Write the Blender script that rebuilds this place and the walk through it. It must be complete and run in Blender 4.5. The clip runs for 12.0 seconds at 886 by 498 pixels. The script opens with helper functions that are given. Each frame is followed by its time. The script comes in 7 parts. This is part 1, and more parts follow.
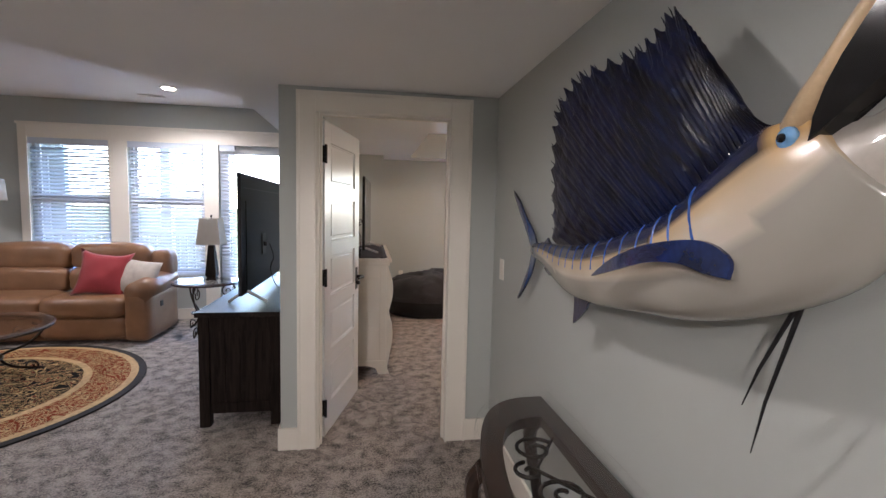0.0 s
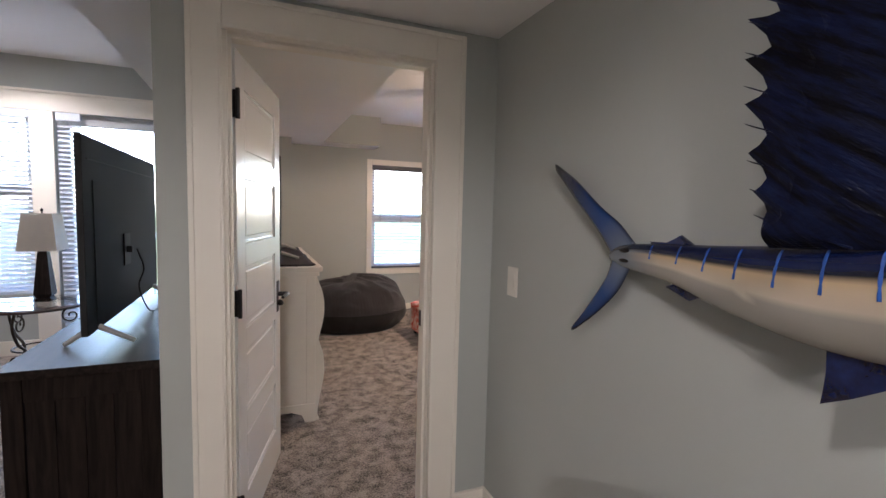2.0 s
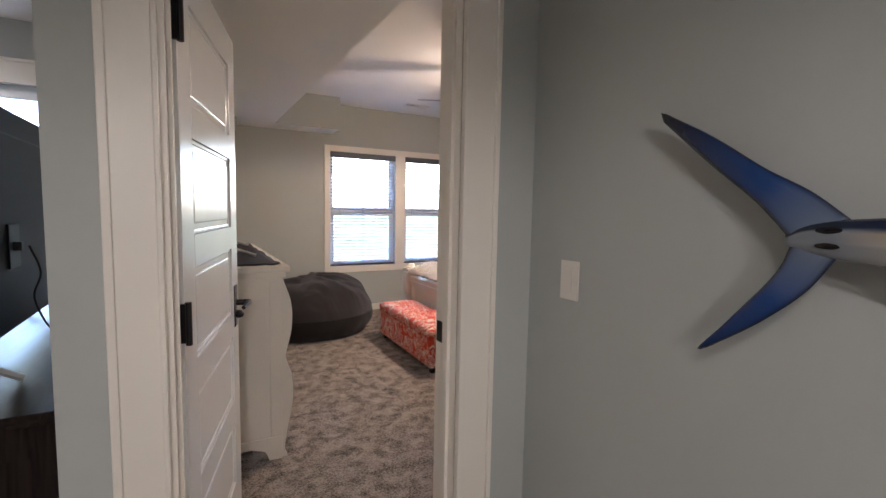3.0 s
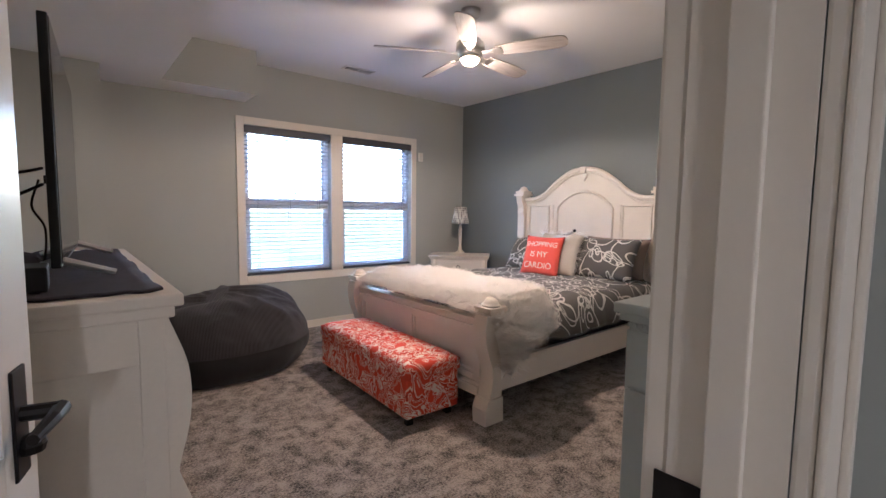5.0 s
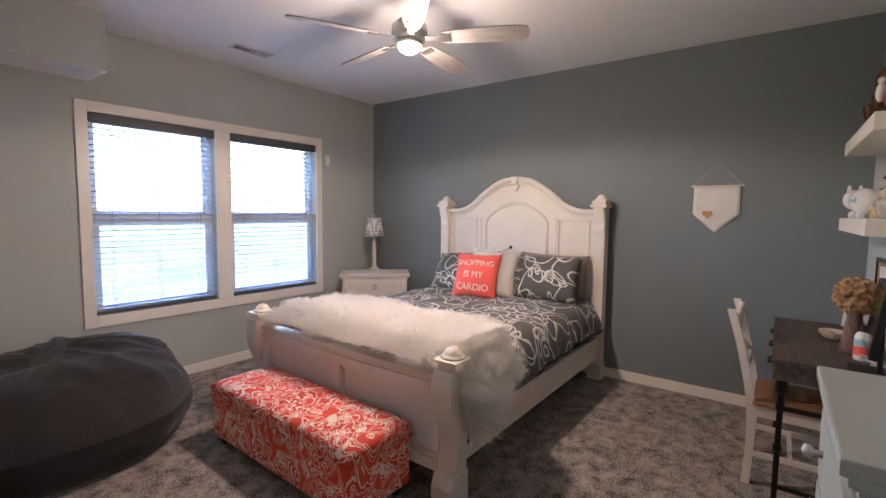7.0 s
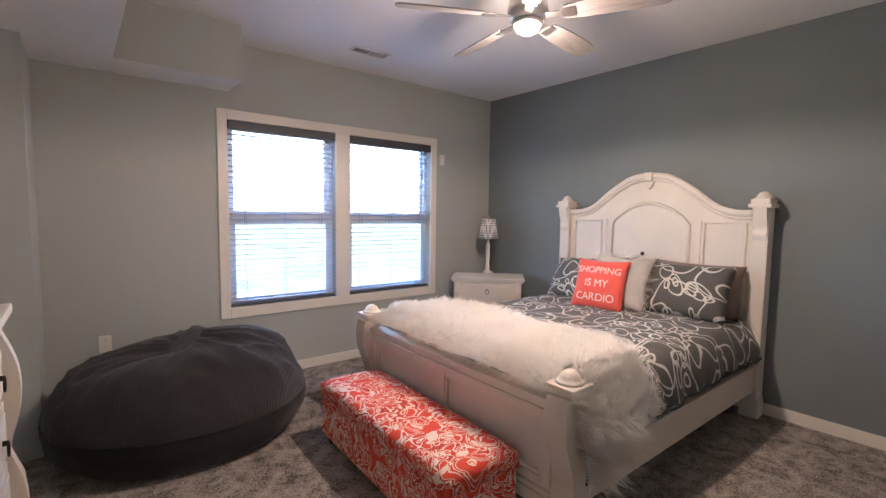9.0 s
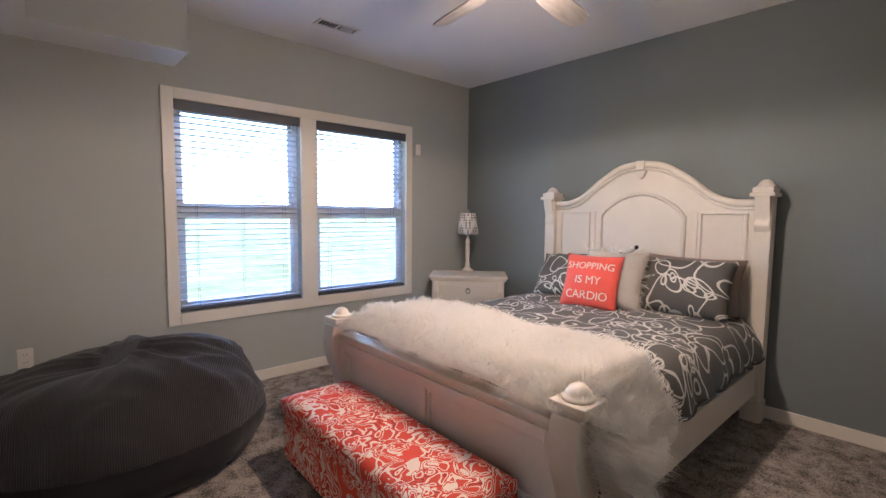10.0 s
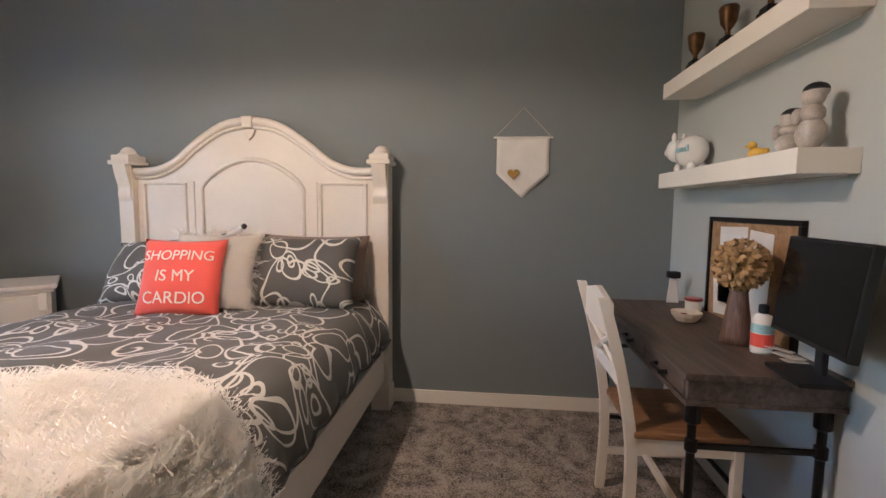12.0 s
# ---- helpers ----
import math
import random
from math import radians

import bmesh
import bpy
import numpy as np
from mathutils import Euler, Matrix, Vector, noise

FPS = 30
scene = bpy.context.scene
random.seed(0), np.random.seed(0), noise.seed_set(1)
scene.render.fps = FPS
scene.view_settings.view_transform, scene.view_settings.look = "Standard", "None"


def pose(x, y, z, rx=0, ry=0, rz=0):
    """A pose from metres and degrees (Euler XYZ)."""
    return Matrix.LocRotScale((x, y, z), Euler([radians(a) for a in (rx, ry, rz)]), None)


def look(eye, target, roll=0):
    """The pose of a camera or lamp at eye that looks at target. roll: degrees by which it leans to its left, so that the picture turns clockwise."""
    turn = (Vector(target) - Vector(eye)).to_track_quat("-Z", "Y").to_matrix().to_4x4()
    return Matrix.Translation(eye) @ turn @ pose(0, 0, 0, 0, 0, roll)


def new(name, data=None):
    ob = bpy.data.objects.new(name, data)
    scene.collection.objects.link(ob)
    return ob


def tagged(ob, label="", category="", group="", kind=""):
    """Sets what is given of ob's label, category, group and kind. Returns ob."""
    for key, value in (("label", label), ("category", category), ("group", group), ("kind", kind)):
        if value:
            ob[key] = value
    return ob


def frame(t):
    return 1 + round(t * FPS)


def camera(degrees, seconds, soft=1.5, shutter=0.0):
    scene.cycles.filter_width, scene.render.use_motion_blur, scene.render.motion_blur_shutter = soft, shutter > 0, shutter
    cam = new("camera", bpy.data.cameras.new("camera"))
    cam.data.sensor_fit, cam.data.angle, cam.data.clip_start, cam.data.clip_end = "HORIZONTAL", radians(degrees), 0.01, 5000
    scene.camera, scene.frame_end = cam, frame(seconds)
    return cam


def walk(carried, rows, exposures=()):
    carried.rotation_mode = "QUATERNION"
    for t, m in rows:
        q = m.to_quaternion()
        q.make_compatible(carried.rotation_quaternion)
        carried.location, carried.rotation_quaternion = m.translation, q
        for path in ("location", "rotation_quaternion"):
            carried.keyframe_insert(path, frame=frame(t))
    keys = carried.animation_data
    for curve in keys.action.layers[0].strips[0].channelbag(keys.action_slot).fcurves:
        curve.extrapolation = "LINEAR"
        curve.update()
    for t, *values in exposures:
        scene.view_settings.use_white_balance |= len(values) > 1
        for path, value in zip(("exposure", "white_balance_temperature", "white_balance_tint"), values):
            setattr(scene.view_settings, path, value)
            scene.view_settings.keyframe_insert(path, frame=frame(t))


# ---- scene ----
cam = camera(88.4, 12.0)
PATH = [
    (0, (-0.044, -0.164, 1.442), (0.273, 1.804, 1.276), 1.3),
    (0.5, (-0.122, 0.024, 1.445), (0.439, 1.937, 1.285), 1.4),
    (1, (-0.158, 0.254, 1.421), (0.582, 2.105, 1.253), 1.4),
    (1.5, (-0.207, 0.543, 1.406), (0.548, 2.388, 1.24), 1.3),
    (2, (-0.247, 0.789, 1.385), (0.511, 2.633, 1.225), 1.4),
    (2.5, (-0.321, 1.076, 1.363), (0.554, 2.867, 1.201), 1.4),
    (2.8, (-0.32, 1.248, 1.343), (0.625, 3.002, 1.172), 1.0),
    (3, (-0.298, 1.358, 1.319), (0.672, 3.099, 1.148), 1.1),
    (4.8, (-0.128, 2.361, 1.254), (1.117, 3.917, 1.083), 0.9),
    (5, (-0.075, 2.458, 1.237), (1.192, 3.996, 1.068), 0.7),
    (5.2, (-0.032, 2.561, 1.227), (1.253, 4.084, 1.054), 0.9),
    (5.5, (0.017, 2.693, 1.218), (1.33, 4.192, 1.045), 0.8),
    (6, (0.071, 2.878, 1.196), (1.532, 4.234, 1.031), 1.0),
    (6.5, (0.086, 3.015, 1.269), (1.689, 4.199, 1.109), 0.9),
    (7, (0.125, 3.114, 1.353), (1.728, 4.299, 1.191), 0.7),
    (7.5, (0.192, 3.158, 1.417), (1.692, 4.472, 1.264), 0.7),
    (9.5, (0.39, 3.36, 1.314), (1.626, 4.924, 1.152), 0.8),
    (10, (0.501, 3.517, 1.29), (1.836, 4.997, 1.128), 0.6),
    (10.5, (0.682, 3.636, 1.235), (2.145, 4.99, 1.069), 0.6),
    (11, (0.899, 3.675, 1.215), (2.5, 4.863, 1.054), 0.6),
    (11.5, (1.078, 3.681, 1.199), (2.893, 4.507, 1.034), 0.7),
    (12, (1.307, 3.658, 1.176), (3.287, 3.87, 0.99), 0.5),
]
EXPOSURE = [(0.0, 4.5, 5450, 20), (3.0, 4.45, 5450, 20), (5.0, 4.3, 5150, 21), (7.5, 4.25, 5150, 22), (9.5, 4.35, 5200, 22), (10.0, 4.15, 5200, 20), (10.7, 4.2, 5250, 20), (11.5, 3.8, 5300, 22), (12.0, 4.25, 5350, 20)]
walk(cam, [(t, look(eye, target, roll)) for t, eye, target, roll in PATH], EXPOSURE)

# ---- world, sun and lamps ----
world = bpy.data.worlds.new("world")
scene.world = world
world.use_nodes = True
wn = world.node_tree.nodes
wsky = wn.new("ShaderNodeTexSky")
wsky.sky_type = "NISHITA"
wsky.sun_disc = False
wsky.sun_elevation = radians(48)
wsky.sun_rotation = radians(200)
wsky.air_density, wsky.dust_density = 1.3, 0.8
world.node_tree.links.new(wsky.outputs["Color"], wn["Background"].inputs["Color"])
wn["Background"].inputs["Strength"].default_value = 0.15

sun = new("sun", bpy.data.lights.new("sun", "SUN"))
sun.data.energy, sun.data.angle, sun.data.color = 0.8, radians(10), (1, 0.95, 0.88)
sun.matrix_world = look((-3, -12, 12), (2, 2, 0))


def lamp_spot(name, at, watts, angle, colour, radius=0.05, blend=0.6):
    """A recessed or added fill lamp that shines straight down."""
    ob = new(name, bpy.data.lights.new(name, "SPOT"))
    ob.data.energy, ob.data.spot_size, ob.data.spot_blend = watts, radians(angle), blend
    ob.data.color, ob.data.shadow_soft_size = colour, radius
    ob.location = at
    return ob


def lamp_point(name, at, watts, colour, radius=0.05):
    ob = new(name, bpy.data.lights.new(name, "POINT"))
    ob.data.energy, ob.data.color, ob.data.shadow_soft_size = watts, colour, radius
    ob.location = at
    return ob


WARM = (1.0, 0.72, 0.45)
lamp_spot("fan_light_glow", (2.062, 4.79, 2.19), 4.8, 174, WARM, 0.05, 0.2)
lamp_point("fan_light_spill", (2.062, 4.79, 2.14), 1.3, WARM, 0.05)
lamp_spot("hall_light_glow", (-0.25, 0.95, 2.10), 0.45, 168, (1.0, 0.86, 0.67), 0.045)
lamp_spot("family_light_glow", (-2.15, 5.15, 2.63), 6.0, 150, (1.0, 0.88, 0.72), 0.06)
# Two unseen fill lamps at the hall entry, added to brighten the door casing.
lamp_spot("entry_light_glow", (-0.95, -0.75, 2.10), 0.8, 174, (1.0, 0.85, 0.66), 0.06, 0.15)
lamp_spot("entry_fill_unseen_rear", (-1.1, -1.75, 2.10), 7.0, 174, (1.0, 0.85, 0.66), 0.06, 0.15)
# Unseen fill lamp, added out of view at the family room's west side.
lamp_spot("family_fill_unseen_west", (-4.4, 3.4, 2.63), 6.0, 150, (1.0, 0.88, 0.72), 0.06)


# ---- helpers for things ----
from mathutils.geometry import tessellate_polygon


def mesh_of(bm, name, smooth=False):
    me = bpy.data.meshes.new(name)
    bmesh.ops.recalc_face_normals(bm, faces=bm.faces)
    bm.to_mesh(me)
    bm.free()
    if smooth:
        me.polygons.foreach_set("use_smooth", [True] * len(me.polygons))
    return me


def part(name, bm, material, parent, label="", smooth=False):
    """One mesh object, a part of a thing or of a part."""
    ob = new(name, mesh_of(bm, name, smooth))
    ob.data.materials.append(material)
    ob.parent = parent
    if label:
        ob["label"] = label
    return ob


def solid(name, bm, material, label, category, kind="", group="", smooth=False):
    """A top-level thing that is one mesh."""
    ob = new(name, mesh_of(bm, name, smooth))
    ob.data.materials.append(material)
    return tagged(ob, label, category, group, kind)


def thing(name, at, label, category, group="", turn=0.0, kind=""):
    """An empty at the base of a thing, for its parts."""
    ob = new(name)
    ob.empty_display_size = 0.1
    ob.matrix_basis = pose(*at, 0, 0, turn)
    return tagged(ob, label, category, group, kind)


def add_box(bm, x0, x1, y0, y1, z0, z1, bevel=0.0):
    c = Matrix.LocRotScale(((x0 + x1) / 2, (y0 + y1) / 2, (z0 + z1) / 2), None, (abs(x1 - x0), abs(y1 - y0), abs(z1 - z0)))
    got = bmesh.ops.create_cube(bm, size=1, matrix=c)
    if bevel:
        edges = list({e for v in got["verts"] for e in v.link_edges})
        bmesh.ops.bevel(bm, geom=edges, offset=bevel, segments=2, affect="EDGES", profile=0.6)
    return bm


def box(x0, x1, y0, y1, z0, z1, bevel=0.0):
    return add_box(bmesh.new(), x0, x1, y0, y1, z0, z1, bevel)


def boxes(rows, bevel=0.0):
    bm = bmesh.new()
    for r in rows:
        add_box(bm, *r, bevel)
    return bm


def lathe(profile, at=(0, 0, 0), n=24, bm=None):
    """A turned body from (radius, height) pairs."""
    bm = bm or bmesh.new()
    rings = []
    for r, z in profile:
        rings.append([bm.verts.new((at[0] + r * math.cos(2 * math.pi * i / n), at[1] + r * math.sin(2 * math.pi * i / n), at[2] + z)) for i in range(n)])
    for a, b in zip(rings, rings[1:]):
        for i in range(n):
            bm.faces.new((a[i], a[(i + 1) % n], b[(i + 1) % n], b[i]))
    bm.faces.new(rings[0][::-1])
    bm.faces.new(rings[-1])
    return bm


def tube(points, radius, n=8, bm=None, flat=1.0):
    """A round bar along points; radius is one number or one for each point."""
    bm = bm or bmesh.new()
    pts = [Vector(p) for p in points]
    rad = radius if isinstance(radius, (list, tuple)) else [radius] * len(pts)
    rings, up = [], None
    for i, p in enumerate(pts):
        d = (pts[min(i + 1, len(pts) - 1)] - pts[max(i - 1, 0)]).normalized()
        if up is None:
            up = Vector((0, 0, 1)) if abs(d.z) < 0.9 else Vector((1, 0, 0))
        side = d.cross(up).normalized()
        up = side.cross(d).normalized()
        rings.append([bm.verts.new(p + (side * math.cos(2 * math.pi * k / n) + up * math.sin(2 * math.pi * k / n) * flat) * rad[i]) for k in range(n)])
    for a, b in zip(rings, rings[1:]):
        for k in range(n):
            bm.faces.new((a[k], a[(k + 1) % n], b[(k + 1) % n], b[k]))
    bm.faces.new(rings[0][::-1])
    bm.faces.new(rings[-1])
    return bm


def prism(outline, axis, lo, hi, bm=None, bevel=0.0):
    """A flat outline, drawn out along an axis. For x the outline is (y, z), for y (x, z), for z (x, y)."""
    bm = bm or bmesh.new()

    def at(p, h):
        return {"x": (h, p[0], p[1]), "y": (p[0], h, p[1]), "z": (p[0], p[1], h)}[axis]

    a = [bm.verts.new(at(p, lo)) for p in outline]
    b = [bm.verts.new(at(p, hi)) for p in outline]
    n = len(outline)
    faces = []
    if n <= 4 or bevel:
        faces = [bm.faces.new(a[::-1]), bm.faces.new(b)]
    else:
        for i, j, k in tessellate_polygon([[Vector((p[0], p[1], 0)) for p in outline]]):
            bm.faces.new((a[k], a[j], a[i]))
            bm.faces.new((b[i], b[j], b[k]))
    for i in range(n):
        bm.faces.new((a[i], a[(i + 1) % n], b[(i + 1) % n], b[i]))
    if bevel:
        edges = list({e for f in faces for e in f.edges})
        bmesh.ops.bevel(bm, geom=edges, offset=bevel, segments=2, affect="EDGES", profile=0.6)
    bmesh.ops.triangulate(bm, faces=[f for f in bm.faces if len(f.verts) > 4])
    return bm


def spiral(cx, cz, r0, r1, a0, a1, n=22):
    """Points (u, v) of a scroll that winds from r0 to r1."""
    out = []
    for i in range(n + 1):
        s = i / n
        a, r = radians(a0 + (a1 - a0) * s), r0 + (r1 - r0) * s
        out.append((cx + r * math.cos(a), cz + r * math.sin(a)))
    return out


def smooth_line(pts, n=8):
    """A rounded line through points (Catmull-Rom)."""
    p = [Vector(q) for q in pts]
    p = [2 * p[0] - p[1]] + p + [2 * p[-1] - p[-2]]
    out = []
    for i in range(1, len(p) - 2):
        for k in range(n):
            s = k / n
            out.append(0.5 * (2 * p[i] + (p[i + 1] - p[i - 1]) * s + (2 * p[i - 1] - 5 * p[i] + 4 * p[i + 1] - p[i + 2]) * s * s
                              + (3 * p[i] - p[i - 1] - 3 * p[i + 1] + p[i + 2]) * s ** 3))
    return out + [p[-2]]


def cushion(w, h, d, puff=2.2, n=14, seed=0):
    """A stuffed pillow, flat in x (w) and z (h), thick in y."""
    bm = bmesh.new()
    sheets = []
    for s in (-1, 1):
        rows = []
        for i in range(n + 1):
            u = 2 * i / n - 1
            row = []
            for j in range(n + 1):
                v = 2 * j / n - 1
                t = (max(0, 1 - abs(u) ** puff) * max(0, 1 - abs(v) ** puff)) ** 0.5
                pull = 1 - 0.07 * (1 - v * v) * abs(u) ** 3
                pull2 = 1 - 0.07 * (1 - u * u) * abs(v) ** 3
                k = 1 + 0.25 * noise.noise(Vector((u * 1.8 + seed, v * 1.8, s * 2.0)))
                row.append(bm.verts.new((u * w / 2 * pull, s * d / 2 * t * k, v * h / 2 * pull2)))
            rows.append(row)
        sheets.append(rows)
        for i in range(n):
            for j in range(n):
                bm.faces.new((rows[i][j], rows[i + 1][j], rows[i + 1][j + 1], rows[i][j + 1]))
    bmesh.ops.remove_doubles(bm, verts=bm.verts, dist=0.0008)
    return bm


# ---- materials ----
def material(name, colour, rough=0.6, metal=0.0, spread=0.12, scale=4.0, fine=120.0, bump=0.1, sheen=0.0, coat=0.0, spec=0.5, depth=0.002):
    """A surface with a broad and a fine variation of its colour, and fine relief."""
    m = bpy.data.materials.new(name)
    m.use_nodes = True
    nt = m.node_tree
    b = nt.nodes["Principled BSDF"]
    co = nt.nodes.new("ShaderNodeTexCoord")
    n1, n2 = nt.nodes.new("ShaderNodeTexNoise"), nt.nodes.new("ShaderNodeTexNoise")
    n1.inputs["Scale"].default_value, n2.inputs["Scale"].default_value = scale, fine
    n1.inputs["Detail"].default_value, n2.inputs["Detail"].default_value = 4, 3
    add = nt.nodes.new("ShaderNodeMath")
    add.operation = "MULTIPLY_ADD"
    add.inputs[1].default_value = 0.35
    ramp = nt.nodes.new("ShaderNodeMapRange")
    ramp.inputs["From Min"].default_value, ramp.inputs["From Max"].default_value = 0.45, 0.9
    ramp.inputs["To Min"].default_value, ramp.inputs["To Max"].default_value = 1 - spread, 1 + spread
    mix = nt.nodes.new("ShaderNodeVectorMath")
    mix.operation = "SCALE"
    mix.inputs[0].default_value = colour[:3]
    bp = nt.nodes.new("ShaderNodeBump")
    bp.inputs["Strength"].default_value, bp.inputs["Distance"].default_value = bump, depth
    L = nt.links.new
    L(co.outputs["Object"], n1.inputs["Vector"])
    L(co.outputs["Object"], n2.inputs["Vector"])
    L(n2.outputs["Fac"], add.inputs[0])
    L(n1.outputs["Fac"], add.inputs[2])
    L(add.outputs[0], ramp.inputs["Value"])
    L(ramp.outputs["Result"], mix.inputs["Scale"])
    L(mix.outputs["Vector"], b.inputs["Base Color"])
    L(n2.outputs["Fac"], bp.inputs["Height"])
    L(bp.outputs["Normal"], b.inputs["Normal"])
    b.inputs["Roughness"].default_value, b.inputs["Metallic"].default_value = rough, metal
    b.inputs["Sheen Weight"].default_value, b.inputs["Coat Weight"].default_value = sheen, coat
    b.inputs["Specular IOR Level"].default_value = spec
    return m


def glow(name, colour, strength):
    m = bpy.data.materials.new(name)
    m.use_nodes = True
    b = m.node_tree.nodes["Principled BSDF"]
    b.inputs["Base Color"].default_value = (0.9, 0.9, 0.88, 1)
    b.inputs["Emission Color"].default_value, b.inputs["Emission Strength"].default_value = (*colour, 1), strength
    return m


def glass(name, colour=(1, 1, 1), rough=0.0):
    m = bpy.data.materials.new(name)
    m.use_nodes = True
    b = m.node_tree.nodes["Principled BSDF"]
    b.inputs["Base Color"].default_value = (*colour, 1)
    b.inputs["Transmission Weight"].default_value, b.inputs["Roughness"].default_value = 1.0, rough
    b.inputs["IOR"].default_value = 1.45
    return m


def window_glass():
    """A thin pane: clear, with a faint gloss."""
    m = bpy.data.materials.new("window glass")
    m.use_nodes = True
    nt = m.node_tree
    out = nt.nodes["Material Output"]
    tr, gl, mx, fr, pw = (nt.nodes.new(k) for k in ("ShaderNodeBsdfTransparent", "ShaderNodeBsdfGlossy", "ShaderNodeMixShader", "ShaderNodeLayerWeight", "ShaderNodeMath"))
    fr.inputs["Blend"].default_value = 0.5
    pw.operation, pw.inputs[1].default_value = "POWER", 5.0
    nt.links.new(fr.outputs["Facing"], pw.inputs[0])
    gl.inputs["Roughness"].default_value = 0.02
    nt.links.new(pw.outputs[0], mx.inputs[0])
    nt.links.new(tr.outputs[0], mx.inputs[1])
    nt.links.new(gl.outputs[0], mx.inputs[2])
    nt.links.new(mx.outputs[0], out.inputs["Surface"])
    return m


def carpet_material():
    m = material("grey plush carpet", (0.235, 0.215, 0.20), 0.95, spread=0.2, scale=3.0, fine=260, bump=0.9, sheen=0.15, spec=0.1, depth=0.006)
    nt = m.node_tree
    b = nt.nodes["Principled BSDF"]
    co = nt.nodes.new("ShaderNodeTexCoord")
    big, mid = nt.nodes.new("ShaderNodeTexNoise"), nt.nodes.new("ShaderNodeTexNoise")
    big.inputs["Scale"].default_value, big.inputs["Detail"].default_value, big.inputs["Distortion"].default_value = 11.0, 9, 0.3
    mid.inputs["Scale"].default_value, mid.inputs["Detail"].default_value = 95.0, 6
    big.inputs["Roughness"].default_value = 0.68
    s = nt.nodes.new("ShaderNodeMath")
    s.operation = "MULTIPLY_ADD"
    s.inputs[1].default_value = 0.75
    r = nt.nodes.new("ShaderNodeValToRGB")
    r.color_ramp.elements[0].position, r.color_ramp.elements[0].color = 0.69, (0.045, 0.039, 0.036, 1)
    r.color_ramp.elements[1].position, r.color_ramp.elements[1].color = 1.02, (0.42, 0.36, 0.31, 1)
    L = nt.links.new
    L(co.outputs["Object"], big.inputs["Vector"])
    L(co.outputs["Object"], mid.inputs["Vector"])
    L(mid.outputs["Fac"], s.inputs[0])
    L(big.outputs["Fac"], s.inputs[2])
    L(s.outputs[0], r.inputs["Fac"])
    L(r.outputs["Color"], b.inputs["Base Color"])
    return m


def scroll_fabric(name, ground, lines, scale=6.0, width=0.05, ring_scale=5.0, rough=0.75, sheen=0.3, bands=(0.5,), warp=1.6, patch=0.0, outline=None):
    """Cloth with looping scrolls: level lines of a warped noise, and rings."""
    m = material(name, ground, rough, spread=0.1, scale=5, fine=400, bump=0.25, sheen=sheen)
    nt = m.node_tree
    b = nt.nodes["Principled BSDF"]
    co = nt.nodes.new("ShaderNodeTexCoord")
    L = nt.links.new

    def math_node(op, a=None, c=None):
        k = nt.nodes.new("ShaderNodeMath")
        k.operation = op
        for i, v in enumerate((a, c)):
            if v is None:
                continue
            if isinstance(v, (int, float)):
                k.inputs[i].default_value = v
            else:
                L(v, k.inputs[i])
        return k.outputs[0]

    field = nt.nodes.new("ShaderNodeTexNoise")
    field.inputs["Scale"].default_value, field.inputs["Detail"].default_value, field.inputs["Distortion"].default_value = scale, 0.6, warp
    L(co.outputs["Object"], field.inputs["Vector"])
    total = None
    for level in bands:
        d = math_node("ABSOLUTE", math_node("SUBTRACT", field.outputs["Fac"], level))
        line = math_node("LESS_THAN", d, width * 0.5)
        total = line if total is None else math_node("MAXIMUM", total, line)
    if ring_scale:
        cell = nt.nodes.new("ShaderNodeTexVoronoi")
        cell.inputs["Scale"].default_value = ring_scale
        L(co.outputs["Object"], cell.inputs["Vector"])
        d = math_node("ABSOLUTE", math_node("SUBTRACT", cell.outputs["Distance"], 0.36))
        total = math_node("MAXIMUM", total, math_node("LESS_THAN", d, 0.04))
    old = b.inputs["Base Color"].links[0].from_socket
    if patch:
        broad = nt.nodes.new("ShaderNodeTexNoise")
        broad.inputs["Scale"].default_value, broad.inputs["Detail"].default_value, broad.inputs["Distortion"].default_value = scale * 0.8, 0.5, warp
        L(co.outputs["Object"], broad.inputs["Vector"])
        total = math_node("ABSOLUTE", math_node("SUBTRACT", total, math_node("GREATER_THAN", broad.outputs["Fac"], patch)))
    if outline:
        d = math_node("ABSOLUTE", math_node("SUBTRACT", field.outputs["Fac"], bands[0] + 0.05))
        rim = nt.nodes.new("ShaderNodeMix")
        rim.data_type = "RGBA"
        L(math_node("LESS_THAN", d, width * 0.22), rim.inputs[0])
        L(old, rim.inputs[6])
        rim.inputs[7].default_value = (*outline, 1)
        old = rim.outputs[2]
    mx = nt.nodes.new("ShaderNodeMix")
    mx.data_type = "RGBA"
    L(total, mx.inputs[0])
    L(old, mx.inputs[6])
    mx.inputs[7].default_value = (*lines, 1)
    L(mx.outputs[2], b.inputs["Base Color"])
    return m


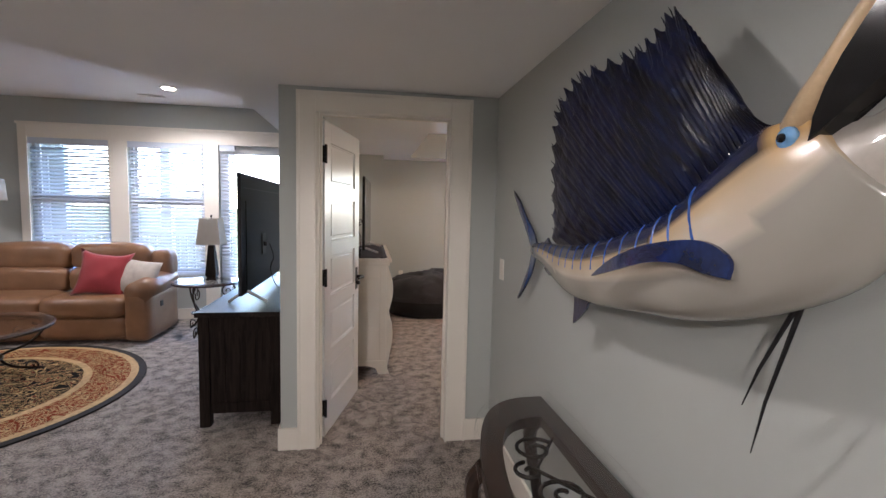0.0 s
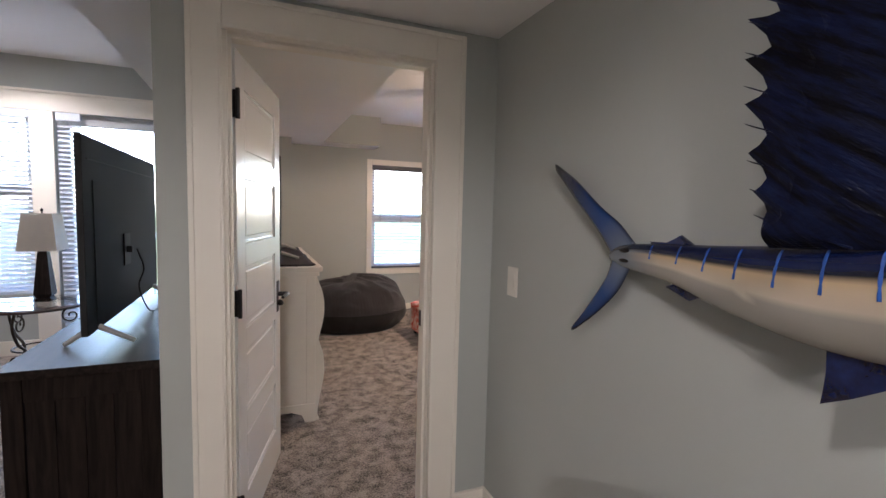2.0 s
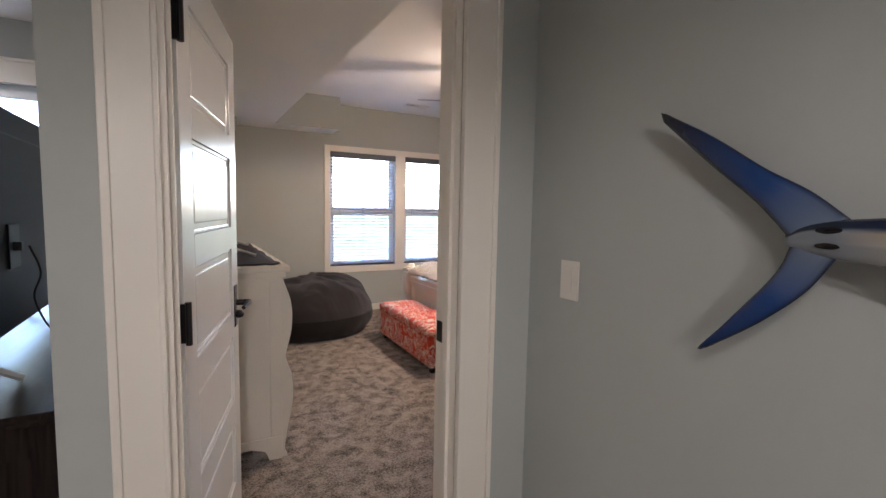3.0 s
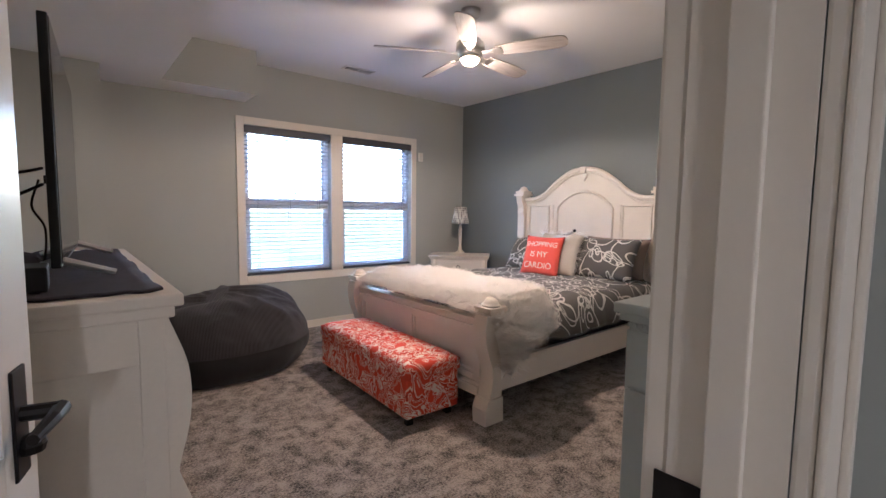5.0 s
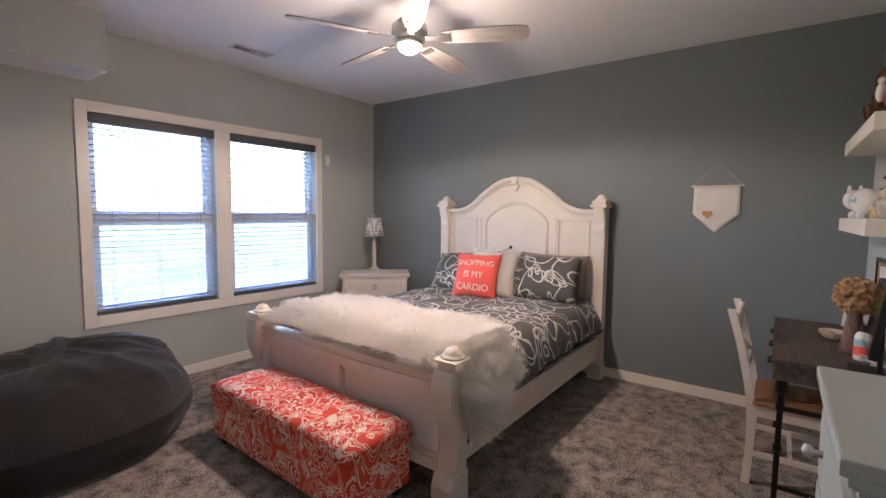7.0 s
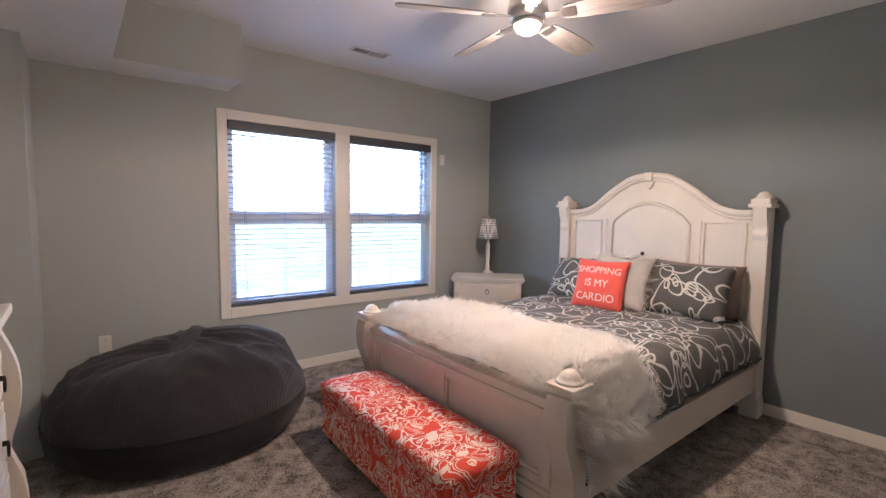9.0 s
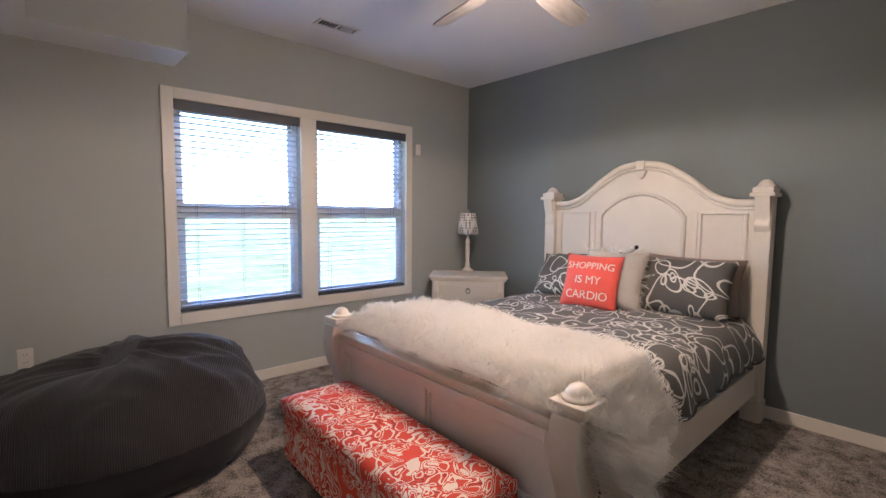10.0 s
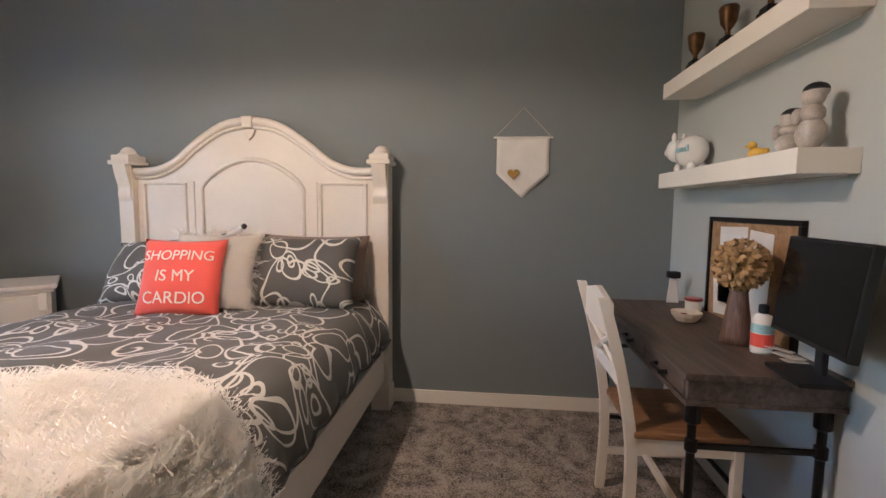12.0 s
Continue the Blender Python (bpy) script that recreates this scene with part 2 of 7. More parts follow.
def loop_fabric(name, ground, lines, size=1.0):
    """Cloth printed with even-width interlocking rings and curls, laid out on the cloth's own flat measure."""
    m = material(name, ground, 0.8, spread=0.12, scale=5, fine=400, bump=0.25, sheen=0.1)
    nt = m.node_tree
    b = nt.nodes["Principled BSDF"]
    L = nt.links.new
    uv = nt.nodes.new("ShaderNodeTexCoord")
    wob = nt.nodes.new("ShaderNodeTexNoise")
    wob.inputs["Scale"].default_value, wob.inputs["Detail"].default_value = 4.0 / size, 0.0
    off = nt.nodes.new("ShaderNodeVectorMath")
    off.operation, off.inputs[1].default_value, off.inputs[2].default_value = "MULTIPLY_ADD", (0.22 * size, 0.22 * size, 0), (0, 0, 0)
    L(uv.outputs["UV"], wob.inputs["Vector"])
    L(wob.outputs["Color"], off.inputs[0])
    L(uv.outputs["UV"], off.inputs[2])
    total = None
    for scale, radius, width, random_ in ((3.6, 0.43, 0.021, 0.75), (5.2, 0.36, 0.029, 0.85), (9.5, 0.25, 0.054, 0.9)):
        cell = nt.nodes.new("ShaderNodeTexVoronoi")
        cell.voronoi_dimensions = "2D"
        cell.inputs["Scale"].default_value, cell.inputs["Randomness"].default_value = scale / size, random_
        L(off.outputs["Vector"], cell.inputs["Vector"])
        d, a, t = (nt.nodes.new("ShaderNodeMath") for _ in range(3))
        d.operation, a.operation, t.operation = "SUBTRACT", "ABSOLUTE", "LESS_THAN"
        d.inputs[1].default_value, t.inputs[1].default_value = radius, width
        L(cell.outputs["Distance"], d.inputs[0])
        L(d.outputs[0], a.inputs[0])
        L(a.outputs[0], t.inputs[0])
        line = t.outputs[0]
        if scale > 9:
            pick, both = nt.nodes.new("ShaderNodeMath"), nt.nodes.new("ShaderNodeMath")
            pick.operation, pick.inputs[1].default_value, both.operation = "GREATER_THAN", 0.62, "MULTIPLY"
            sep = nt.nodes.new("ShaderNodeSeparateColor")
            L(cell.outputs["Color"], sep.inputs[0])
            L(sep.outputs[0], pick.inputs[0])
            L(pick.outputs[0], both.inputs[0])
            L(line, both.inputs[1])
            line = both.outputs[0]
        if total is not None:
            mx_ = nt.nodes.new("ShaderNodeMath")
            mx_.operation = "MAXIMUM"
            L(total, mx_.inputs[0])
            L(line, mx_.inputs[1])
            line = mx_.outputs[0]
        total = line
    mix = nt.nodes.new("ShaderNodeMix")
    mix.data_type = "RGBA"
    L(total, mix.inputs[0])
    L(b.inputs["Base Color"].links[0].from_socket, mix.inputs[6])
    mix.inputs[7].default_value = (*lines, 1)
    L(mix.outputs[2], b.inputs["Base Color"])
    return m


def lay_flat(me, place):
    """A flat cloth measure for a mesh: place gives (u, v) in metres for each corner's point index."""
    layer = me.uv_layers.new(name="cloth")
    layer.data.foreach_set("uv", [c for loop in me.loops for c in place(loop.vertex_index)])


def wood(name, dark, light, rough=0.4, stretch=(1, 14, 14), scale=3.0, coat=0.0):
    m = material(name, light, rough, spread=0.1, scale=6, fine=200, bump=0.15, coat=coat)
    nt = m.node_tree
    b = nt.nodes["Principled BSDF"]
    co, mp, nz, r = (nt.nodes.new(k) for k in ("ShaderNodeTexCoord", "ShaderNodeMapping", "ShaderNodeTexNoise", "ShaderNodeValToRGB"))
    mp.inputs["Scale"].default_value = stretch
    nz.inputs["Scale"].default_value, nz.inputs["Detail"].default_value, nz.inputs["Distortion"].default_value = scale, 6, 0.8
    r.color_ramp.elements[0].position, r.color_ramp.elements[0].color = 0.3, (*dark, 1)
    r.color_ramp.elements[1].position, r.color_ramp.elements[1].color = 0.7, (*light, 1)
    L = nt.links.new
    L(co.outputs["Object"], mp.inputs["Vector"])
    L(mp.outputs["Vector"], nz.inputs["Vector"])
    L(nz.outputs["Fac"], r.inputs["Fac"])
    L(r.outputs["Color"], b.inputs["Base Color"])
    return m


def painted_attribute(name, rough=0.3, coat=0.5, bump=0.05):
    """A painted body whose colours lie on its points."""
    m = material(name, (0.5, 0.5, 0.5), rough, spread=0.05, bump=bump, coat=coat)
    nt = m.node_tree
    at = nt.nodes.new("ShaderNodeAttribute")
    at.attribute_name = "paint"
    nt.links.new(at.outputs["Color"], nt.nodes["Principled BSDF"].inputs["Base Color"])
    return m


WALL = material("light grey wall paint", (0.455, 0.475, 0.452), 0.85, spread=0.02, scale=1.5, fine=350, bump=0.12, spec=0.25)
ACCENT = material("slate grey wall paint", (0.205, 0.228, 0.234), 0.8, spread=0.03, scale=1.5, fine=350, bump=0.12, spec=0.3)
CEIL = material("white ceiling paint", (0.86, 0.855, 0.84), 0.9, spread=0.02, scale=1.2, fine=300, bump=0.12, spec=0.2)
TRIM = material("white trim paint", (0.82, 0.775, 0.69), 0.38, spread=0.02, scale=3, fine=200, bump=0.03)
DOORM = material("white door paint", (0.76, 0.77, 0.77), 0.24, spread=0.02, scale=3, fine=160, bump=0.04)
CARPET = carpet_material()
BLACK = material("black metal", (0.015, 0.014, 0.014), 0.4, metal=0.6, spread=0.2, bump=0.05)
PLASTIC = material("black plastic", (0.01, 0.01, 0.011), 0.5, spread=0.1, bump=0.03, spec=0.35)
SCREEN = material("dark screen", (0.006, 0.006, 0.007), 0.12, spread=0.05, bump=0.0)
SILVER = material("brushed silver metal", (0.6, 0.59, 0.57), 0.32, metal=1.0, spread=0.06, bump=0.05)
FOOTM = material("satin silver paint", (0.62, 0.61, 0.59), 0.3, metal=0.35, spread=0.04, bump=0.02)
IVORY = material("plate ivory plastic", (0.78, 0.75, 0.68), 0.35, spread=0.02, bump=0.02)
CREAM = material("antique white painted wood", (0.72, 0.66, 0.575), 0.42, spread=0.05, scale=3, fine=90, bump=0.06)
GREYWHITE = material("pale grey painted wood", (0.40, 0.435, 0.415), 0.42, spread=0.04, scale=3, fine=90, bump=0.05)
LEATHER = material("tan leather", (0.205, 0.108, 0.054), 0.36, spread=0.16, scale=5, fine=90, bump=0.3, coat=0.15)
ESPRESSO = wood("espresso stained wood", (0.008, 0.006, 0.005), (0.026, 0.018, 0.015), 0.75, (14, 14, 1.2), 3.5)
ESPRESSO.node_tree.nodes["Principled BSDF"].inputs["Specular IOR Level"].default_value = 0.12
ESPRESSO_TOP = wood("polished espresso wood top", (0.008, 0.006, 0.005), (0.026, 0.018, 0.015), 0.42, (14, 1.2, 14), 3.5)
ESPRESSO_TOP.node_tree.nodes["Principled BSDF"].inputs["Specular IOR Level"].default_value = 0.12
WALNUT = wood("dark walnut", (0.012, 0.007, 0.005), (0.04, 0.021, 0.014), 0.28, (12, 1.2, 12), 3.0, 0.3)
DESKWOOD = wood("rustic brown wood", (0.045, 0.032, 0.026), (0.125, 0.09, 0.07), 0.45, (1.3, 14, 14), 3.0)
SEATWOOD = wood("honey brown wood", (0.18, 0.085, 0.035), (0.34, 0.18, 0.08), 0.4, (12, 1.5, 12), 3.0)
IRON = material("dark bronze wrought iron", (0.035, 0.028, 0.022), 0.42, metal=0.8, spread=0.25, scale=12, bump=0.2)
PANE = window_glass()
GLASS = window_glass()
GLASS.name = "clear table glass"
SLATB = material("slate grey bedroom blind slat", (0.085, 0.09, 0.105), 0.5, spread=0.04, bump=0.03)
# Paler copy of the slat grey; the daylight on the slats is put into it.
SLATB_LIT = material("slate grey bedroom blind slat, daylight put into colour", (0.52, 0.56, 0.62), 0.45, spread=0.04, bump=0.03)
SLAT = material("white blind slat", (0.58, 0.63, 0.72), 0.45, spread=0.02, bump=0.03)
VINYL = material("white window vinyl", (0.7, 0.72, 0.74), 0.4, spread=0.02, bump=0.02)
DUVET = loop_fabric("grey loop-print duvet cotton", (0.108, 0.103, 0.094), (0.66, 0.64, 0.58))
PAISLEY = scroll_fabric("coral paisley cotton", (0.66, 0.062, 0.024), (0.8, 0.66, 0.55), 6.4, 0.034, 0, sheen=0.0, bands=(0.4, 0.5, 0.6), warp=2.2, patch=0.6, outline=(0.30, 0.018, 0.01))
FUR = material("cream faux fur", (0.95, 0.92, 0.86), 0.8, spread=0.08, scale=9, fine=60, bump=0.1, sheen=0.4)


def let_light_through(m, colour, share):
    """Thin cloth or hair that glows a little when lit from behind."""
    nt = m.node_tree
    trl, mxf = nt.nodes.new("ShaderNodeBsdfTranslucent"), nt.nodes.new("ShaderNodeMixShader")
    trl.inputs["Color"].default_value = (*colour, 1)
    mxf.inputs[0].default_value = share
    nt.links.new(nt.nodes["Principled BSDF"].outputs[0], mxf.inputs[1])
    nt.links.new(trl.outputs[0], mxf.inputs[2])
    nt.links.new(mxf.outputs[0], nt.nodes["Material Output"].inputs["Surface"])


let_light_through(FUR, (0.99, 0.97, 0.93), 0.6)
CORAL = material("coral pillow cotton", (0.80, 0.105, 0.07), 0.75, spread=0.06, scale=8, fine=500, bump=0.3, sheen=0.2)
WHITEPAINT = material("white print", (0.8, 0.72, 0.66), 0.7, spread=0.05, bump=0.1)
REDCLOTH = material("dark red cotton", (0.27, 0.02, 0.026), 0.8, spread=0.12, fine=500, bump=0.3, sheen=0.3)
LINEN = material("oatmeal linen", (0.5, 0.45, 0.4), 0.85, spread=0.12, scale=14, fine=500, bump=0.4)
NAVY = material("dark navy mattress cloth", (0.02, 0.022, 0.035), 0.85, spread=0.1, bump=0.2)
SHADE = material("linen lampshade", (0.55, 0.51, 0.45), 0.85, spread=0.05, scale=20, fine=600, bump=0.3)
let_light_through(SHADE, (0.7, 0.64, 0.55), 0.4)
GRASS = material("lawn grass", (0.105, 0.105, 0.045), 0.9, spread=0.3, scale=0.6, fine=30, bump=0.5, spec=0.02)
BARK = material("tree bark", (0.12, 0.09, 0.065), 0.9, spread=0.25, scale=8, bump=0.6)
LEAF = material("green leaves", (0.07, 0.13, 0.035), 0.7, spread=0.3, scale=3, bump=0.2)
DECK = material("deck boards", (0.28, 0.26, 0.24), 0.8, spread=0.15, bump=0.2)
SIDING = material("pale house siding", (0.5, 0.52, 0.52), 0.7, spread=0.05, bump=0.1)
DARKCLOTH = material("dark plum dresser runner", (0.02, 0.014, 0.018), 0.85, spread=0.2, scale=20, bump=0.5)

# ---- the shell ----
XH, YD0, YD1, CF, HC = 0.715, 2.563, 2.672, 2.665, 2.127
XF0, XF1, YF = -0.557, -0.43, 5.98
OX0, OX1, OZ = -0.352, 0.428, 2.0

solid("floor", box(-6.2, 4.3, -2.65, 7.5, -0.12, 0.0), CARPET, "grey-brown plush wall-to-wall carpet", "floor", "structure")
solid("wall_hall", box(XH, XH + 0.14, -2.5, YD0, 0, HC), WALL, "light grey painted hall wall", "wall", "structure")
solid("wall_door", boxes([(XF0, OX0, YD0, YD1, 0, 2.75), (OX1, 0.56, YD0, YD1, 0, 2.75), (0.56, 4.2, YD0, YD1, 0, 2.75), (OX0, OX1, YD0, YD1, OZ, 2.75)]), WALL,
      "light grey painted wall with the bedroom doorway", "wall", "structure")
solid("wall_between", box(XF0, XF1, YD1, 7.1, 0, 2.75), WALL, "light grey wall between family room and bedroom", "wall", "structure")
FX = ((-4.03, -3.165), (-2.96, -2.095), (-1.925, -0.99))
FZ0, FZ1 = 0.55, 2.2
solid("wall_family", boxes([(-6.05, FX[0][0], YF, YF + 0.14, 0, CF), (FX[0][1], FX[1][0], YF, YF + 0.14, 0, FZ1), (FX[1][1], FX[2][0], YF, YF + 0.14, 0, FZ1),
                            (FX[2][1], XF0, YF, YF + 0.14, 0, CF), (FX[0][0], FX[0][1], YF, YF + 0.14, 0, FZ0), (FX[1][0], FX[1][1], YF, YF + 0.14, 0, FZ0),
                            (FX[0][0], FX[2][1], YF, YF + 0.14, FZ1, CF)]), WALL, "light grey family room wall with tall windows", "wall", "structure")
solid("wall_west", box(-6.2, -6.05, -2.5, YF + 0.14, 0, CF), WALL, "light grey family room side wall", "wall", "structure")
solid("wall_south", box(-6.2, XH + 0.14, -2.65, -2.5, 0, CF), WALL, "light grey hall end wall", "wall", "structure")
solid("ceiling_family", box(-6.05, XF0, -2.5, YF, CF, CF + 0.1), CEIL, "white painted family room ceiling", "ceiling", "structure")
curve = [(-0.862, 3.35), (-0.868, 3.1), (-0.895, 2.93), (-0.96, 2.81), (-1.07, 2.72), (-1.2, 2.63), (-1.32, 2.51), (-1.42, 2.36), (-1.55, 2.18), (-1.75, 2.02), (-2.05, 1.9), (-2.5, 1.83), (-3.2, 1.8)]
curve = [tuple(v) for v in smooth_line(curve, 4)]
solid("ceiling_hall", prism([(XH, -2.5), (XH, YD0), (XF0, YD0), (XF0, YF), (-0.862, YF)] + curve + [(-6.05, 1.8), (-6.05, -2.5)], "z", HC, CF - 0.003), CEIL,
      "lowered hall ceiling with a curved edge", "ceiling", "structure")


def baseboard(x0, x1, y0, y1, h):
    return solid("baseboard", boxes([(x0, x1, y0, y1, 0, h)], 0.004), TRIM, "white painted baseboard", "baseboard", "structure")


baseboard(XH - 0.016, XH, -2.5, YD0 - 0.016, 0.135)
baseboard(0.556, XH, YD0 - 0.016, YD0, 0.135)
baseboard(XF0 - 0.016, -0.46, YD0 - 0.016, YD0, 0.135)
baseboard(XF0 - 0.016, XF0, YD0, YF, 0.135)
baseboard(-6.05, -1.0, YF - 0.016, YF, 0.135)

# the doorway: casing on both sides, jambs and stop
door_trim = thing("trim_door", (0, 0, 0), "white painted door casing and jamb", "door frame", kind="structure")
for ya, yb in ((YD0 - 0.018, YD0), (YD1, YD1 + 0.03)):
    part("casing", box(-0.46, OX0, ya, yb, 0, 2.102, 0.005), TRIM, door_trim)
    part("casing", box(OX1, 0.556, ya, yb, 0, 2.102, 0.005), TRIM, door_trim)
    part("casing", box(OX0, OX1, ya, yb, OZ - 0.012, 2.102, 0.005), TRIM, door_trim)
part("bead", box(-0.362, OX0 + 0.002, YD0 - 0.026, YD0 - 0.018, 0, OZ, 0.003), TRIM, door_trim)
part("bead", box(OX1 - 0.002, 0.438, YD0 - 0.026, YD0 - 0.018, 0, OZ, 0.003), TRIM, door_trim)
part("bead", box(OX0 + 0.003, OX1 - 0.003, YD0 - 0.026, YD0 - 0.018, OZ - 0.012, OZ, 0.003), TRIM, door_trim)
for xa, xb in ((-0.46, -0.442), (0.538, 0.556)):
    part("back_band", box(xa, xb, YD0 - 0.027, YD0 - 0.018, 0, 2.102, 0.003), TRIM, door_trim)
part("back_band", box(-0.442, 0.538, YD0 - 0.027, YD0 - 0.018, 2.084, 2.102, 0.003), TRIM, door_trim)
part("jamb", box(OX0, OX0 + 0.016, YD0, YD1, 0, OZ - 0.012), TRIM, door_trim)
part("jamb", box(OX1 - 0.002, OX1 + 0.004, YD0, YD1, 0, OZ - 0.012), TRIM, door_trim)
part("jamb", box(OX0 + 0.016, OX1 - 0.002, YD0, YD1, OZ - 0.012, OZ), TRIM, door_trim)
part("stop", box(OX1 - 0.014, OX1 - 0.002, YD0 + 0.035, YD1 - 0.04, 0, OZ - 0.012, 0.002), TRIM, door_trim)
part("stop", box(OX0 + 0.016, OX0 + 0.028, YD0 + 0.035, YD1 - 0.04, 0, OZ - 0.012, 0.002), TRIM, door_trim)
part("stop", box(OX0 + 0.028, OX1 - 0.014, YD0 + 0.035, YD1 - 0.04, OZ - 0.024, OZ - 0.012, 0.002), TRIM, door_trim)
part("strike_plate", box(OX1 - 0.006, OX1 - 0.0025, YD1 - 0.04, YD1 + 0.012, 0.88, 0.95, 0.001), BLACK, door_trim, "black metal strike plate")


def panel_door(width=0.765, height=1.965, thick=0.036):
    """A five-panel door, hinged at its origin, lying along +x; the hall side is -y."""
    d = thing("door_1", (0, 0, 0), "white five-panel interior door standing open into the bedroom", "door", kind="structure")
    stile, rails = 0.115, [0.0, 0.2]
    ph = (height - 0.2 - 0.12 - 4 * 0.085) / 5
    z = 0.2
    spans = []
    for i in range(5):
        spans.append((z, z + ph))
        z += ph + 0.085
    part("stile", box(0, stile, -thick / 2, thick / 2, 0.012, height, 0.002), DOORM, d)
    part("stile", box(width - stile, width, -thick / 2, thick / 2, 0.012, height, 0.002), DOORM, d)
    lo = 0.012
    for a, b in spans + [(height, height)]:
        part("rail", box(stile, width - stile, -thick / 2, thick / 2, lo, a), DOORM, d)
        lo = b
    for a, b in spans:
        bm = box(stile, width - stile, -thick / 2 + 0.011, thick / 2 - 0.011, a, b)
        for s in (-1, 1):
            y0 = s * (thick / 2 - 0.011)
            add_box(bm, stile + 0.03, width - stile - 0.03, y0 - 0.005, y0 + 0.005, a + 0.03, b - 0.03, 0.0045)
            for q in ((stile, width - stile, a, a + 0.012), (stile, width - stile, b - 0.012, b), (stile, stile + 0.012, a, b), (width - stile - 0.012, width - stile, a, b)):
                add_box(bm, q[0], q[1], y0 - 0.004, y0 + 0.004, q[2], q[3], 0.0035)
        part("panel", bm, DOORM, d)
    for z in (0.2, 1.02, 1.765):
        bm = box(-0.016, 0.0, -0.034, 0.03, z - 0.05, z + 0.05, 0.003)
        lathe([(0.008, -0.055), (0.008, 0.055)], (-0.012, -0.03, z), 10, bm)
        part("hinge", bm, BLACK, d, "black metal hinge")
    for s in (-1, 1):
        bm = box(width - 0.085, width - 0.035, s * thick / 2 - 0.004, s * thick / 2 + 0.004, 0.835, 1.0, 0.003)
        tube([(width - 0.06, s * thick / 2, 0.93), (width - 0.06, s * (thick / 2 + 0.05), 0.93)], 0.012, 10, bm)
        tube([(width - 0.055, s * (thick / 2 + 0.05), 0.93), (width - 0.10, s * (thick / 2 + 0.052), 0.932), (width - 0.16, s * (thick / 2 + 0.046), 0.928)], [0.012, 0.010, 0.008], 8, bm)
        lathe([(0.001, 0), (0.017, 0.006), (0.02, 0.018), (0.013, 0.03), (0.002, 0.034)], (width - 0.06, s * (thick / 2 + 0.012), 0.865), 12, bm)
        part("door_handle", bm, BLACK, d, "black lever handle on a back plate")
    part("latch_plate", box(width - 0.001, width + 0.002, -0.012, 0.012, 0.89, 0.95), BLACK, d, "black latch plate")
    return d


door = panel_door()
door.matrix_basis = pose(-0.332, YD1 + 0.002, 0, 0, 0, 76)


# ---- windows ----
def sash_window(name, x0, x1, y, z0, z1, rail, label, wide=0.035):
    """A window with an outer frame, two sashes, a meeting rail with locks, and panes."""
    w = thing(name, (0, 0, 0), label, "window", kind="structure")
    a, b = y, y + 0.07
    part("window_frame", boxes([(x0, x0 + wide, a, b, z0, z1), (x1 - wide, x1, a, b, z0, z1), (x0 + wide, x1 - wide, a, b, z0, z0 + wide), (x0 + wide, x1 - wide, a, b, z1 - wide, z1)], 0.003), VINYL, w)
    i0, i1 = x0 + wide, x1 - wide
    part("meeting_rail", box(i0, i1, a - 0.006, b - 0.012, rail - 0.024, rail + 0.024, 0.003), VINYL, w)
    for q0, q1, yy in ((z0 + wide, rail - 0.024, a + 0.006), (rail + 0.024, z1 - wide, a + 0.03)):
        part("sash", boxes([(i0, i0 + 0.03, yy, yy + 0.03, q0, q1), (i1 - 0.03, i1, yy, yy + 0.03, q0, q1),
                            (i0 + 0.03, i1 - 0.03, yy, yy + 0.03, q0, q0 + 0.03), (i0 + 0.03, i1 - 0.03, yy, yy + 0.03, q1 - 0.03, q1)], 0.002), VINYL, w)
        p = part("pane", box(i0 + 0.03, i1 - 0.03, yy + 0.013, yy + 0.017, q0 + 0.03, q1 - 0.03), PANE, w)
        p.visible_shadow = False
    for k in (0.3, 0.7):
        xx = i0 + (i1 - i0) * k
        part("sash_lock", box(xx - 0.03, xx + 0.03, a - 0.02, a + 0.02, rail + 0.024, rail + 0.04, 0.004), VINYL, w)
    return w


def blind(x0, x1, y, z0, z1, label, group, tilt=0.0, pitch=0.0425, deep=0.048, mat=None, slats=None):
    """A slatted blind: headrail with valance, slats, bottom rail, ladder cords."""
    mat = mat or SLAT
    t = thing("window_blind", ((x0 + x1) / 2, y, z0), label, "blind", group)
    w, h = x1 - x0 - 0.012, z1 - z0
    part("headrail", box(-w / 2, w / 2, -0.03, 0.03, h - 0.05, h, 0.003), mat, t)
    part("valance", box(-w / 2 - 0.003, w / 2 + 0.003, -0.042, -0.032, h - 0.072, h, 0.003), mat, t)
    part("bottom_rail", box(-w / 2, w / 2, -deep / 2, deep / 2, 0.004, 0.022, 0.004), mat, t)
    bm = bmesh.new()
    prof = [(-deep / 2, -0.0012), (-deep / 4, 0.0012), (0, 0.002), (deep / 4, 0.0012), (deep / 2, -0.0012), (deep / 2, 0.0008), (deep / 4, 0.0034), (0, 0.0044), (-deep / 4, 0.0034), (-deep / 2, 0.0008)]
    prism(prof, "x", -w / 2, w / 2, bm)
    me = mesh_of(bm, "slat")
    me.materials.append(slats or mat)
    n = int((h - 0.09) / pitch)
    for i in range(n):
        s = new("slat", me)
        s.parent = t
        s.matrix_basis = pose(0, 0, 0.045 + i * pitch, tilt, 0, 0)
    for k in (-0.36, 0.0, 0.36):
        bm = tube([(k * w, -deep / 2 - 0.001, 0.01), (k * w, -deep / 2 - 0.001, h - 0.06)], 0.0012, 5)
        tube([(k * w, deep / 2 + 0.001, 0.01), (k * w, deep / 2 + 0.001, h - 0.06)], 0.0012, 5, bm)
        part("ladder_cord", bm, mat, t)
    return t


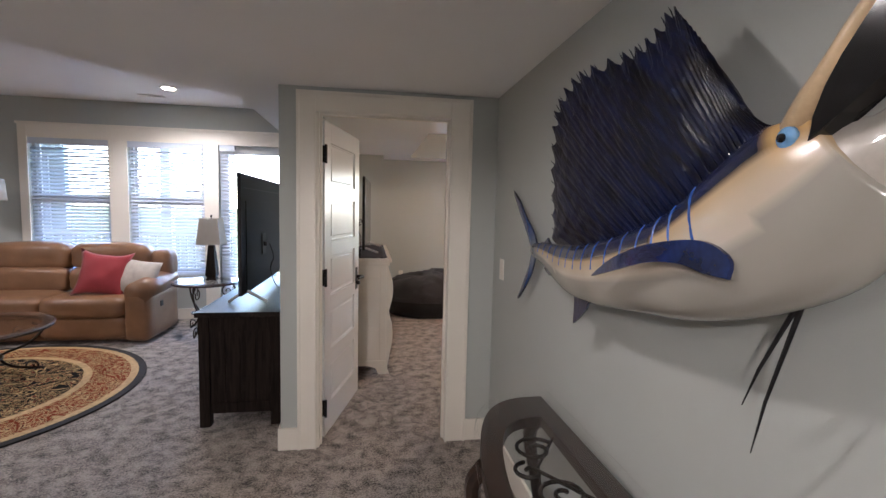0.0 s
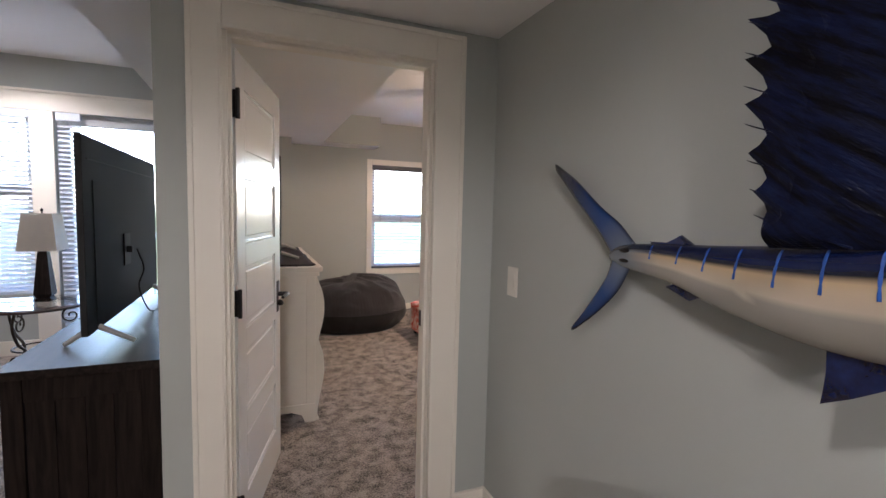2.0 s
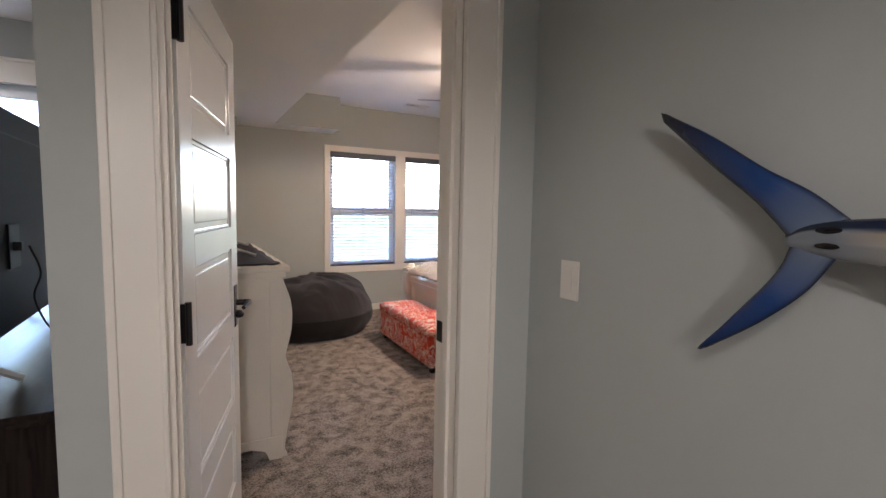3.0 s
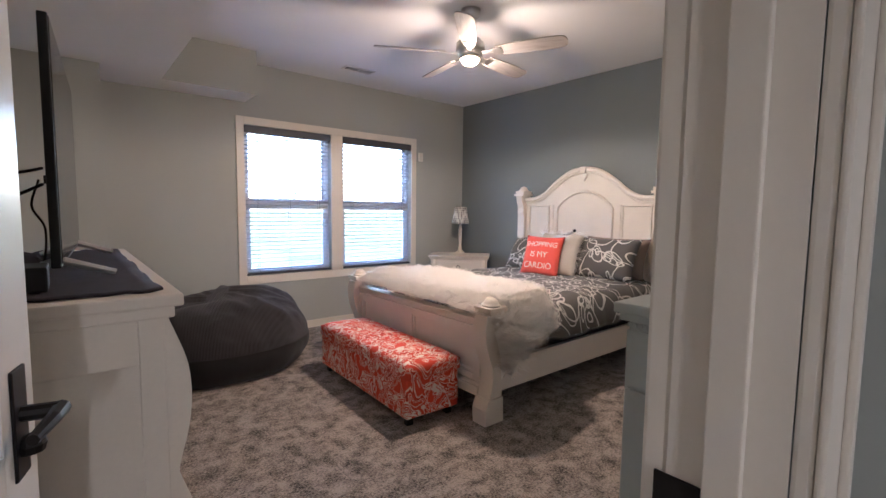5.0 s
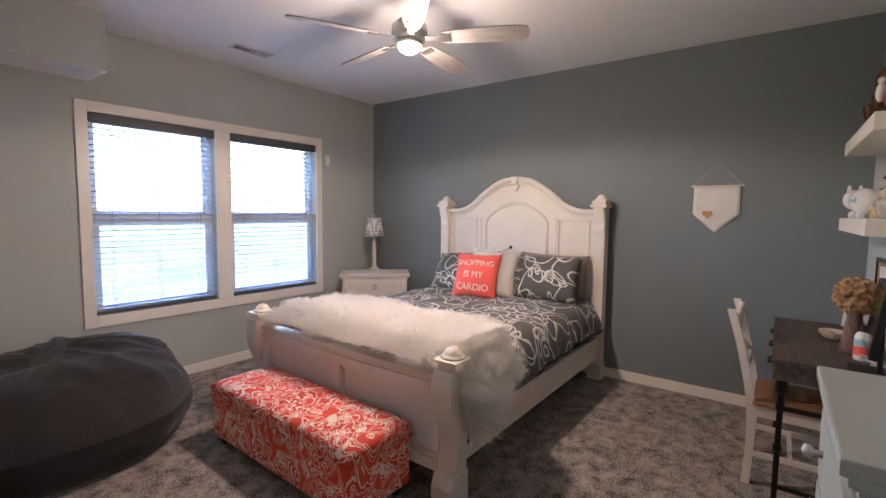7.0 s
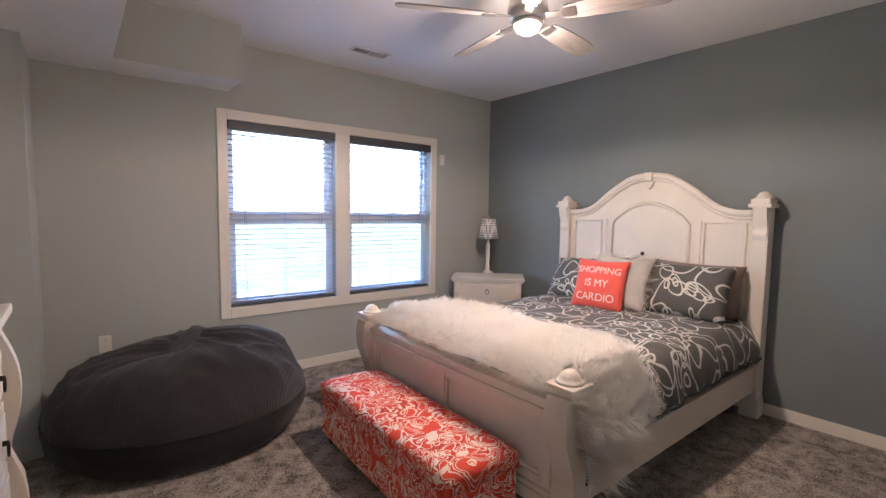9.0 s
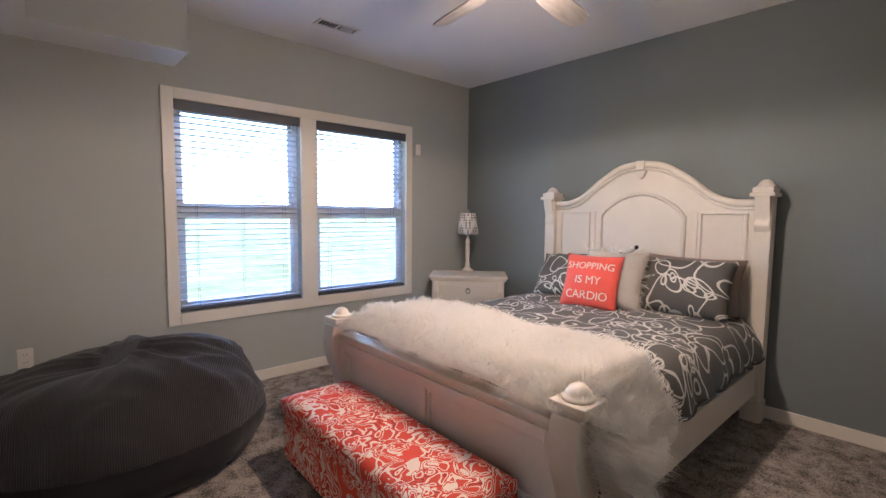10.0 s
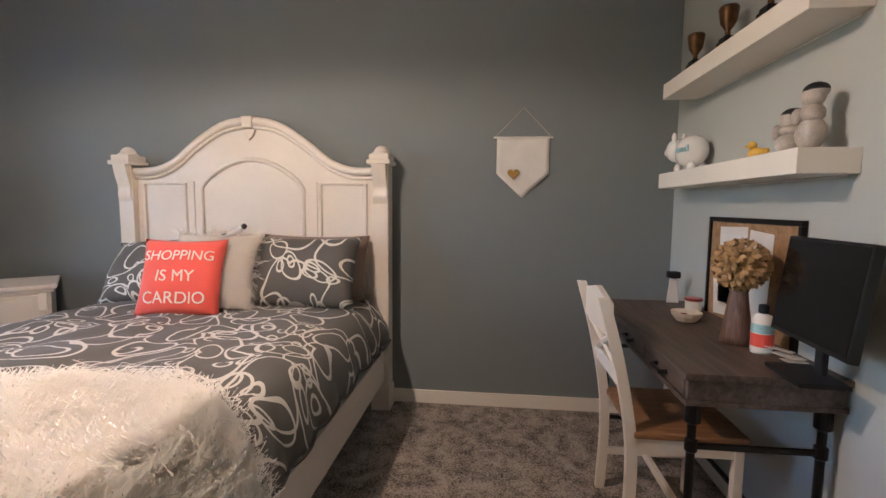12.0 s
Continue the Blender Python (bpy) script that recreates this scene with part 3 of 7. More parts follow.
for i, (x0, x1) in enumerate(FX[:2]):
    sash_window("window_%d" % (i + 3), x0, x1, YF + 0.065, FZ0, FZ1, 1.5, "tall white family room window")
    blind(x0, x1, YF + 0.03, FZ0, FZ1, "white slatted blind lowered in the family room window", "family room blinds", tilt=38)
dw = thing("window_5", (0, 0, 0), "white-framed glazed patio door to the deck", "patio door", kind="structure")
x0, x1 = FX[2]
part("door_frame", boxes([(x0, x0 + 0.1, YF + 0.06, YF + 0.12, 0.03, FZ1), (x1 - 0.1, x1, YF + 0.06, YF + 0.12, 0.03, FZ1),
                          (x0 + 0.1, x1 - 0.1, YF + 0.06, YF + 0.12, 0.03, 0.22), (x0 + 0.1, x1 - 0.1, YF + 0.06, YF + 0.12, FZ1 - 0.1, FZ1)], 0.003), VINYL, dw)
p = part("pane", box(x0 + 0.1, x1 - 0.1, YF + 0.088, YF + 0.092, 0.22, FZ1 - 0.1), PANE, dw)
p.visible_shadow = False
blind(x0 + 0.012, x0 + 0.20, YF + 0.03, 0.08, FZ1, "white slatted blind gathered beside the patio door", "family room blinds", tilt=30)
ft = thing("trim_family_windows", (0, 0, 0), "white painted casing round the family room windows", "window casing", kind="structure")
for q in ((-4.125, FX[0][0], 0, 2.355), (FX[0][1], FX[1][0], 0.14, FZ1), (FX[1][1], FX[2][0], 0.14, FZ1), (FX[2][1], -0.9, 0, 2.355), (FX[0][0], FX[2][1], FZ1, 2.355)):
    part("casing", box(q[0], q[1], YF - 0.018, YF, q[2], q[3], 0.004), TRIM, ft)
part("cap", box(-4.14, -0.885, YF - 0.03, YF, 2.355, 2.38, 0.004), TRIM, ft)


# ---- bedroom ----
# The bedroom is drawn in its own units; ROOM sets it to true size and place when it stands.
ROOM = pose(0.0505, 0.056, 0) @ Matrix.Scale(0.9355, 4)
XL, YS, XB, YW, CE = -0.5136, 2.797, 4.15, 7.363, 2.745
before = set(scene.objects)
solid("wall_bed", box(XB, XB + 0.15, YS, YW + 0.14, 0, CE), ACCENT, "slate grey accent wall behind the bed", "wall", "structure")
solid("wall_chase", box(XL, 0.092, 6.8, YW, 0, CE), WALL, "light grey boxed-out wall corner", "wall", "structure")
WX = ((1.247, 2.168), (2.312, 3.268))
WZ0, WZ1 = 0.632, 2.142
solid("wall_window", boxes([(XL, WX[0][0], YW, YW + 0.14, 0, CE), (WX[1][1], XB, YW, YW + 0.14, 0, CE), (WX[0][1], WX[1][0], YW, YW + 0.14, WZ0, WZ1),
                            (WX[0][0], WX[1][1], YW, YW + 0.14, 0, WZ0), (WX[0][0], WX[1][1], YW, YW + 0.14, WZ1, CE)]), WALL,
      "light grey bedroom wall with twin windows", "wall", "structure")
solid("ceiling_bedroom", box(XL, XB, YS, YW, CE, CE + 0.1), CEIL, "white painted bedroom ceiling", "ceiling", "structure")
solid("ceiling_soffit_bedroom", boxes([(XL, 0.505, YS, 6.8, 2.36, CE), (0.092, 0.505, 6.8, YW, 2.36, CE), (0.505, 1.262, 6.97, YW, 2.36, CE)]), CEIL,
      "white boxed soffit under the bedroom ceiling", "ceiling", "structure")
soff = bpy.data.objects["ceiling_soffit_bedroom"]
soff.data.materials.append(WALL)
soff.data.polygons.foreach_set("material_index", [1 if abs(p.normal.z) < 0.5 else 0 for p in soff.data.polygons])
baseboard(XB - 0.014, XB, YS + 0.014, YW, 0.085)
baseboard(0.092, XB - 0.014, YW - 0.014, YW, 0.085)
baseboard(0.56, XB - 0.014, YS, YS + 0.014, 0.085)
baseboard(XL, XL + 0.014, 3.3, 6.8, 0.085)
for i, (x0, x1) in enumerate(WX):
    sash_window("window_%d" % (i + 1), x0, x1, YW + 0.065, WZ0, WZ1, 1.372, "white double-hung bedroom window bright with daylight")
    blind(x0, x1, YW + 0.03, WZ0, WZ1, "slate grey slatted blind, lowered with open slats, in the bedroom window", "bedroom window blinds", -9.0, mat=SLATB, slats=SLATB_LIT)
wt = thing("trim_window", (0, 0, 0), "white painted casing round the twin windows", "window casing", kind="structure")
c0, c1 = 1.168, 3.345
for q in ((c0, WX[0][0] - 0.002, 0.546, 2.222), (WX[1][1] + 0.002, c1, 0.546, 2.222), (WX[0][1] + 0.002, WX[1][0] - 0.002, WZ0 - 0.002, WZ1 + 0.002),
          (WX[0][0] - 0.002, WX[1][1] + 0.002, 0.546, WZ0 - 0.002), (WX[0][0] - 0.002, WX[1][1] + 0.002, WZ1 + 0.002, 2.222)):
    part("casing", box(q[0], q[1], YW - 0.018, YW, q[2], q[3], 0.004), TRIM, wt)



# ---- bedroom: the bed ----
BY0, BY1, BYC = 4.508, 6.157, 5.335
bed = thing("bed", (0, 0, 0), "antique white panelled bed with arched headboard and scrolled posts", "bed")


def post_outline(h, w, bulge):
    """Side outline (x, z) of an S-shaped post, seen across the bed."""
    right = smooth_line([(w * 0.5, 0.16), (w * 0.52, 0.28), (w * 0.56, h * 0.5), (w * 0.42, h * 0.8), (w * 0.62, h)], 5)
    left = smooth_line([(-w * 0.75, h), (-w * 0.5 - bulge, h * 0.86), (-w * 0.5 - bulge * 0.6, h * 0.70), (-w * 0.22, h * 0.46), (-w * 0.45, 0.16)], 5)
    return [tuple(v) for v in right + left]


def finial(bm, x, y, z, r):
    return lathe([(r * 1.12, 0), (r * 1.18, r * 0.14), (r * 1.02, r * 0.26), (r * 0.9, r * 0.3), (r * 0.86, r * 0.5), (r * 0.64, r * 0.82), (r * 0.32, r * 1.02), (0.002, r * 1.06)], (x, y, z), 28, bm)


FXB = 1.87
for yc in (4.525, 6.165):
    bm = prism([(FXB + a, z) for a, z in post_outline(0.69, 0.11, 0.04)], "y", yc - 0.055, yc + 0.055, None, 0.006)
    foot = [(0.07, 0.0), (0.065, 0.16), (-0.065, 0.16), (-0.09, 0.10), (-0.085, 0.0)]
    prism([(FXB + a, z) for a, z in foot], "y", yc - 0.06, yc + 0.06, bm, 0.006)
    add_box(bm, FXB - 0.065, FXB + 0.065, yc - 0.065, yc + 0.065, 0.69, 0.705, 0.004)
    add_box(bm, FXB - 0.078, FXB + 0.072, yc - 0.072, yc + 0.072, 0.705, 0.735, 0.005)
    part("foot_post", bm, CREAM, bed)
    part("finial", finial(None, FXB, yc, 0.735, 0.052), CREAM, bed, "rounded finial", smooth=True)
fy0, fy1 = 4.58, 6.11
part("footboard", box(FXB - 0.018, FXB + 0.018, fy0, fy1, 0.17, 0.62, 0.003), CREAM, bed)
part("footboard_cap", boxes([(FXB - 0.045, FXB + 0.045, fy0, fy1, 0.62, 0.645), (FXB - 0.032, FXB + 0.032, fy0, fy1, 0.595, 0.62)], 0.006), CREAM, bed)
part("footboard_base", boxes([(FXB - 0.05, FXB + 0.03, fy0, fy1, 0.15, 0.21), (FXB - 0.04, FXB + 0.03, fy0, fy1, 0.21, 0.235), (FXB - 0.03, FXB + 0.02, fy0, fy1, 0.235, 0.255)], 0.005), CREAM, bed)
for a, b in ((fy0, fy0 + 0.055), (5.31, 5.38), (fy1 - 0.055, fy1)):
    part("footboard_stile", box(FXB - 0.042, FXB - 0.018, a, b, 0.255, 0.595, 0.004), CREAM, bed)
for a, b in ((fy0 + 0.055, 5.31), (5.38, fy1 - 0.055)):
    bm = boxes([(FXB - 0.042, FXB - 0.018, a, b, 0.545, 0.595), (FXB - 0.042, FXB - 0.018, a, b, 0.255, 0.285)], 0.004)
    for q in ((a, b, 0.527, 0.545), (a, b, 0.285, 0.303), (a, a + 0.018, 0.303, 0.527), (b - 0.018, b, 0.303, 0.527)):
        add_box(bm, FXB - 0.031, FXB - 0.018, q[0], q[1], q[2], q[3], 0.003)
    part("footboard_panel_moulding", bm, CREAM, bed)
for y in (4.505, 6.145):
    part("side_rail", box(FXB + 0.07, 4.03, y - 0.012, y + 0.028, 0.185, 0.375, 0.005), CREAM, bed)

# headboard
hx = 4.06
for yc, s in ((BY0 + 0.005, -1), (BY1 - 0.005, 1)):
    bm = box(hx - 0.055, hx + 0.055, yc - 0.05, yc + 0.05, 0, 1.50, 0.006)
    add_box(bm, hx - 0.065, hx + 0.06, yc - 0.06, yc + 0.06, 0, 0.14, 0.006)
    corbel = smooth_line([(hx - 0.055, 1.27), (hx - 0.068, 1.31), (hx - 0.062, 1.36), (hx - 0.085, 1.43), (hx - 0.10, 1.50)], 5)
    prism([tuple(v) for v in corbel] + [(hx - 0.04, 1.50), (hx - 0.04, 1.27)], "y", yc - 0.042, yc + 0.042, bm, 0.004)
    add_box(bm, hx - 0.105, hx + 0.07, yc - 0.07, yc + 0.07, 1.50, 1.525, 0.005)
    add_box(bm, hx - 0.09, hx + 0.06, yc - 0.06, yc + 0.06, 1.525, 1.56, 0.008)
    part("head_post", bm, CREAM, bed)
    part("finial", finial(None, hx - 0.015, yc, 1.56, 0.05), CREAM, bed, "rounded finial", smooth=True)
ha, hb_ = BY0 + 0.055, BY1 - 0.055


def arch_z(y):
    """Height of the headboard's top edge: a raised bow between two hollows."""
    u = abs(y - BYC) / ((hb_ - ha) / 2)
    k = smooth_line([(0, 1.765), (0.22, 1.735), (0.45, 1.63), (0.65, 1.51), (0.82, 1.46), (1.0, 1.455)], 10)
    for p, q in zip(k, k[1:]):
        if p[0] <= u <= q[0] + 1e-6:
            return p[1] + (q[1] - p[1]) * (u - p[0]) / max(q[0] - p[0], 1e-6)
    return 1.455


ys = [ha + (hb_ - ha) * i / 60 for i in range(61)]
part("headboard", prism([(y, arch_z(y)) for y in ys] + [(hb_, 0.4), (ha, 0.4)], "x", hx - 0.012, hx + 0.03), CREAM, bed)
part("crown_moulding", tube([(hx - 0.02, y, arch_z(y) + 0.005) for y in ys], 0.026, 10), CREAM, bed, smooth=True)
part("crown_bead", tube([(hx - 0.02, y, arch_z(y) - 0.032) for y in ys], 0.012, 8), CREAM, bed, smooth=True)
bm = prism([(BYC - 0.035, 1.79), (BYC + 0.035, 1.79), (BYC + 0.028, 1.72), (BYC - 0.028, 1.72)], "x", hx - 0.06, hx + 0.01, None, 0.005)
prism([(BYC - 0.04, 1.715), (BYC - 0.025, 1.675), (BYC, 1.65), (BYC + 0.025, 1.675), (BYC + 0.04, 1.715)], "x", hx - 0.035, hx - 0.005, bm, 0.006)
part("keystone", bm, CREAM, bed, "carved keystone ornament")


def arch_panel(y0, y1, z0, z1, rise):
    n = 20
    top = [(y0 + (y1 - y0) * i / n, z1 + rise * math.sin(math.pi * i / n) ** 0.75) for i in range(n + 1)]
    loop = [(y0, z0)] + top + [(y1, z0)]
    return tube([(hx - 0.015, a, b) for a, b in loop], 0.015, 6)


part("arched_panel_moulding", arch_panel(BYC - 0.33, BYC + 0.33, 0.72, 1.36, 0.175), CREAM, bed, smooth=True)
for a, b in ((ha + 0.05, BYC - 0.44), (BYC + 0.44, hb_ - 0.05)):
    part("side_panel_moulding", tube([(hx - 0.015, a, 0.72), (hx - 0.015, a, 1.385), (hx - 0.015, b, 1.385), (hx - 0.015, b, 0.72)], 0.014, 6), CREAM, bed)
for q in (BYC - 0.40, BYC + 0.40):
    part("pilaster", box(hx - 0.022, hx - 0.012, q - 0.022, q + 0.022, 0.6, 1.40, 0.004), CREAM, bed)

# mattress and bedding
solid("mattress", boxes([(1.93, 4.0, 4.60, 6.08, 0.30, 0.58)], 0.05), NAVY, "dark navy mattress on the bed frame", "mattress")
bm = bmesh.new()
NX, NY = 60, 60
grid = []
for i in range(NX + 1):
    x = 1.935 + (4.0 - 1.935) * i / NX
    row = []
    for j in range(NY + 1):
        s = (j / NY - 0.5) * 1.99
        half = 0.77
        k = max(0.0, abs(s) - half)
        y = BYC + math.copysign(min(abs(s), half) + 0.10 * (1 - math.exp(-k * 9)) , s)
        hem = 0.03 * noise.noise(Vector((x * 2.2, s * 1.5, 3.1)))
        z = 0.712 - k * 1.05 + (0.018 * noise.noise(Vector((x * 4, s * 4, 0))) + 0.012 * noise.noise(Vector((x * 9, s * 9, 5))))
        z -= 0.05 * max(0.0, min(1.0, (abs(s) - half + 0.12) / 0.2)) * (1 if k <= 0 else 0.6)
        if k > 0:
            y += math.copysign(0.025 * math.sin(x * 13 + 2 * noise.noise(Vector((x * 3, 0, 0)))) * min(1, k * 6), s)
            z += hem
        z -= 0.16 * max(0, 1 - (x - 1.935) / 0.09) ** 1.5
        row.append(bm.verts.new((x, y, z)))
    grid.append(row)
for i in range(NX):
    for j in range(NY):
        bm.faces.new((grid[i][j], grid[i + 1][j], grid[i + 1][j + 1], grid[i][j + 1]))
edges_ = [[grid[i][j].co.copy() for i in range(NX + 1)] for j in (0, NY)]
duvet = solid("duvet", bm, DUVET, "grey duvet with white looping scrolls, spread over the bed", "duvet", smooth=True)
lay_flat(duvet.data, lambda k: (1.935 + 2.065 * (k // (NY + 1)) / NX, 1.99 * (k % (NY + 1)) / NY))
for line in edges_:
    part("hem", tube(line, 0.008, 6), material("dark duvet hem", (0.07, 0.068, 0.066), 0.85, spread=0.1, fine=400, bump=0.2), duvet, "plain grey hem", smooth=True)
sol = duvet.modifiers.new("thick", "SOLIDIFY")
sol.thickness, sol.offset = 0.025, -1


def pillow(name, w, h, d, mat, at, lean, turn, label, category="pillow", seed=0, puff=2.2):
    """A pillow that leans back; its face looks to -x when turn is 0."""
    ob = solid(name, cushion(w, h, d, puff, 16, seed), mat, label, category, smooth=True)
    lay_flat(ob.data, lambda k: (ob.data.vertices[k].co.x + seed * 3.7, ob.data.vertices[k].co.z + seed))
    ob.matrix_basis = Matrix.Translation(at) @ pose(0, 0, 0, 0, 0, turn - 90) @ pose(0, 0, 0, -lean, 0, 0)
    return ob


PILLOWG = loop_fabric("grey loop-print pillow cotton", (0.10, 0.096, 0.088), (0.66, 0.64, 0.58), 0.92)
TAUPE = material("taupe pillow cotton", (0.26, 0.2, 0.17), 0.8, spread=0.08, fine=400, bump=0.3)
pillow("bed_pillow", 0.66, 0.40, 0.20, TAUPE, (3.93, 4.90, 0.89), 18, 0, "taupe bed pillow against the headboard", seed=1)
pillow("bed_pillow", 0.66, 0.40, 0.20, TAUPE, (3.94, 5.72, 0.83), 18, 0, "taupe bed pillow against the headboard", seed=2)
pillow("sham_pillow", 0.64, 0.42, 0.20, PILLOWG, (3.75, 4.90, 0.89), 27, 2, "grey pillow with white scrolls propped on the bed", seed=3)
sham = pillow("sham_pillow", 0.68, 0.41, 0.20, PILLOWG, (3.76, 5.74, 0.875), 34, -4, "grey pillow with white scrolls, slumped behind the cushions", seed=4)
sham.matrix_basis = sham.matrix_basis @ pose(0, 0, 0, 0, -5, 0)
furp = pillow("fur_pillow", 0.46, 0.43, 0.15, FUR, (3.62, 5.33, 0.905), 22, 4, "cream shaggy fur cushion behind the coral one", seed=5)
coral = pillow("coral_pillow", 0.43, 0.41, 0.14, CORAL, (3.49, 5.42, 0.885), 20, 7, "coral cushion printed with white words", seed=6)


def lettering(text, size, mat, parent, m, name="lettering"):
    """Raised print, as a mesh."""
    cu = bpy.data.curves.new(name, "FONT")
    cu.body, cu.size, cu.align_x, cu.extrude = text, size, "CENTER", 0.0012
    tmp = bpy.data.objects.new(name, cu)
    scene.collection.objects.link(tmp)
    dg = bpy.context.evaluated_depsgraph_get()
    me = bpy.data.meshes.new_from_object(tmp.evaluated_get(dg))
    bpy.data.objects.remove(tmp)
    ob = new(name, me)
    ob.data.materials.clear()
    ob.data.materials.append(mat)
    ob.parent = parent
    ob.matrix_basis = m
    return ob


def split_letters(ob, mat):
    """Each letter of a raised print as a part of its own."""
    parent, m, bm = ob.parent, ob.matrix_basis.copy(), bmesh.new()
    bm.from_mesh(ob.data)
    bpy.data.objects.remove(ob)
    left = set(bm.verts)
    while left:
        todo, island = [left.pop()], set()
        while todo:
            v = todo.pop()
            island.add(v)
            for e in v.link_edges:
                w = e.other_vert(v)
                if w in left:
                    left.discard(w)
                    todo.append(w)
        order = {v: k for k, v in enumerate(island)}
        me = bpy.data.meshes.new("letter")
        me.from_pydata([tuple(v.co) for v in order], [], [[order[v] for v in f.verts] for f in bm.faces if f.verts[0] in island])
        me.materials.append(mat)
        letter = new("letter", me)
        letter.parent, letter.matrix_basis = parent, m
    bm.free()


for text, z, size in (("SHOPPING", 0.078, 0.073), ("IS MY", -0.03, 0.080), ("CARDIO", -0.14, 0.082)):
    ob = lettering(text, size, WHITEPAINT, coral, pose(0, -0.083, z, 90, 0, 0))
    me = ob.data
    for v in me.vertices:
        u, w = v.co.x / 0.215, (v.co.y + z) / 0.205
        t = (max(0, 1 - abs(u) ** 2.2) * max(0, 1 - abs(w) ** 2.2)) ** 0.5
        kk = 1 + 0.25 * noise.noise(Vector((u * 1.8 + 6, w * 1.8, -2.0)))
        v.co.z += 0.070 * t * kk - 0.083 + 0.003
    split_letters(ob, WHITEPAINT)


clip = thing("bird_ornament", (3.67, 5.21, 1.10), "small black and white bird ornament perched on the fur cushion", "ornament", turn=20)
part("body", lathe([(0.002, -0.05), (0.012, -0.035), (0.016, 0.0), (0.012, 0.03), (0.002, 0.045)], (0, 0, 0), 12), material("white ornament paint", (0.6, 0.58, 0.55), 0.6, spread=0.1), clip, smooth=True).matrix_basis = pose(0, 0.02, 0.012, 70, 0, 0)
part("head", lathe([(0.002, -0.016), (0.014, -0.006), (0.014, 0.008), (0.002, 0.017)], (0, -0.028, 0.04), 12), PLASTIC, clip, "black head", smooth=True)
part("tail", tube([(0, 0.03, 0.01), (0, 0.085, -0.004)], [0.007, 0.003], 6), PLASTIC, clip, "dark tail")


def strands(points, normals, length, spread, width, droop, seed, lock=14, gather=0.028, outward=False):
    """Locks of thin bent hairs on a set of points; a lock's hairs run to one tip and shade with the hide under them."""
    rnd = random.Random(seed)
    vs, fs, ns = [], [], []
    for p, nn in zip(points, normals):
        p = Vector(p)
        k = radians(225) + noise.noise(p * 2.2) * 1.5 + rnd.uniform(-0.2, 0.2)
        d = Vector((math.cos(k), math.sin(k), 0)) * spread
        if outward:
            d = (Vector((p.x, 0, p.z)).normalized() + Vector((rnd.uniform(-0.5, 0.5), 0, rnd.uniform(-0.5, 0.5)))) * spread
        ln = length * rnd.uniform(0.6, 1.25)
        lift = nn * rnd.uniform(0.2, 0.55)
        lean = (nn + d * rnd.uniform(-0.25, 0.45)).normalized()
        for _ in range(lock):
            q = p + Vector((rnd.gauss(0, gather), rnd.gauss(0, gather), rnd.gauss(0, gather * 0.3)))
            mid = q + (lift + d * 0.55).normalized() * ln * 0.5
            tip = p + (lift + d * 0.5).normalized() * ln * 0.5 + (nn * 0.2 + d + Vector((0, 0, -droop))).normalized() * ln * rnd.uniform(0.35, 0.65) + Vector((rnd.gauss(0, 0.010), rnd.gauss(0, 0.010), rnd.gauss(0, 0.004)))
            side = Vector((rnd.gauss(0, 1), rnd.gauss(0, 1), rnd.gauss(0, 0.3))).normalized() * width
            if side.cross(mid - q).dot(nn) < 0:
                side = -side
            b = len(vs)
            vs += [q - side, q + side, mid + side * 0.8, mid - side * 0.8, tip]
            fs += [(b, b + 1, b + 2, b + 3), (b + 3, b + 2, b + 4)]
            ns += [lean] * 5
    return vs, fs, ns


def pile_of(parent, hairs, label):
    """The hairs of a hide or cushion, as one uncounted pile."""
    me = bpy.data.meshes.new("fur")
    me.from_pydata([tuple(v) for v in hairs[0]], [], hairs[1])
    me.polygons.foreach_set("use_smooth", [True] * len(me.polygons))
    me.normals_split_custom_set_from_vertices([tuple(v) for v in hairs[2]])
    me.materials.append(FUR)
    ob = new("fur", me)
    ob.parent = parent
    return tagged(ob, label, kind="stuff")


def throw_z(x, y):
    """Height of the throw as it lies over the bed, with soft folds."""
    fold = 0.02 * math.sin(x * 9 + y * 3) * noise.noise(Vector((x * 2, y * 1.4, 1))) + 0.014 * noise.noise(Vector((x * 3.5, y * 3.5, 4)))
    return 0.75 + fold


throw = thing("fur_throw", (0, 0, 0), "cream shaggy faux-fur throw across the foot of the bed", "throw")
bm = bmesh.new()
pts, nrm = [], []
rnd = random.Random(5)
TN, TM = 30, 70
rows_ = []


def throw_point(u, v):
    """u over the width (x), v along the bed's breadth, past its near edge."""
    wob = 0.10 * noise.noise(Vector((v * 3.0, 0.3, 2.0)))
    wob2 = 0.10 * noise.noise(Vector((v * 3.0, 7.3, 2.0)))
    xa, xb_ = 1.875 + 0.05 * wob - 0.05 * max(0, v - 0.3), 2.50 + wob2 - 0.07 * v - 0.30 * max(0, v - 0.75)
    x = xa + (xb_ - xa) * u
    s = 6.10 + 0.06 * (u - 0.5) - (1.88 - 0.10 * u) * v
    edge = BYC - 0.79
    if s > edge:
        y, z = s, throw_z(x, s)
        n_ = Vector((0, 0, 1))
    else:
        k = edge - s
        y = edge - 0.155 * (1 - math.exp(-k * 9))
        z = throw_z(x, edge) - k * 0.95 - 0.02 * min(1.0, k / 0.05)
        n_ = Vector((0, -0.55, 0.83))
    if u < 0.4:
        z -= 0.075 * (1 - u / 0.4) ** 1.8
        n_ = (n_ + Vector((-0.5 * (1 - u / 0.4), 0, 0))).normalized()
    return (x, y, z), n_


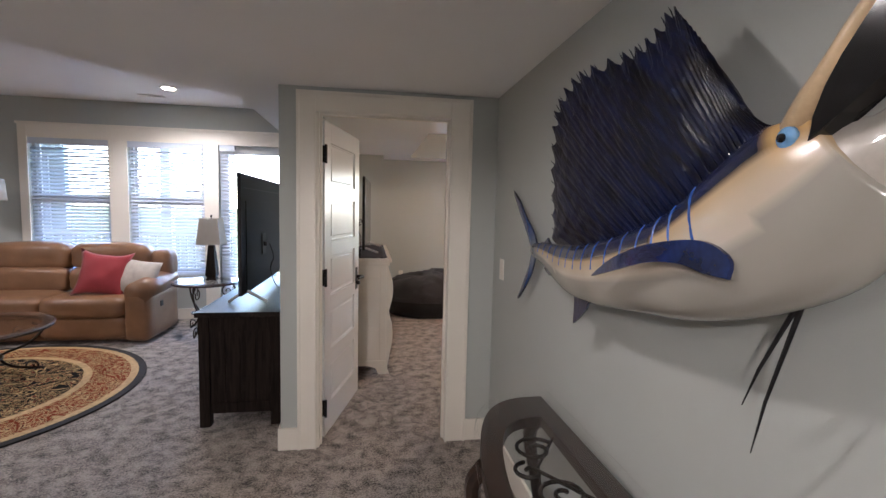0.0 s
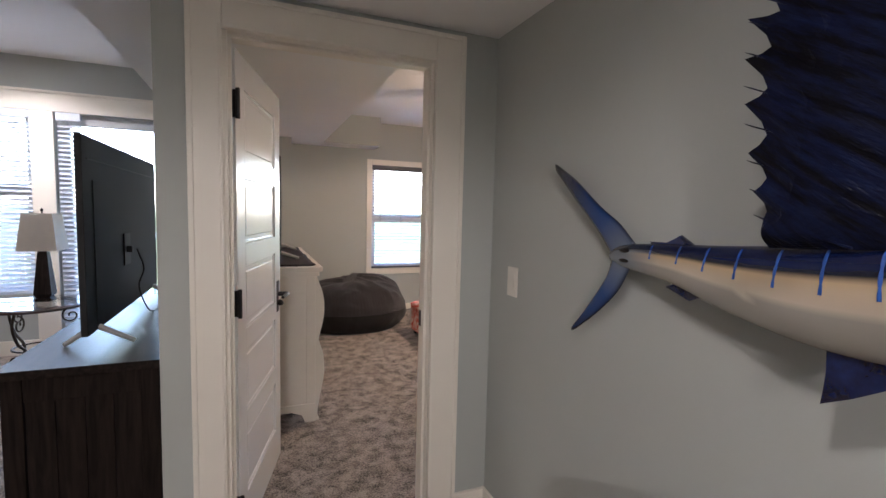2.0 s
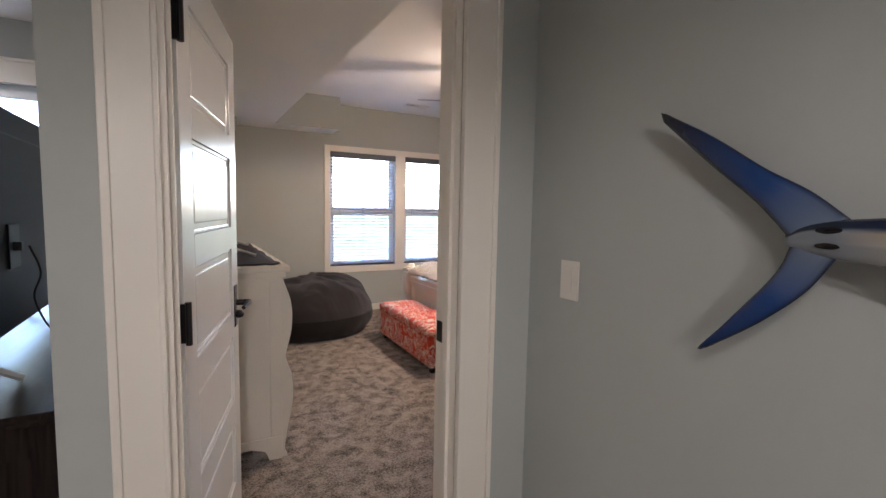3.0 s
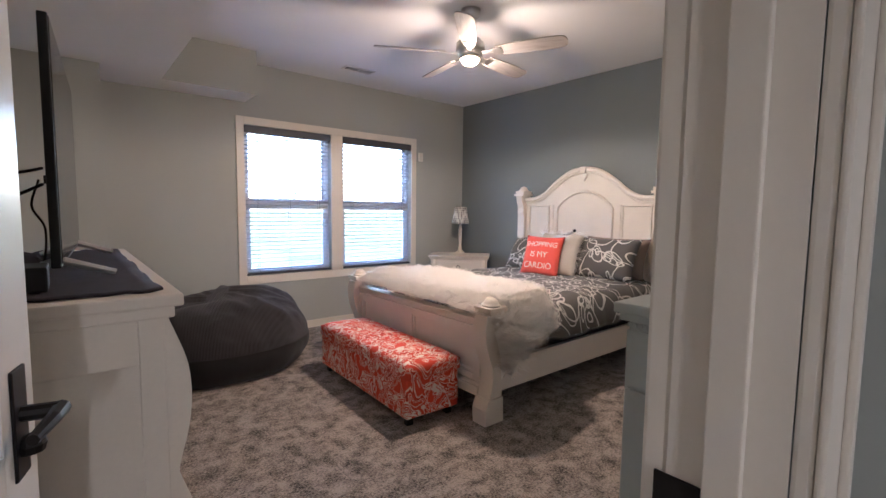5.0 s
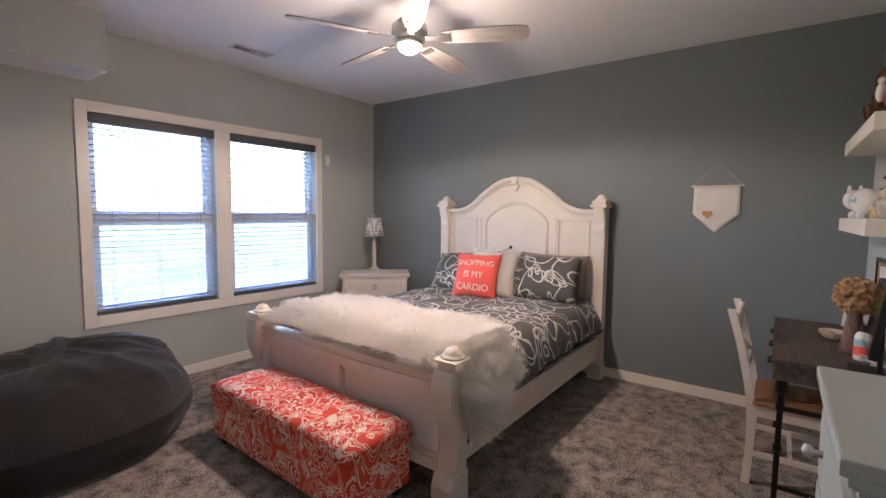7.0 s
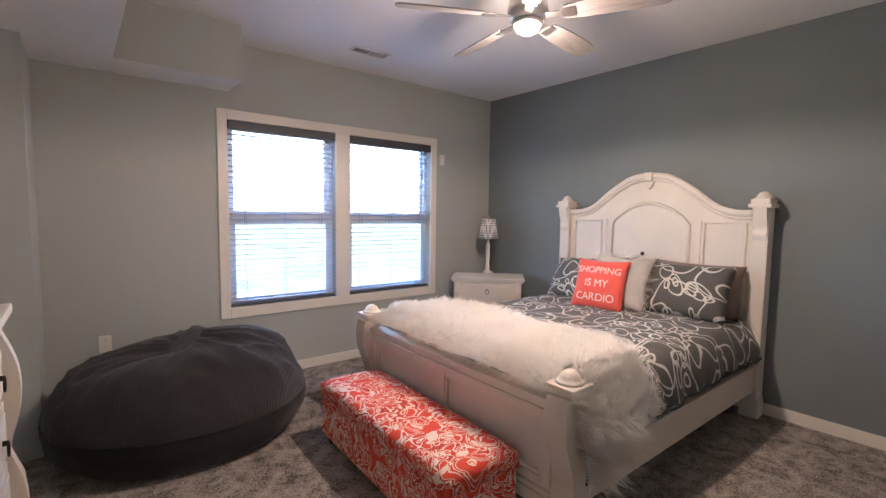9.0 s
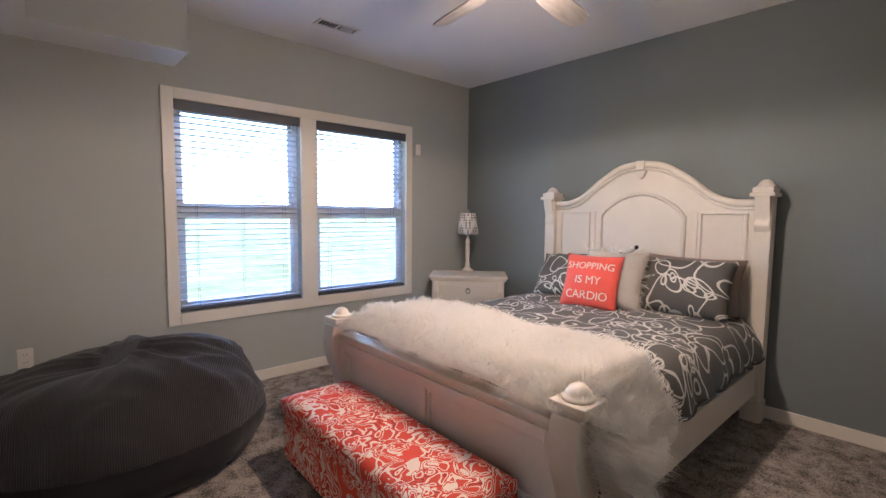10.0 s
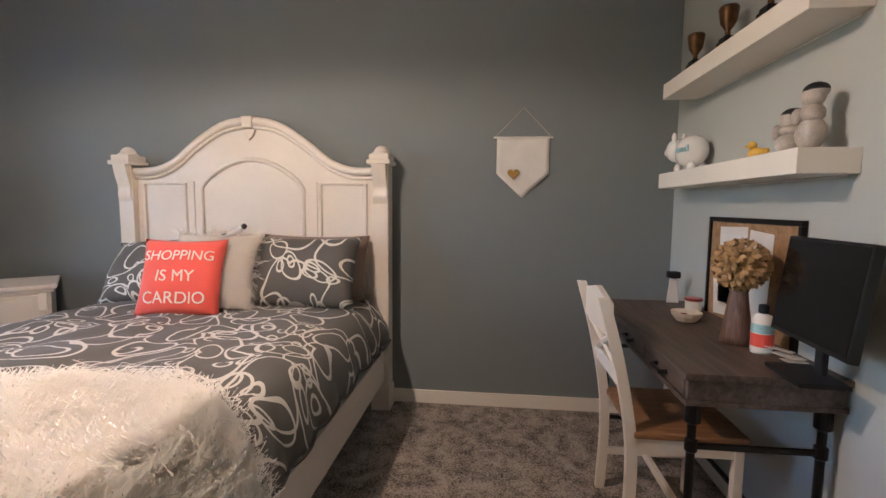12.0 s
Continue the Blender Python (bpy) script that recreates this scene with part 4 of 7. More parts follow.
for i in range(TN + 1):
    rows_.append([bm.verts.new(throw_point(i / TN, j / TM)[0]) for j in range(TM + 1)])
for i in range(TN):
    for j in range(TM):
        bm.faces.new((rows_[i][j], rows_[i + 1][j], rows_[i + 1][j + 1], rows_[i][j + 1]))
part("pelt", bm, FUR, throw, smooth=True)
for i in range(4600):
    p, n_ = throw_point(rnd.random(), rnd.random())
    pts.append(p)
    nrm.append(n_)
pile_of(throw, strands(pts, nrm, 0.145, 0.9, 0.0017, 0.3, 9, 11, 0.022), "long cream pile")
pts, nrm = [], []
for f in furp.data.polygons:
    pts.append(tuple(f.center + Vector((rnd.uniform(-0.012, 0.012), rnd.uniform(-0.005, 0.005), rnd.uniform(-0.012, 0.012)))))
    nrm.append(f.normal.copy())
pile_of(furp, strands(pts, nrm, 0.08, 0.9, 0.0011, 0.15, 3, 12, 0.012, True), "shaggy cream pile")

# ---- bedroom: bench, bean bag ----
bench = thing("storage_bench", (1.612, 5.375, 0), "coral and white paisley upholstered storage bench", "bench", turn=-2)
BW, BL = 0.40, 1.28
bm = box(-BW / 2, BW / 2, -BL / 2, BL / 2, 0.055, 0.30, 0.012)
part("body", bm, PAISLEY, bench)
bm = bmesh.new()
n, m_ = 14, 40
top = []
for i in range(n + 1):
    for_row = []
    for j in range(m_ + 1):
        u, v = 2 * i / n - 1, 2 * j / m_ - 1
        e = (max(0, 1 - abs(u) ** 6) * max(0, 1 - abs(v) ** 14)) ** 0.5
        z = 0.375 + 0.03 * e
        for tx in (-0.33, 0.33):
            for ty in range(5):
                d2 = ((u - tx) * BW / 2) ** 2 + ((v - (-0.8 + 0.4 * ty)) * BL / 2) ** 2
                z -= 0.012 * math.exp(-d2 / 0.0012)
        for_row.append(bm.verts.new((u * (BW / 2 + 0.006), v * (BL / 2 + 0.006), z)))
    top.append(for_row)
for i in range(n):
    for j in range(m_):
        bm.faces.new((top[i][j], top[i + 1][j], top[i + 1][j + 1], top[i][j + 1]))
edge_ = [e for e in bm.edges if e.is_boundary]
got = bmesh.ops.extrude_edge_only(bm, edges=edge_)
for v in got["geom"]:
    if isinstance(v, bmesh.types.BMVert):
        v.co.z = 0.302
bmesh.ops.contextual_create(bm, geom=[e for e in bm.edges if e.is_boundary])
part("lid", bm, PAISLEY, bench, "tufted lid", smooth=True)
for tx in (-0.33, 0.33):
    for ty in range(5):
        part("button", lathe([(0.008, 0), (0.007, 0.005), (0.001, 0.007)], (tx * BW / 2, (-0.8 + 0.4 * ty) * BL / 2, 0.392), 10), PAISLEY, bench)
for sx in (-1, 1):
    for sy in (-1, 1):
        part("leg", box(sx * 0.15 - 0.022, sx * 0.15 + 0.022, sy * 0.585 - 0.022, sy * 0.585 + 0.022, 0, 0.055, 0.003), PLASTIC, bench)


def bean_bag():
    """A slumped round bag: ribbed top panel, piped seam, plain skirt."""
    t = thing("bean_bag", (0.80, 6.62, 0), "large charcoal corduroy bean bag, slumped and wrinkled", "bean bag", turn=-8)
    t.matrix_basis = t.matrix_basis @ Matrix.Diagonal((1.05, 1.05, 1.0, 1.0))
    n, m_ = 110, 30

    def ring(a, k):
        # k from 0 at the floor to 1 at the crown; the bag is widest at a third of its height and tucks in below
        rx, ry = 0.69, 0.57
        phi = -0.66 + (math.pi / 2 + 0.66) * k
        r = max(0.0, math.cos(phi)) ** (0.62 if phi > 0 else 0.85)
        tilt = 0.075 * math.cos(a - 0.4)
        z = 0.20 + (0.20 / math.sin(0.66) if phi < 0 else 0.40) * math.sin(phi) + tilt * max(0.0, k - 0.25)
        w = 0.03 * noise.noise(Vector((math.cos(a) * 2.0, math.sin(a) * 2.0, k * 3))) + 0.016 * noise.noise(Vector((math.cos(a) * 7 + k * 6, math.sin(a) * 7, k * 5))) + 0.016 * abs(noise.noise(Vector((math.cos(a) * 12, math.sin(a) * 12, k * 2))))
        w += 0.03 * (1 - abs(2 * noise.noise(Vector((math.cos(a) * 1.3 * r, math.sin(a) * 4.2 * r, 8.0))))) ** 4 * min(1.0, max(0.0, (k - 0.35) * 4))
        crease = 0.012 * math.sin(a * 5 + 9 * k + 3 * noise.noise(Vector((a, k * 4, 2)))) * max(0, math.sin(k * math.pi)) * (k > 0.4)
        r *= 1 + w
        return Vector((rx * r * math.cos(a), ry * r * math.sin(a), max(0.0, z * (1 + w) + crease)))

    def sheet(k0, k1, rows):
        bm = bmesh.new()
        rr = []
        for j in range(rows + 1):
            k = k0 + (k1 - k0) * j / rows
            rr.append([bm.verts.new(ring(2 * math.pi * i / n, min(k, 0.985))) for i in range(n)])
        for a, b in zip(rr, rr[1:]):
            for i in range(n):
                bm.faces.new((a[i], a[(i + 1) % n], b[(i + 1) % n], b[i]))
        if k1 >= 1:
            bm.faces.new(rr[-1])
        if k0 <= 0:
            bm.faces.new(rr[0][::-1])
        return bm

    part("skirt", sheet(0, 0.34, 12), SUEDE, t, smooth=True)
    part("top_panel", sheet(0.34, 1.0, 44), RIBBED, t, "ribbed corduroy top", smooth=True)
    part("piping", tube([ring(2 * math.pi * i / 60, 0.34) * 1.002 for i in range(61)], 0.0035, 6), SUEDE, t, smooth=True)
    return t


SUEDE = material("charcoal plush", (0.009, 0.008, 0.009), 0.92, spread=0.2, scale=7, fine=300, bump=0.3, sheen=0.12)
RIBBED = material("ribbed charcoal corduroy", (0.021, 0.018, 0.021), 0.9, spread=0.15, scale=6, fine=200, bump=0.2, sheen=0.2)
nt = RIBBED.node_tree
wv = nt.nodes.new("ShaderNodeTexWave")
wv.inputs["Scale"].default_value, wv.inputs["Distortion"].default_value, wv.inputs["Detail Scale"].default_value = 36.0, 0.5, 0.8
co = nt.nodes.new("ShaderNodeTexCoord")
nt.links.new(co.outputs["Object"], wv.inputs["Vector"])
bpn = [q for q in nt.nodes if q.type == "BUMP"][0]
bpn.inputs["Strength"].default_value, bpn.inputs["Distance"].default_value = 0.7, 0.005
nt.links.new(wv.outputs["Fac"], bpn.inputs["Height"])
bean_bag()


# ---- bedroom: dresser with a television ----
def bombe(h, w0, w1):
    """A pilaster's front outline (x, z): two swelling bows over a foot."""
    pts = smooth_line([(w0, h), (w1, h * 0.86), (w1 * 1.02, h * 0.72), (w0 + 0.01, h * 0.565)], 6) + smooth_line([(w1, h * 0.47), (w1 * 1.08, h * 0.33), (w0 + 0.015, h * 0.13), (w0 + 0.005, 0.05), (w0 + 0.02, 0.0)], 6)
    return [tuple(v) for v in pts]


def pull(bm, x, y, z):
    """A ring-shaped drawer pull that hangs from a rosette, facing +x."""
    tube([(x, y, z), (x + 0.014, y, z)], 0.009, 8, bm)
    tube([(x + 0.014, y + 0.018 * math.cos(a), z - 0.02 + 0.024 * math.sin(a)) for a in [2 * math.pi * i / 14 for i in range(15)]], 0.003, 5, bm)


dresser = thing("dresser", (0, 0, 0), "antique white dresser with scrolled pilasters and nine drawers", "dresser")
dx0, dx1, dy0, dy1, dh = XL + 0.02, 0.055, 3.98, 5.6, 1.045
part("body", box(dx0, dx1, dy0, dy1, 0.10, dh, 0.003), CREAM, dresser)
part("top", boxes([(dx0 - 0.005, dx1 + 0.045, dy0 - 0.03, dy1 + 0.03, dh + 0.012, dh + 0.045), (dx0, dx1 + 0.025, dy0 - 0.016, dy1 + 0.016, dh - 0.02, dh + 0.012)], 0.006), CREAM, dresser)
for y0 in (dy0, 4.77 - 0.025, dy1 - 0.05):
    part("pilaster", prism([(dx1 - 0.02 + a, z) for a, z in bombe(dh - 0.02, 0.03, 0.075)] + [(dx1 - 0.03, 0.0), (dx1 - 0.03, dh - 0.02)], "y", y0, y0 + 0.05, None, 0.003), CREAM, dresser)
apron = [(dx0, 0.0), (dx0 + 0.07, 0.0), (dx0 + 0.09, 0.06), (dx0 + 0.16, 0.085), (dx1 - 0.16, 0.085), (dx1 - 0.09, 0.06), (dx1 - 0.07, 0.0), (dx1, 0.0), (dx1, 0.13), (dx0, 0.13)]
part("side_apron", prism(apron, "y", dy0 - 0.012, dy0 + 0.01, None, 0.003), CREAM, dresser)
part("side_frame", boxes([(dx0, dx0 + 0.06, dy0 - 0.008, dy0, 0.13, dh - 0.02), (dx1 - 0.06, dx1, dy0 - 0.008, dy0, 0.13, dh - 0.02), (dx0 + 0.06, dx1 - 0.06, dy0 - 0.008, dy0, dh - 0.14, dh - 0.02)], 0.003), CREAM, dresser)
for r in range(4):
    za, zb = 0.14 + r * 0.215, 0.14 + r * 0.215 + 0.2
    for ya, yb in ((dy0 + 0.06, 4.735), (4.805, dy1 - 0.06)):
        dr = part("drawer", boxes([(dx1, dx1 + 0.016, ya, yb, za, zb), (dx1 + 0.016, dx1 + 0.022, ya + 0.03, yb - 0.03, za + 0.03, zb - 0.03)], 0.004), CREAM, dresser)
        for yy in (ya + 0.14, yb - 0.14):
            bm = bmesh.new()
            pull(bm, dx1 + 0.022, yy, (za + zb) / 2)
            part("drawer_pull", bm, BLACK, dr, "dark bronze ring pull")
dtop = dh + 0.045
bm = bmesh.new()
rr = []
for i in range(13):
    row = []
    for j in range(49):
        x, y = dx0 + 0.05 + (dx1 - dx0 - 0.045) * i / 12, dy0 + 0.03 + (dy1 - dy0 - 0.1) * j / 48
        row.append(bm.verts.new((x, y, dtop + 0.008 + 0.006 * math.sin(x * 70 + 2 * math.sin(y * 9)) + 0.003 * noise.noise(Vector((x * 20, y * 20, 0))))))
    rr.append(row)
for i in range(12):
    for j in range(48):
        bm.faces.new((rr[i][j], rr[i + 1][j], rr[i + 1][j + 1], rr[i][j + 1]))
runner = solid("dresser_runner", bm, DARKCLOTH, "dark plum ruched runner on the dresser", "runner", smooth=True)
mod = runner.modifiers.new("thick", "SOLIDIFY")
mod.thickness, mod.offset = 0.006, -1


def television(x, y0, y1, z0, z1, base, face, label, foot=SILVER, ports=True):
    """A flat set in the plane x, its screen towards face (+1 or -1 in x), on two splayed feet."""
    t = thing("television", (x, (y0 + y1) / 2, base), label, "television")
    w, h, lo = y1 - y0, z1 - z0, z0 - base
    part("panel", box(-0.012, 0.012, -w / 2, w / 2, lo, lo + h, 0.004), PLASTIC, t)
    part("screen", box(face * 0.0125, face * 0.0145, -w / 2 + 0.008, w / 2 - 0.008, lo + 0.014, lo + h - 0.008), SCREEN, t)
    bm = prism([(-w * 0.42, lo + 0.02), (w * 0.42, lo + 0.02), (w * 0.42, lo + h * 0.78), (-w * 0.42, lo + h * 0.78)], "x", -face * 0.012, -face * 0.017, None, 0.001)
    part("back_cover", bm, PLASTIC, t)
    part("back_seam", box(-face * 0.0125, -face * 0.0145, -w * 0.46, w * 0.46, lo + h * 0.88, lo + h * 0.887), BLACK, t)
    if ports:
        bm = boxes([(-face * 0.017, -face * 0.024, -0.16, -0.04, lo + h * 0.28, lo + h * 0.48), (-face * 0.024, -face * 0.05, -0.13, -0.10, lo + h * 0.36, lo + h * 0.40)], 0.002)
        part("port_panel", bm, BLACK, t)
        part("cable", tube(smooth_line([(-face * 0.065, -0.10, lo + h * 0.38), (-face * 0.09, -0.08, lo + h * 0.25), (-face * 0.06, -0.05, lo + 0.1), (-face * 0.08, 0.1, 0.012), (-face * 0.12, 0.3, 0.008)], 6), 0.004, 6), PLASTIC, t)
    for s in (-1, 1):
        yy = s * w * 0.40
        bm = tube([(-0.12, yy - s * 0.02, 0.008), (-0.01, yy, lo + 0.012)], [0.011, 0.014], 6)
        tube([(0.14, yy - s * 0.02, 0.008), (0.01, yy, lo + 0.012)], [0.011, 0.014], 6, bm)
        part("foot", bm, FOOTM, t, "angled silver foot")
    return t


television(-0.137, 4.29, 5.37, dtop + 0.05, dtop + 0.77, dtop + 0.009, 1, "black flat television on the white dresser", SILVER).matrix_basis @= pose(0, 0, 0, 0, 0, -3)
bm = box(-0.30, -0.18, 4.10, 4.24, dtop + 0.011, dtop + 0.075, 0.006)
solid("cable_box", bm, PLASTIC, "small black media box on the dresser", "media box")
bm = tube(smooth_line([(-0.19, 4.5, dtop + 0.35), (-0.34, 4.35, dtop + 0.28), (-0.36, 4.3, dtop + 0.12), (-0.28, 4.26, dtop + 0.05)], 8), 0.005, 6)
tube(smooth_line([(-0.19, 4.5, dtop + 0.30), (-0.33, 4.4, dtop + 0.2), (-0.36, 4.35, dtop + 0.06), (-0.30, 4.25, dtop + 0.045)], 8), 0.005, 6, bm)
solid("power_cable", bm, PLASTIC, "black cables looping behind the television", "cable", smooth=True)


# ---- bedroom: chest of drawers by the door ----
chest = thing("chest_of_drawers", (0, 0, 0), "pale grey painted chest of drawers beside the doorway", "chest")
cx0, cx1, cy1, ch = 0.97, 1.43, 3.15, 1.055
part("body", box(cx0, cx1, YS + 0.01, cy1, 0.06, ch, 0.003), GREYWHITE, chest)
part("top", boxes([(cx0 - 0.03, cx1 + 0.03, YS + 0.005, cy1 + 0.03, ch + 0.012, ch + 0.04), (cx0 - 0.018, cx1 + 0.018, YS + 0.008, cy1 + 0.018, ch - 0.008, ch + 0.012)], 0.005), GREYWHITE, chest)
bm = bmesh.new()
for i in range(24):
    add_box(bm, cx0 - 0.005, cx0 - 0.001, YS + 0.02 + i * 0.0142, YS + 0.029 + i * 0.0142, ch - 0.022, ch - 0.013)
for i in range(30):
    add_box(bm, cx0 + 0.01 + i * 0.0152, cx0 + 0.02 + i * 0.0152, cy1 + 0.001, cy1 + 0.005, ch - 0.022, ch - 0.013)
part("dentil_moulding", bm, GREYWHITE, chest)
part("side_panel", box(cx0 - 0.01, cx0, YS + 0.012, cy1, ch - 0.175, ch - 0.03, 0.003), GREYWHITE, chest)
part("side_panel", box(cx0 - 0.01, cx0, YS + 0.012, cy1, 0.17, ch - 0.185, 0.003), GREYWHITE, chest)
part("base_moulding", box(cx0 - 0.014, cx0, YS + 0.012, cy1, 0.06, 0.16, 0.004), GREYWHITE, chest)
for i in range(5):
    za = 0.17 + i * 0.172
    dr = part("drawer", boxes([(cx0 + 0.02, cx1 - 0.02, cy1, cy1 + 0.018, za, za + 0.158)], 0.005), GREYWHITE, chest)
    for xx in (cx0 + 0.11, cx1 - 0.11):
        k = part("knob", lathe([(0.008, 0), (0.007, 0.014), (0.016, 0.022), (0.015, 0.032), (0.002, 0.037)], (0, 0, 0), 14), SILVER, dr, "round silver knob", smooth=True)
        k.matrix_basis = pose(xx, cy1 + 0.018, za + 0.08, -90, 0, 0)
for xx in (cx0, cx1 - 0.05):
    for yy in (YS + 0.01, cy1 - 0.05):
        part("leg", box(xx, xx + 0.05, yy, yy + 0.05, 0, 0.06, 0.003), GREYWHITE, chest)


# ---- bedroom: nightstand and lamp ----
ns = thing("nightstand", (3.555, 6.745, 0), "antique white nightstand with ring-pull drawers, set across the corner", "nightstand", turn=-46)
nw, nd, nh = 0.75, 0.42, 0.735
part("body", box(-nw / 2 + 0.03, nw / 2 - 0.03, 0.0, nd, 0.08, nh, 0.003), CREAM, ns)
part("top", boxes([(-nw / 2, nw / 2, -0.03, nd, nh + 0.01, nh + 0.035), (-nw / 2 + 0.015, nw / 2 - 0.015, -0.016, nd, nh - 0.012, nh + 0.01)], 0.005), CREAM, ns)
for i in range(3):
    za = 0.545 - i * 0.20
    dr = part("drawer", boxes([(-nw / 2 + 0.09, nw / 2 - 0.09, -0.014, 0.0, za, za + 0.165), (-nw / 2 + 0.115, nw / 2 - 0.115, -0.02, -0.014, za + 0.022, za + 0.143)], 0.004), CREAM, ns)
    bm = tube([(0.02 * math.cos(a), -0.03, za + 0.085 + 0.022 * math.sin(a)) for a in [2 * math.pi * k / 14 for k in range(15)]], 0.003, 5)
    tube([(0, -0.015, za + 0.107), (0, -0.032, za + 0.107)], 0.007, 8, bm)
    part("drawer_pull", bm, BLACK, dr, "dark ring pull")
for s in (-1, 1):
    part("pilaster", prism([(-0.045, 0), (-0.03, 0.1), (-0.035, nh * 0.4), (-0.022, nh * 0.6), (-0.05, nh * 0.85), (-0.02, nh - 0.012), (0.01, nh - 0.012), (0.01, 0)], "x", s * (nw / 2 - 0.07) - 0.02, s * (nw / 2 - 0.07) + 0.02, None, 0.003), CREAM, ns)
    part("leg", box(s * (nw / 2 - 0.06) - 0.03, s * (nw / 2 - 0.06) + 0.03, nd - 0.07, nd, 0, 0.08, 0.003), CREAM, ns)
LATT = material("white lampshade with grey lattice", (0.7, 0.68, 0.64), 0.8, spread=0.03, bump=0.1)
nt = LATT.node_tree
bsdf = nt.nodes["Principled BSDF"]
uvn = nt.nodes.new("ShaderNodeTexCoord")
mp = nt.nodes.new("ShaderNodeMapping")
mp.inputs["Scale"].default_value = (1, 1, 1)
ck = nt.nodes.new("ShaderNodeTexVoronoi")
ck.inputs["Scale"].default_value, ck.inputs["Randomness"].default_value = 38.0, 0.0
lt = nt.nodes.new("ShaderNodeMath")
lt.operation, lt.inputs[1].default_value = "LESS_THAN", 0.42
mx = nt.nodes.new("ShaderNodeMix")
mx.data_type = "RGBA"
mx.inputs[6].default_value, mx.inputs[7].default_value = (0.75, 0.72, 0.68, 1), (0.2, 0.19, 0.19, 1)
nt.links.new(uvn.outputs["Object"], mp.inputs["Vector"])
nt.links.new(mp.outputs["Vector"], ck.inputs["Vector"])
nt.links.new(ck.outputs["Distance"], lt.inputs[0])
nt.links.new(lt.outputs[0], mx.inputs[0])
nt.links.new(mx.outputs[2], bsdf.inputs["Base Color"])


def table_lamp(at, base_profile, shade, label, mat_base, mat_shade, square=False):
    """A lamp: turned or tapered base, stem, shade with open ends, finial. shade: (r_bottom, r_top, z0, z1)."""
    t = thing("table_lamp", at, label, "lamp")
    n = 4 if square else 20
    b = part("base", lathe(base_profile, (0, 0, 0), n), mat_base, t, smooth=not square)
    r0, r1, z0, z1 = shade
    part("stem", lathe([(0.005, base_profile[-1][1] - 0.01), (0.005, z1 + 0.015), (0.009, z1 + 0.02), (0.011, z1 + 0.032), (0.002, z1 + 0.042)], (0, 0, 0), 10), BLACK if square else SILVER, t)
    bm = bmesh.new()
    m2 = 4 if square else 32
    rings = []
    for r, z in ((r0, z0), (r1, z1), (r1 - 0.004, z1), (r0 - 0.004, z0)):
        rings.append([bm.verts.new((r * math.cos(2 * math.pi * i / m2), r * math.sin(2 * math.pi * i / m2), z)) for i in range(m2)])
    for a, c in zip(rings, rings[1:] + rings[:1]):
        for i in range(m2):
            bm.faces.new((a[i], a[(i + 1) % m2], c[(i + 1) % m2], c[i]))
    s = part("shade", bm, mat_shade, t, smooth=not square)
    bm = tube([(-r1 + 0.004, 0, z1 - 0.008), (r1 - 0.004, 0, z1 - 0.008)], 0.002, 6)
    tube([(0, -r1 + 0.004, z1 - 0.008), (0, r1 - 0.004, z1 - 0.008)], 0.002, 6, bm)
    part("harp", bm, SILVER, t)
    if square:
        for ob in (b, s):
            ob.matrix_basis = pose(0, 0, 0, 0, 0, 45)
    return t


table_lamp((3.84, 7.04, nh + 0.035), [(0.06, 0), (0.06, 0.012), (0.035, 0.025), (0.022, 0.05), (0.03, 0.07), (0.018, 0.09), (0.02, 0.13), (0.024, 0.24), (0.018, 0.28), (0.028, 0.3), (0.015, 0.33), (0.01, 0.37)],
           (0.112, 0.078, 0.385, 0.60), "white turned table lamp with a lattice-patterned shade", CREAM, LATT)

# ---- bedroom: ceiling fan, vent, wall things ----
fan = thing("ceiling_fan", (2.15, 5.06, 2.30), "five-blade ceiling fan with a lit frosted bowl", "ceiling fan")
FANB = wood("pale grey wood fan blade", (0.34, 0.31, 0.29), (0.5, 0.47, 0.44), 0.5, (2, 16, 16), 3.0)
part("canopy", lathe([(0.03, 0.38), (0.06, 0.40), (0.07, CE - 2.30)], (0, 0, 0), 24), SILVER, fan, smooth=True)
part("downrod", lathe([(0.013, 0.26), (0.013, 0.39)], (0, 0, 0), 12), SILVER, fan)
part("motor_housing", lathe([(0.05, 0.125), (0.095, 0.135), (0.105, 0.165), (0.1, 0.215), (0.06, 0.25), (0.025, 0.27)], (0, 0, 0), 28), SILVER, fan, "brushed nickel motor housing", smooth=True)
part("light_kit", lathe([(0.07, 0.105), (0.078, 0.11), (0.078, 0.125), (0.05, 0.128)], (0, 0, 0), 28), SILVER, fan, smooth=True)
part("light_bowl", lathe([(0.002, 0.06), (0.03, 0.063), (0.055, 0.078), (0.068, 0.104)], (0, 0, 0), 28), glow("lit frosted glass", (1.0, 0.58, 0.24), 3.6), fan, "glowing frosted glass bowl", smooth=True)
for i in range(5):
    m = pose(0, 0, 0.14, 0, 0, 8 + 72 * i) @ pose(0, 0, 0, -15, 0, 0)
    bm = boxes([(0.085, 0.20, -0.018, 0.018, -0.004, 0.004), (0.17, 0.24, -0.035, 0.035, -0.006, -0.001)], 0.002)
    ob = part("blade_iron", bm, SILVER, fan)
    ob.matrix_basis = m
    out = [tuple(v) for v in smooth_line([(0.19, -0.045), (0.3, -0.058), (0.55, -0.065), (0.66, -0.055), (0.685, -0.02)], 4)]
    out += [(a, -b) for a, b in out[::-1]]
    ob = part("blade", prism(out, "z", 0.0, 0.008), FANB, fan)
    ob.matrix_basis = m


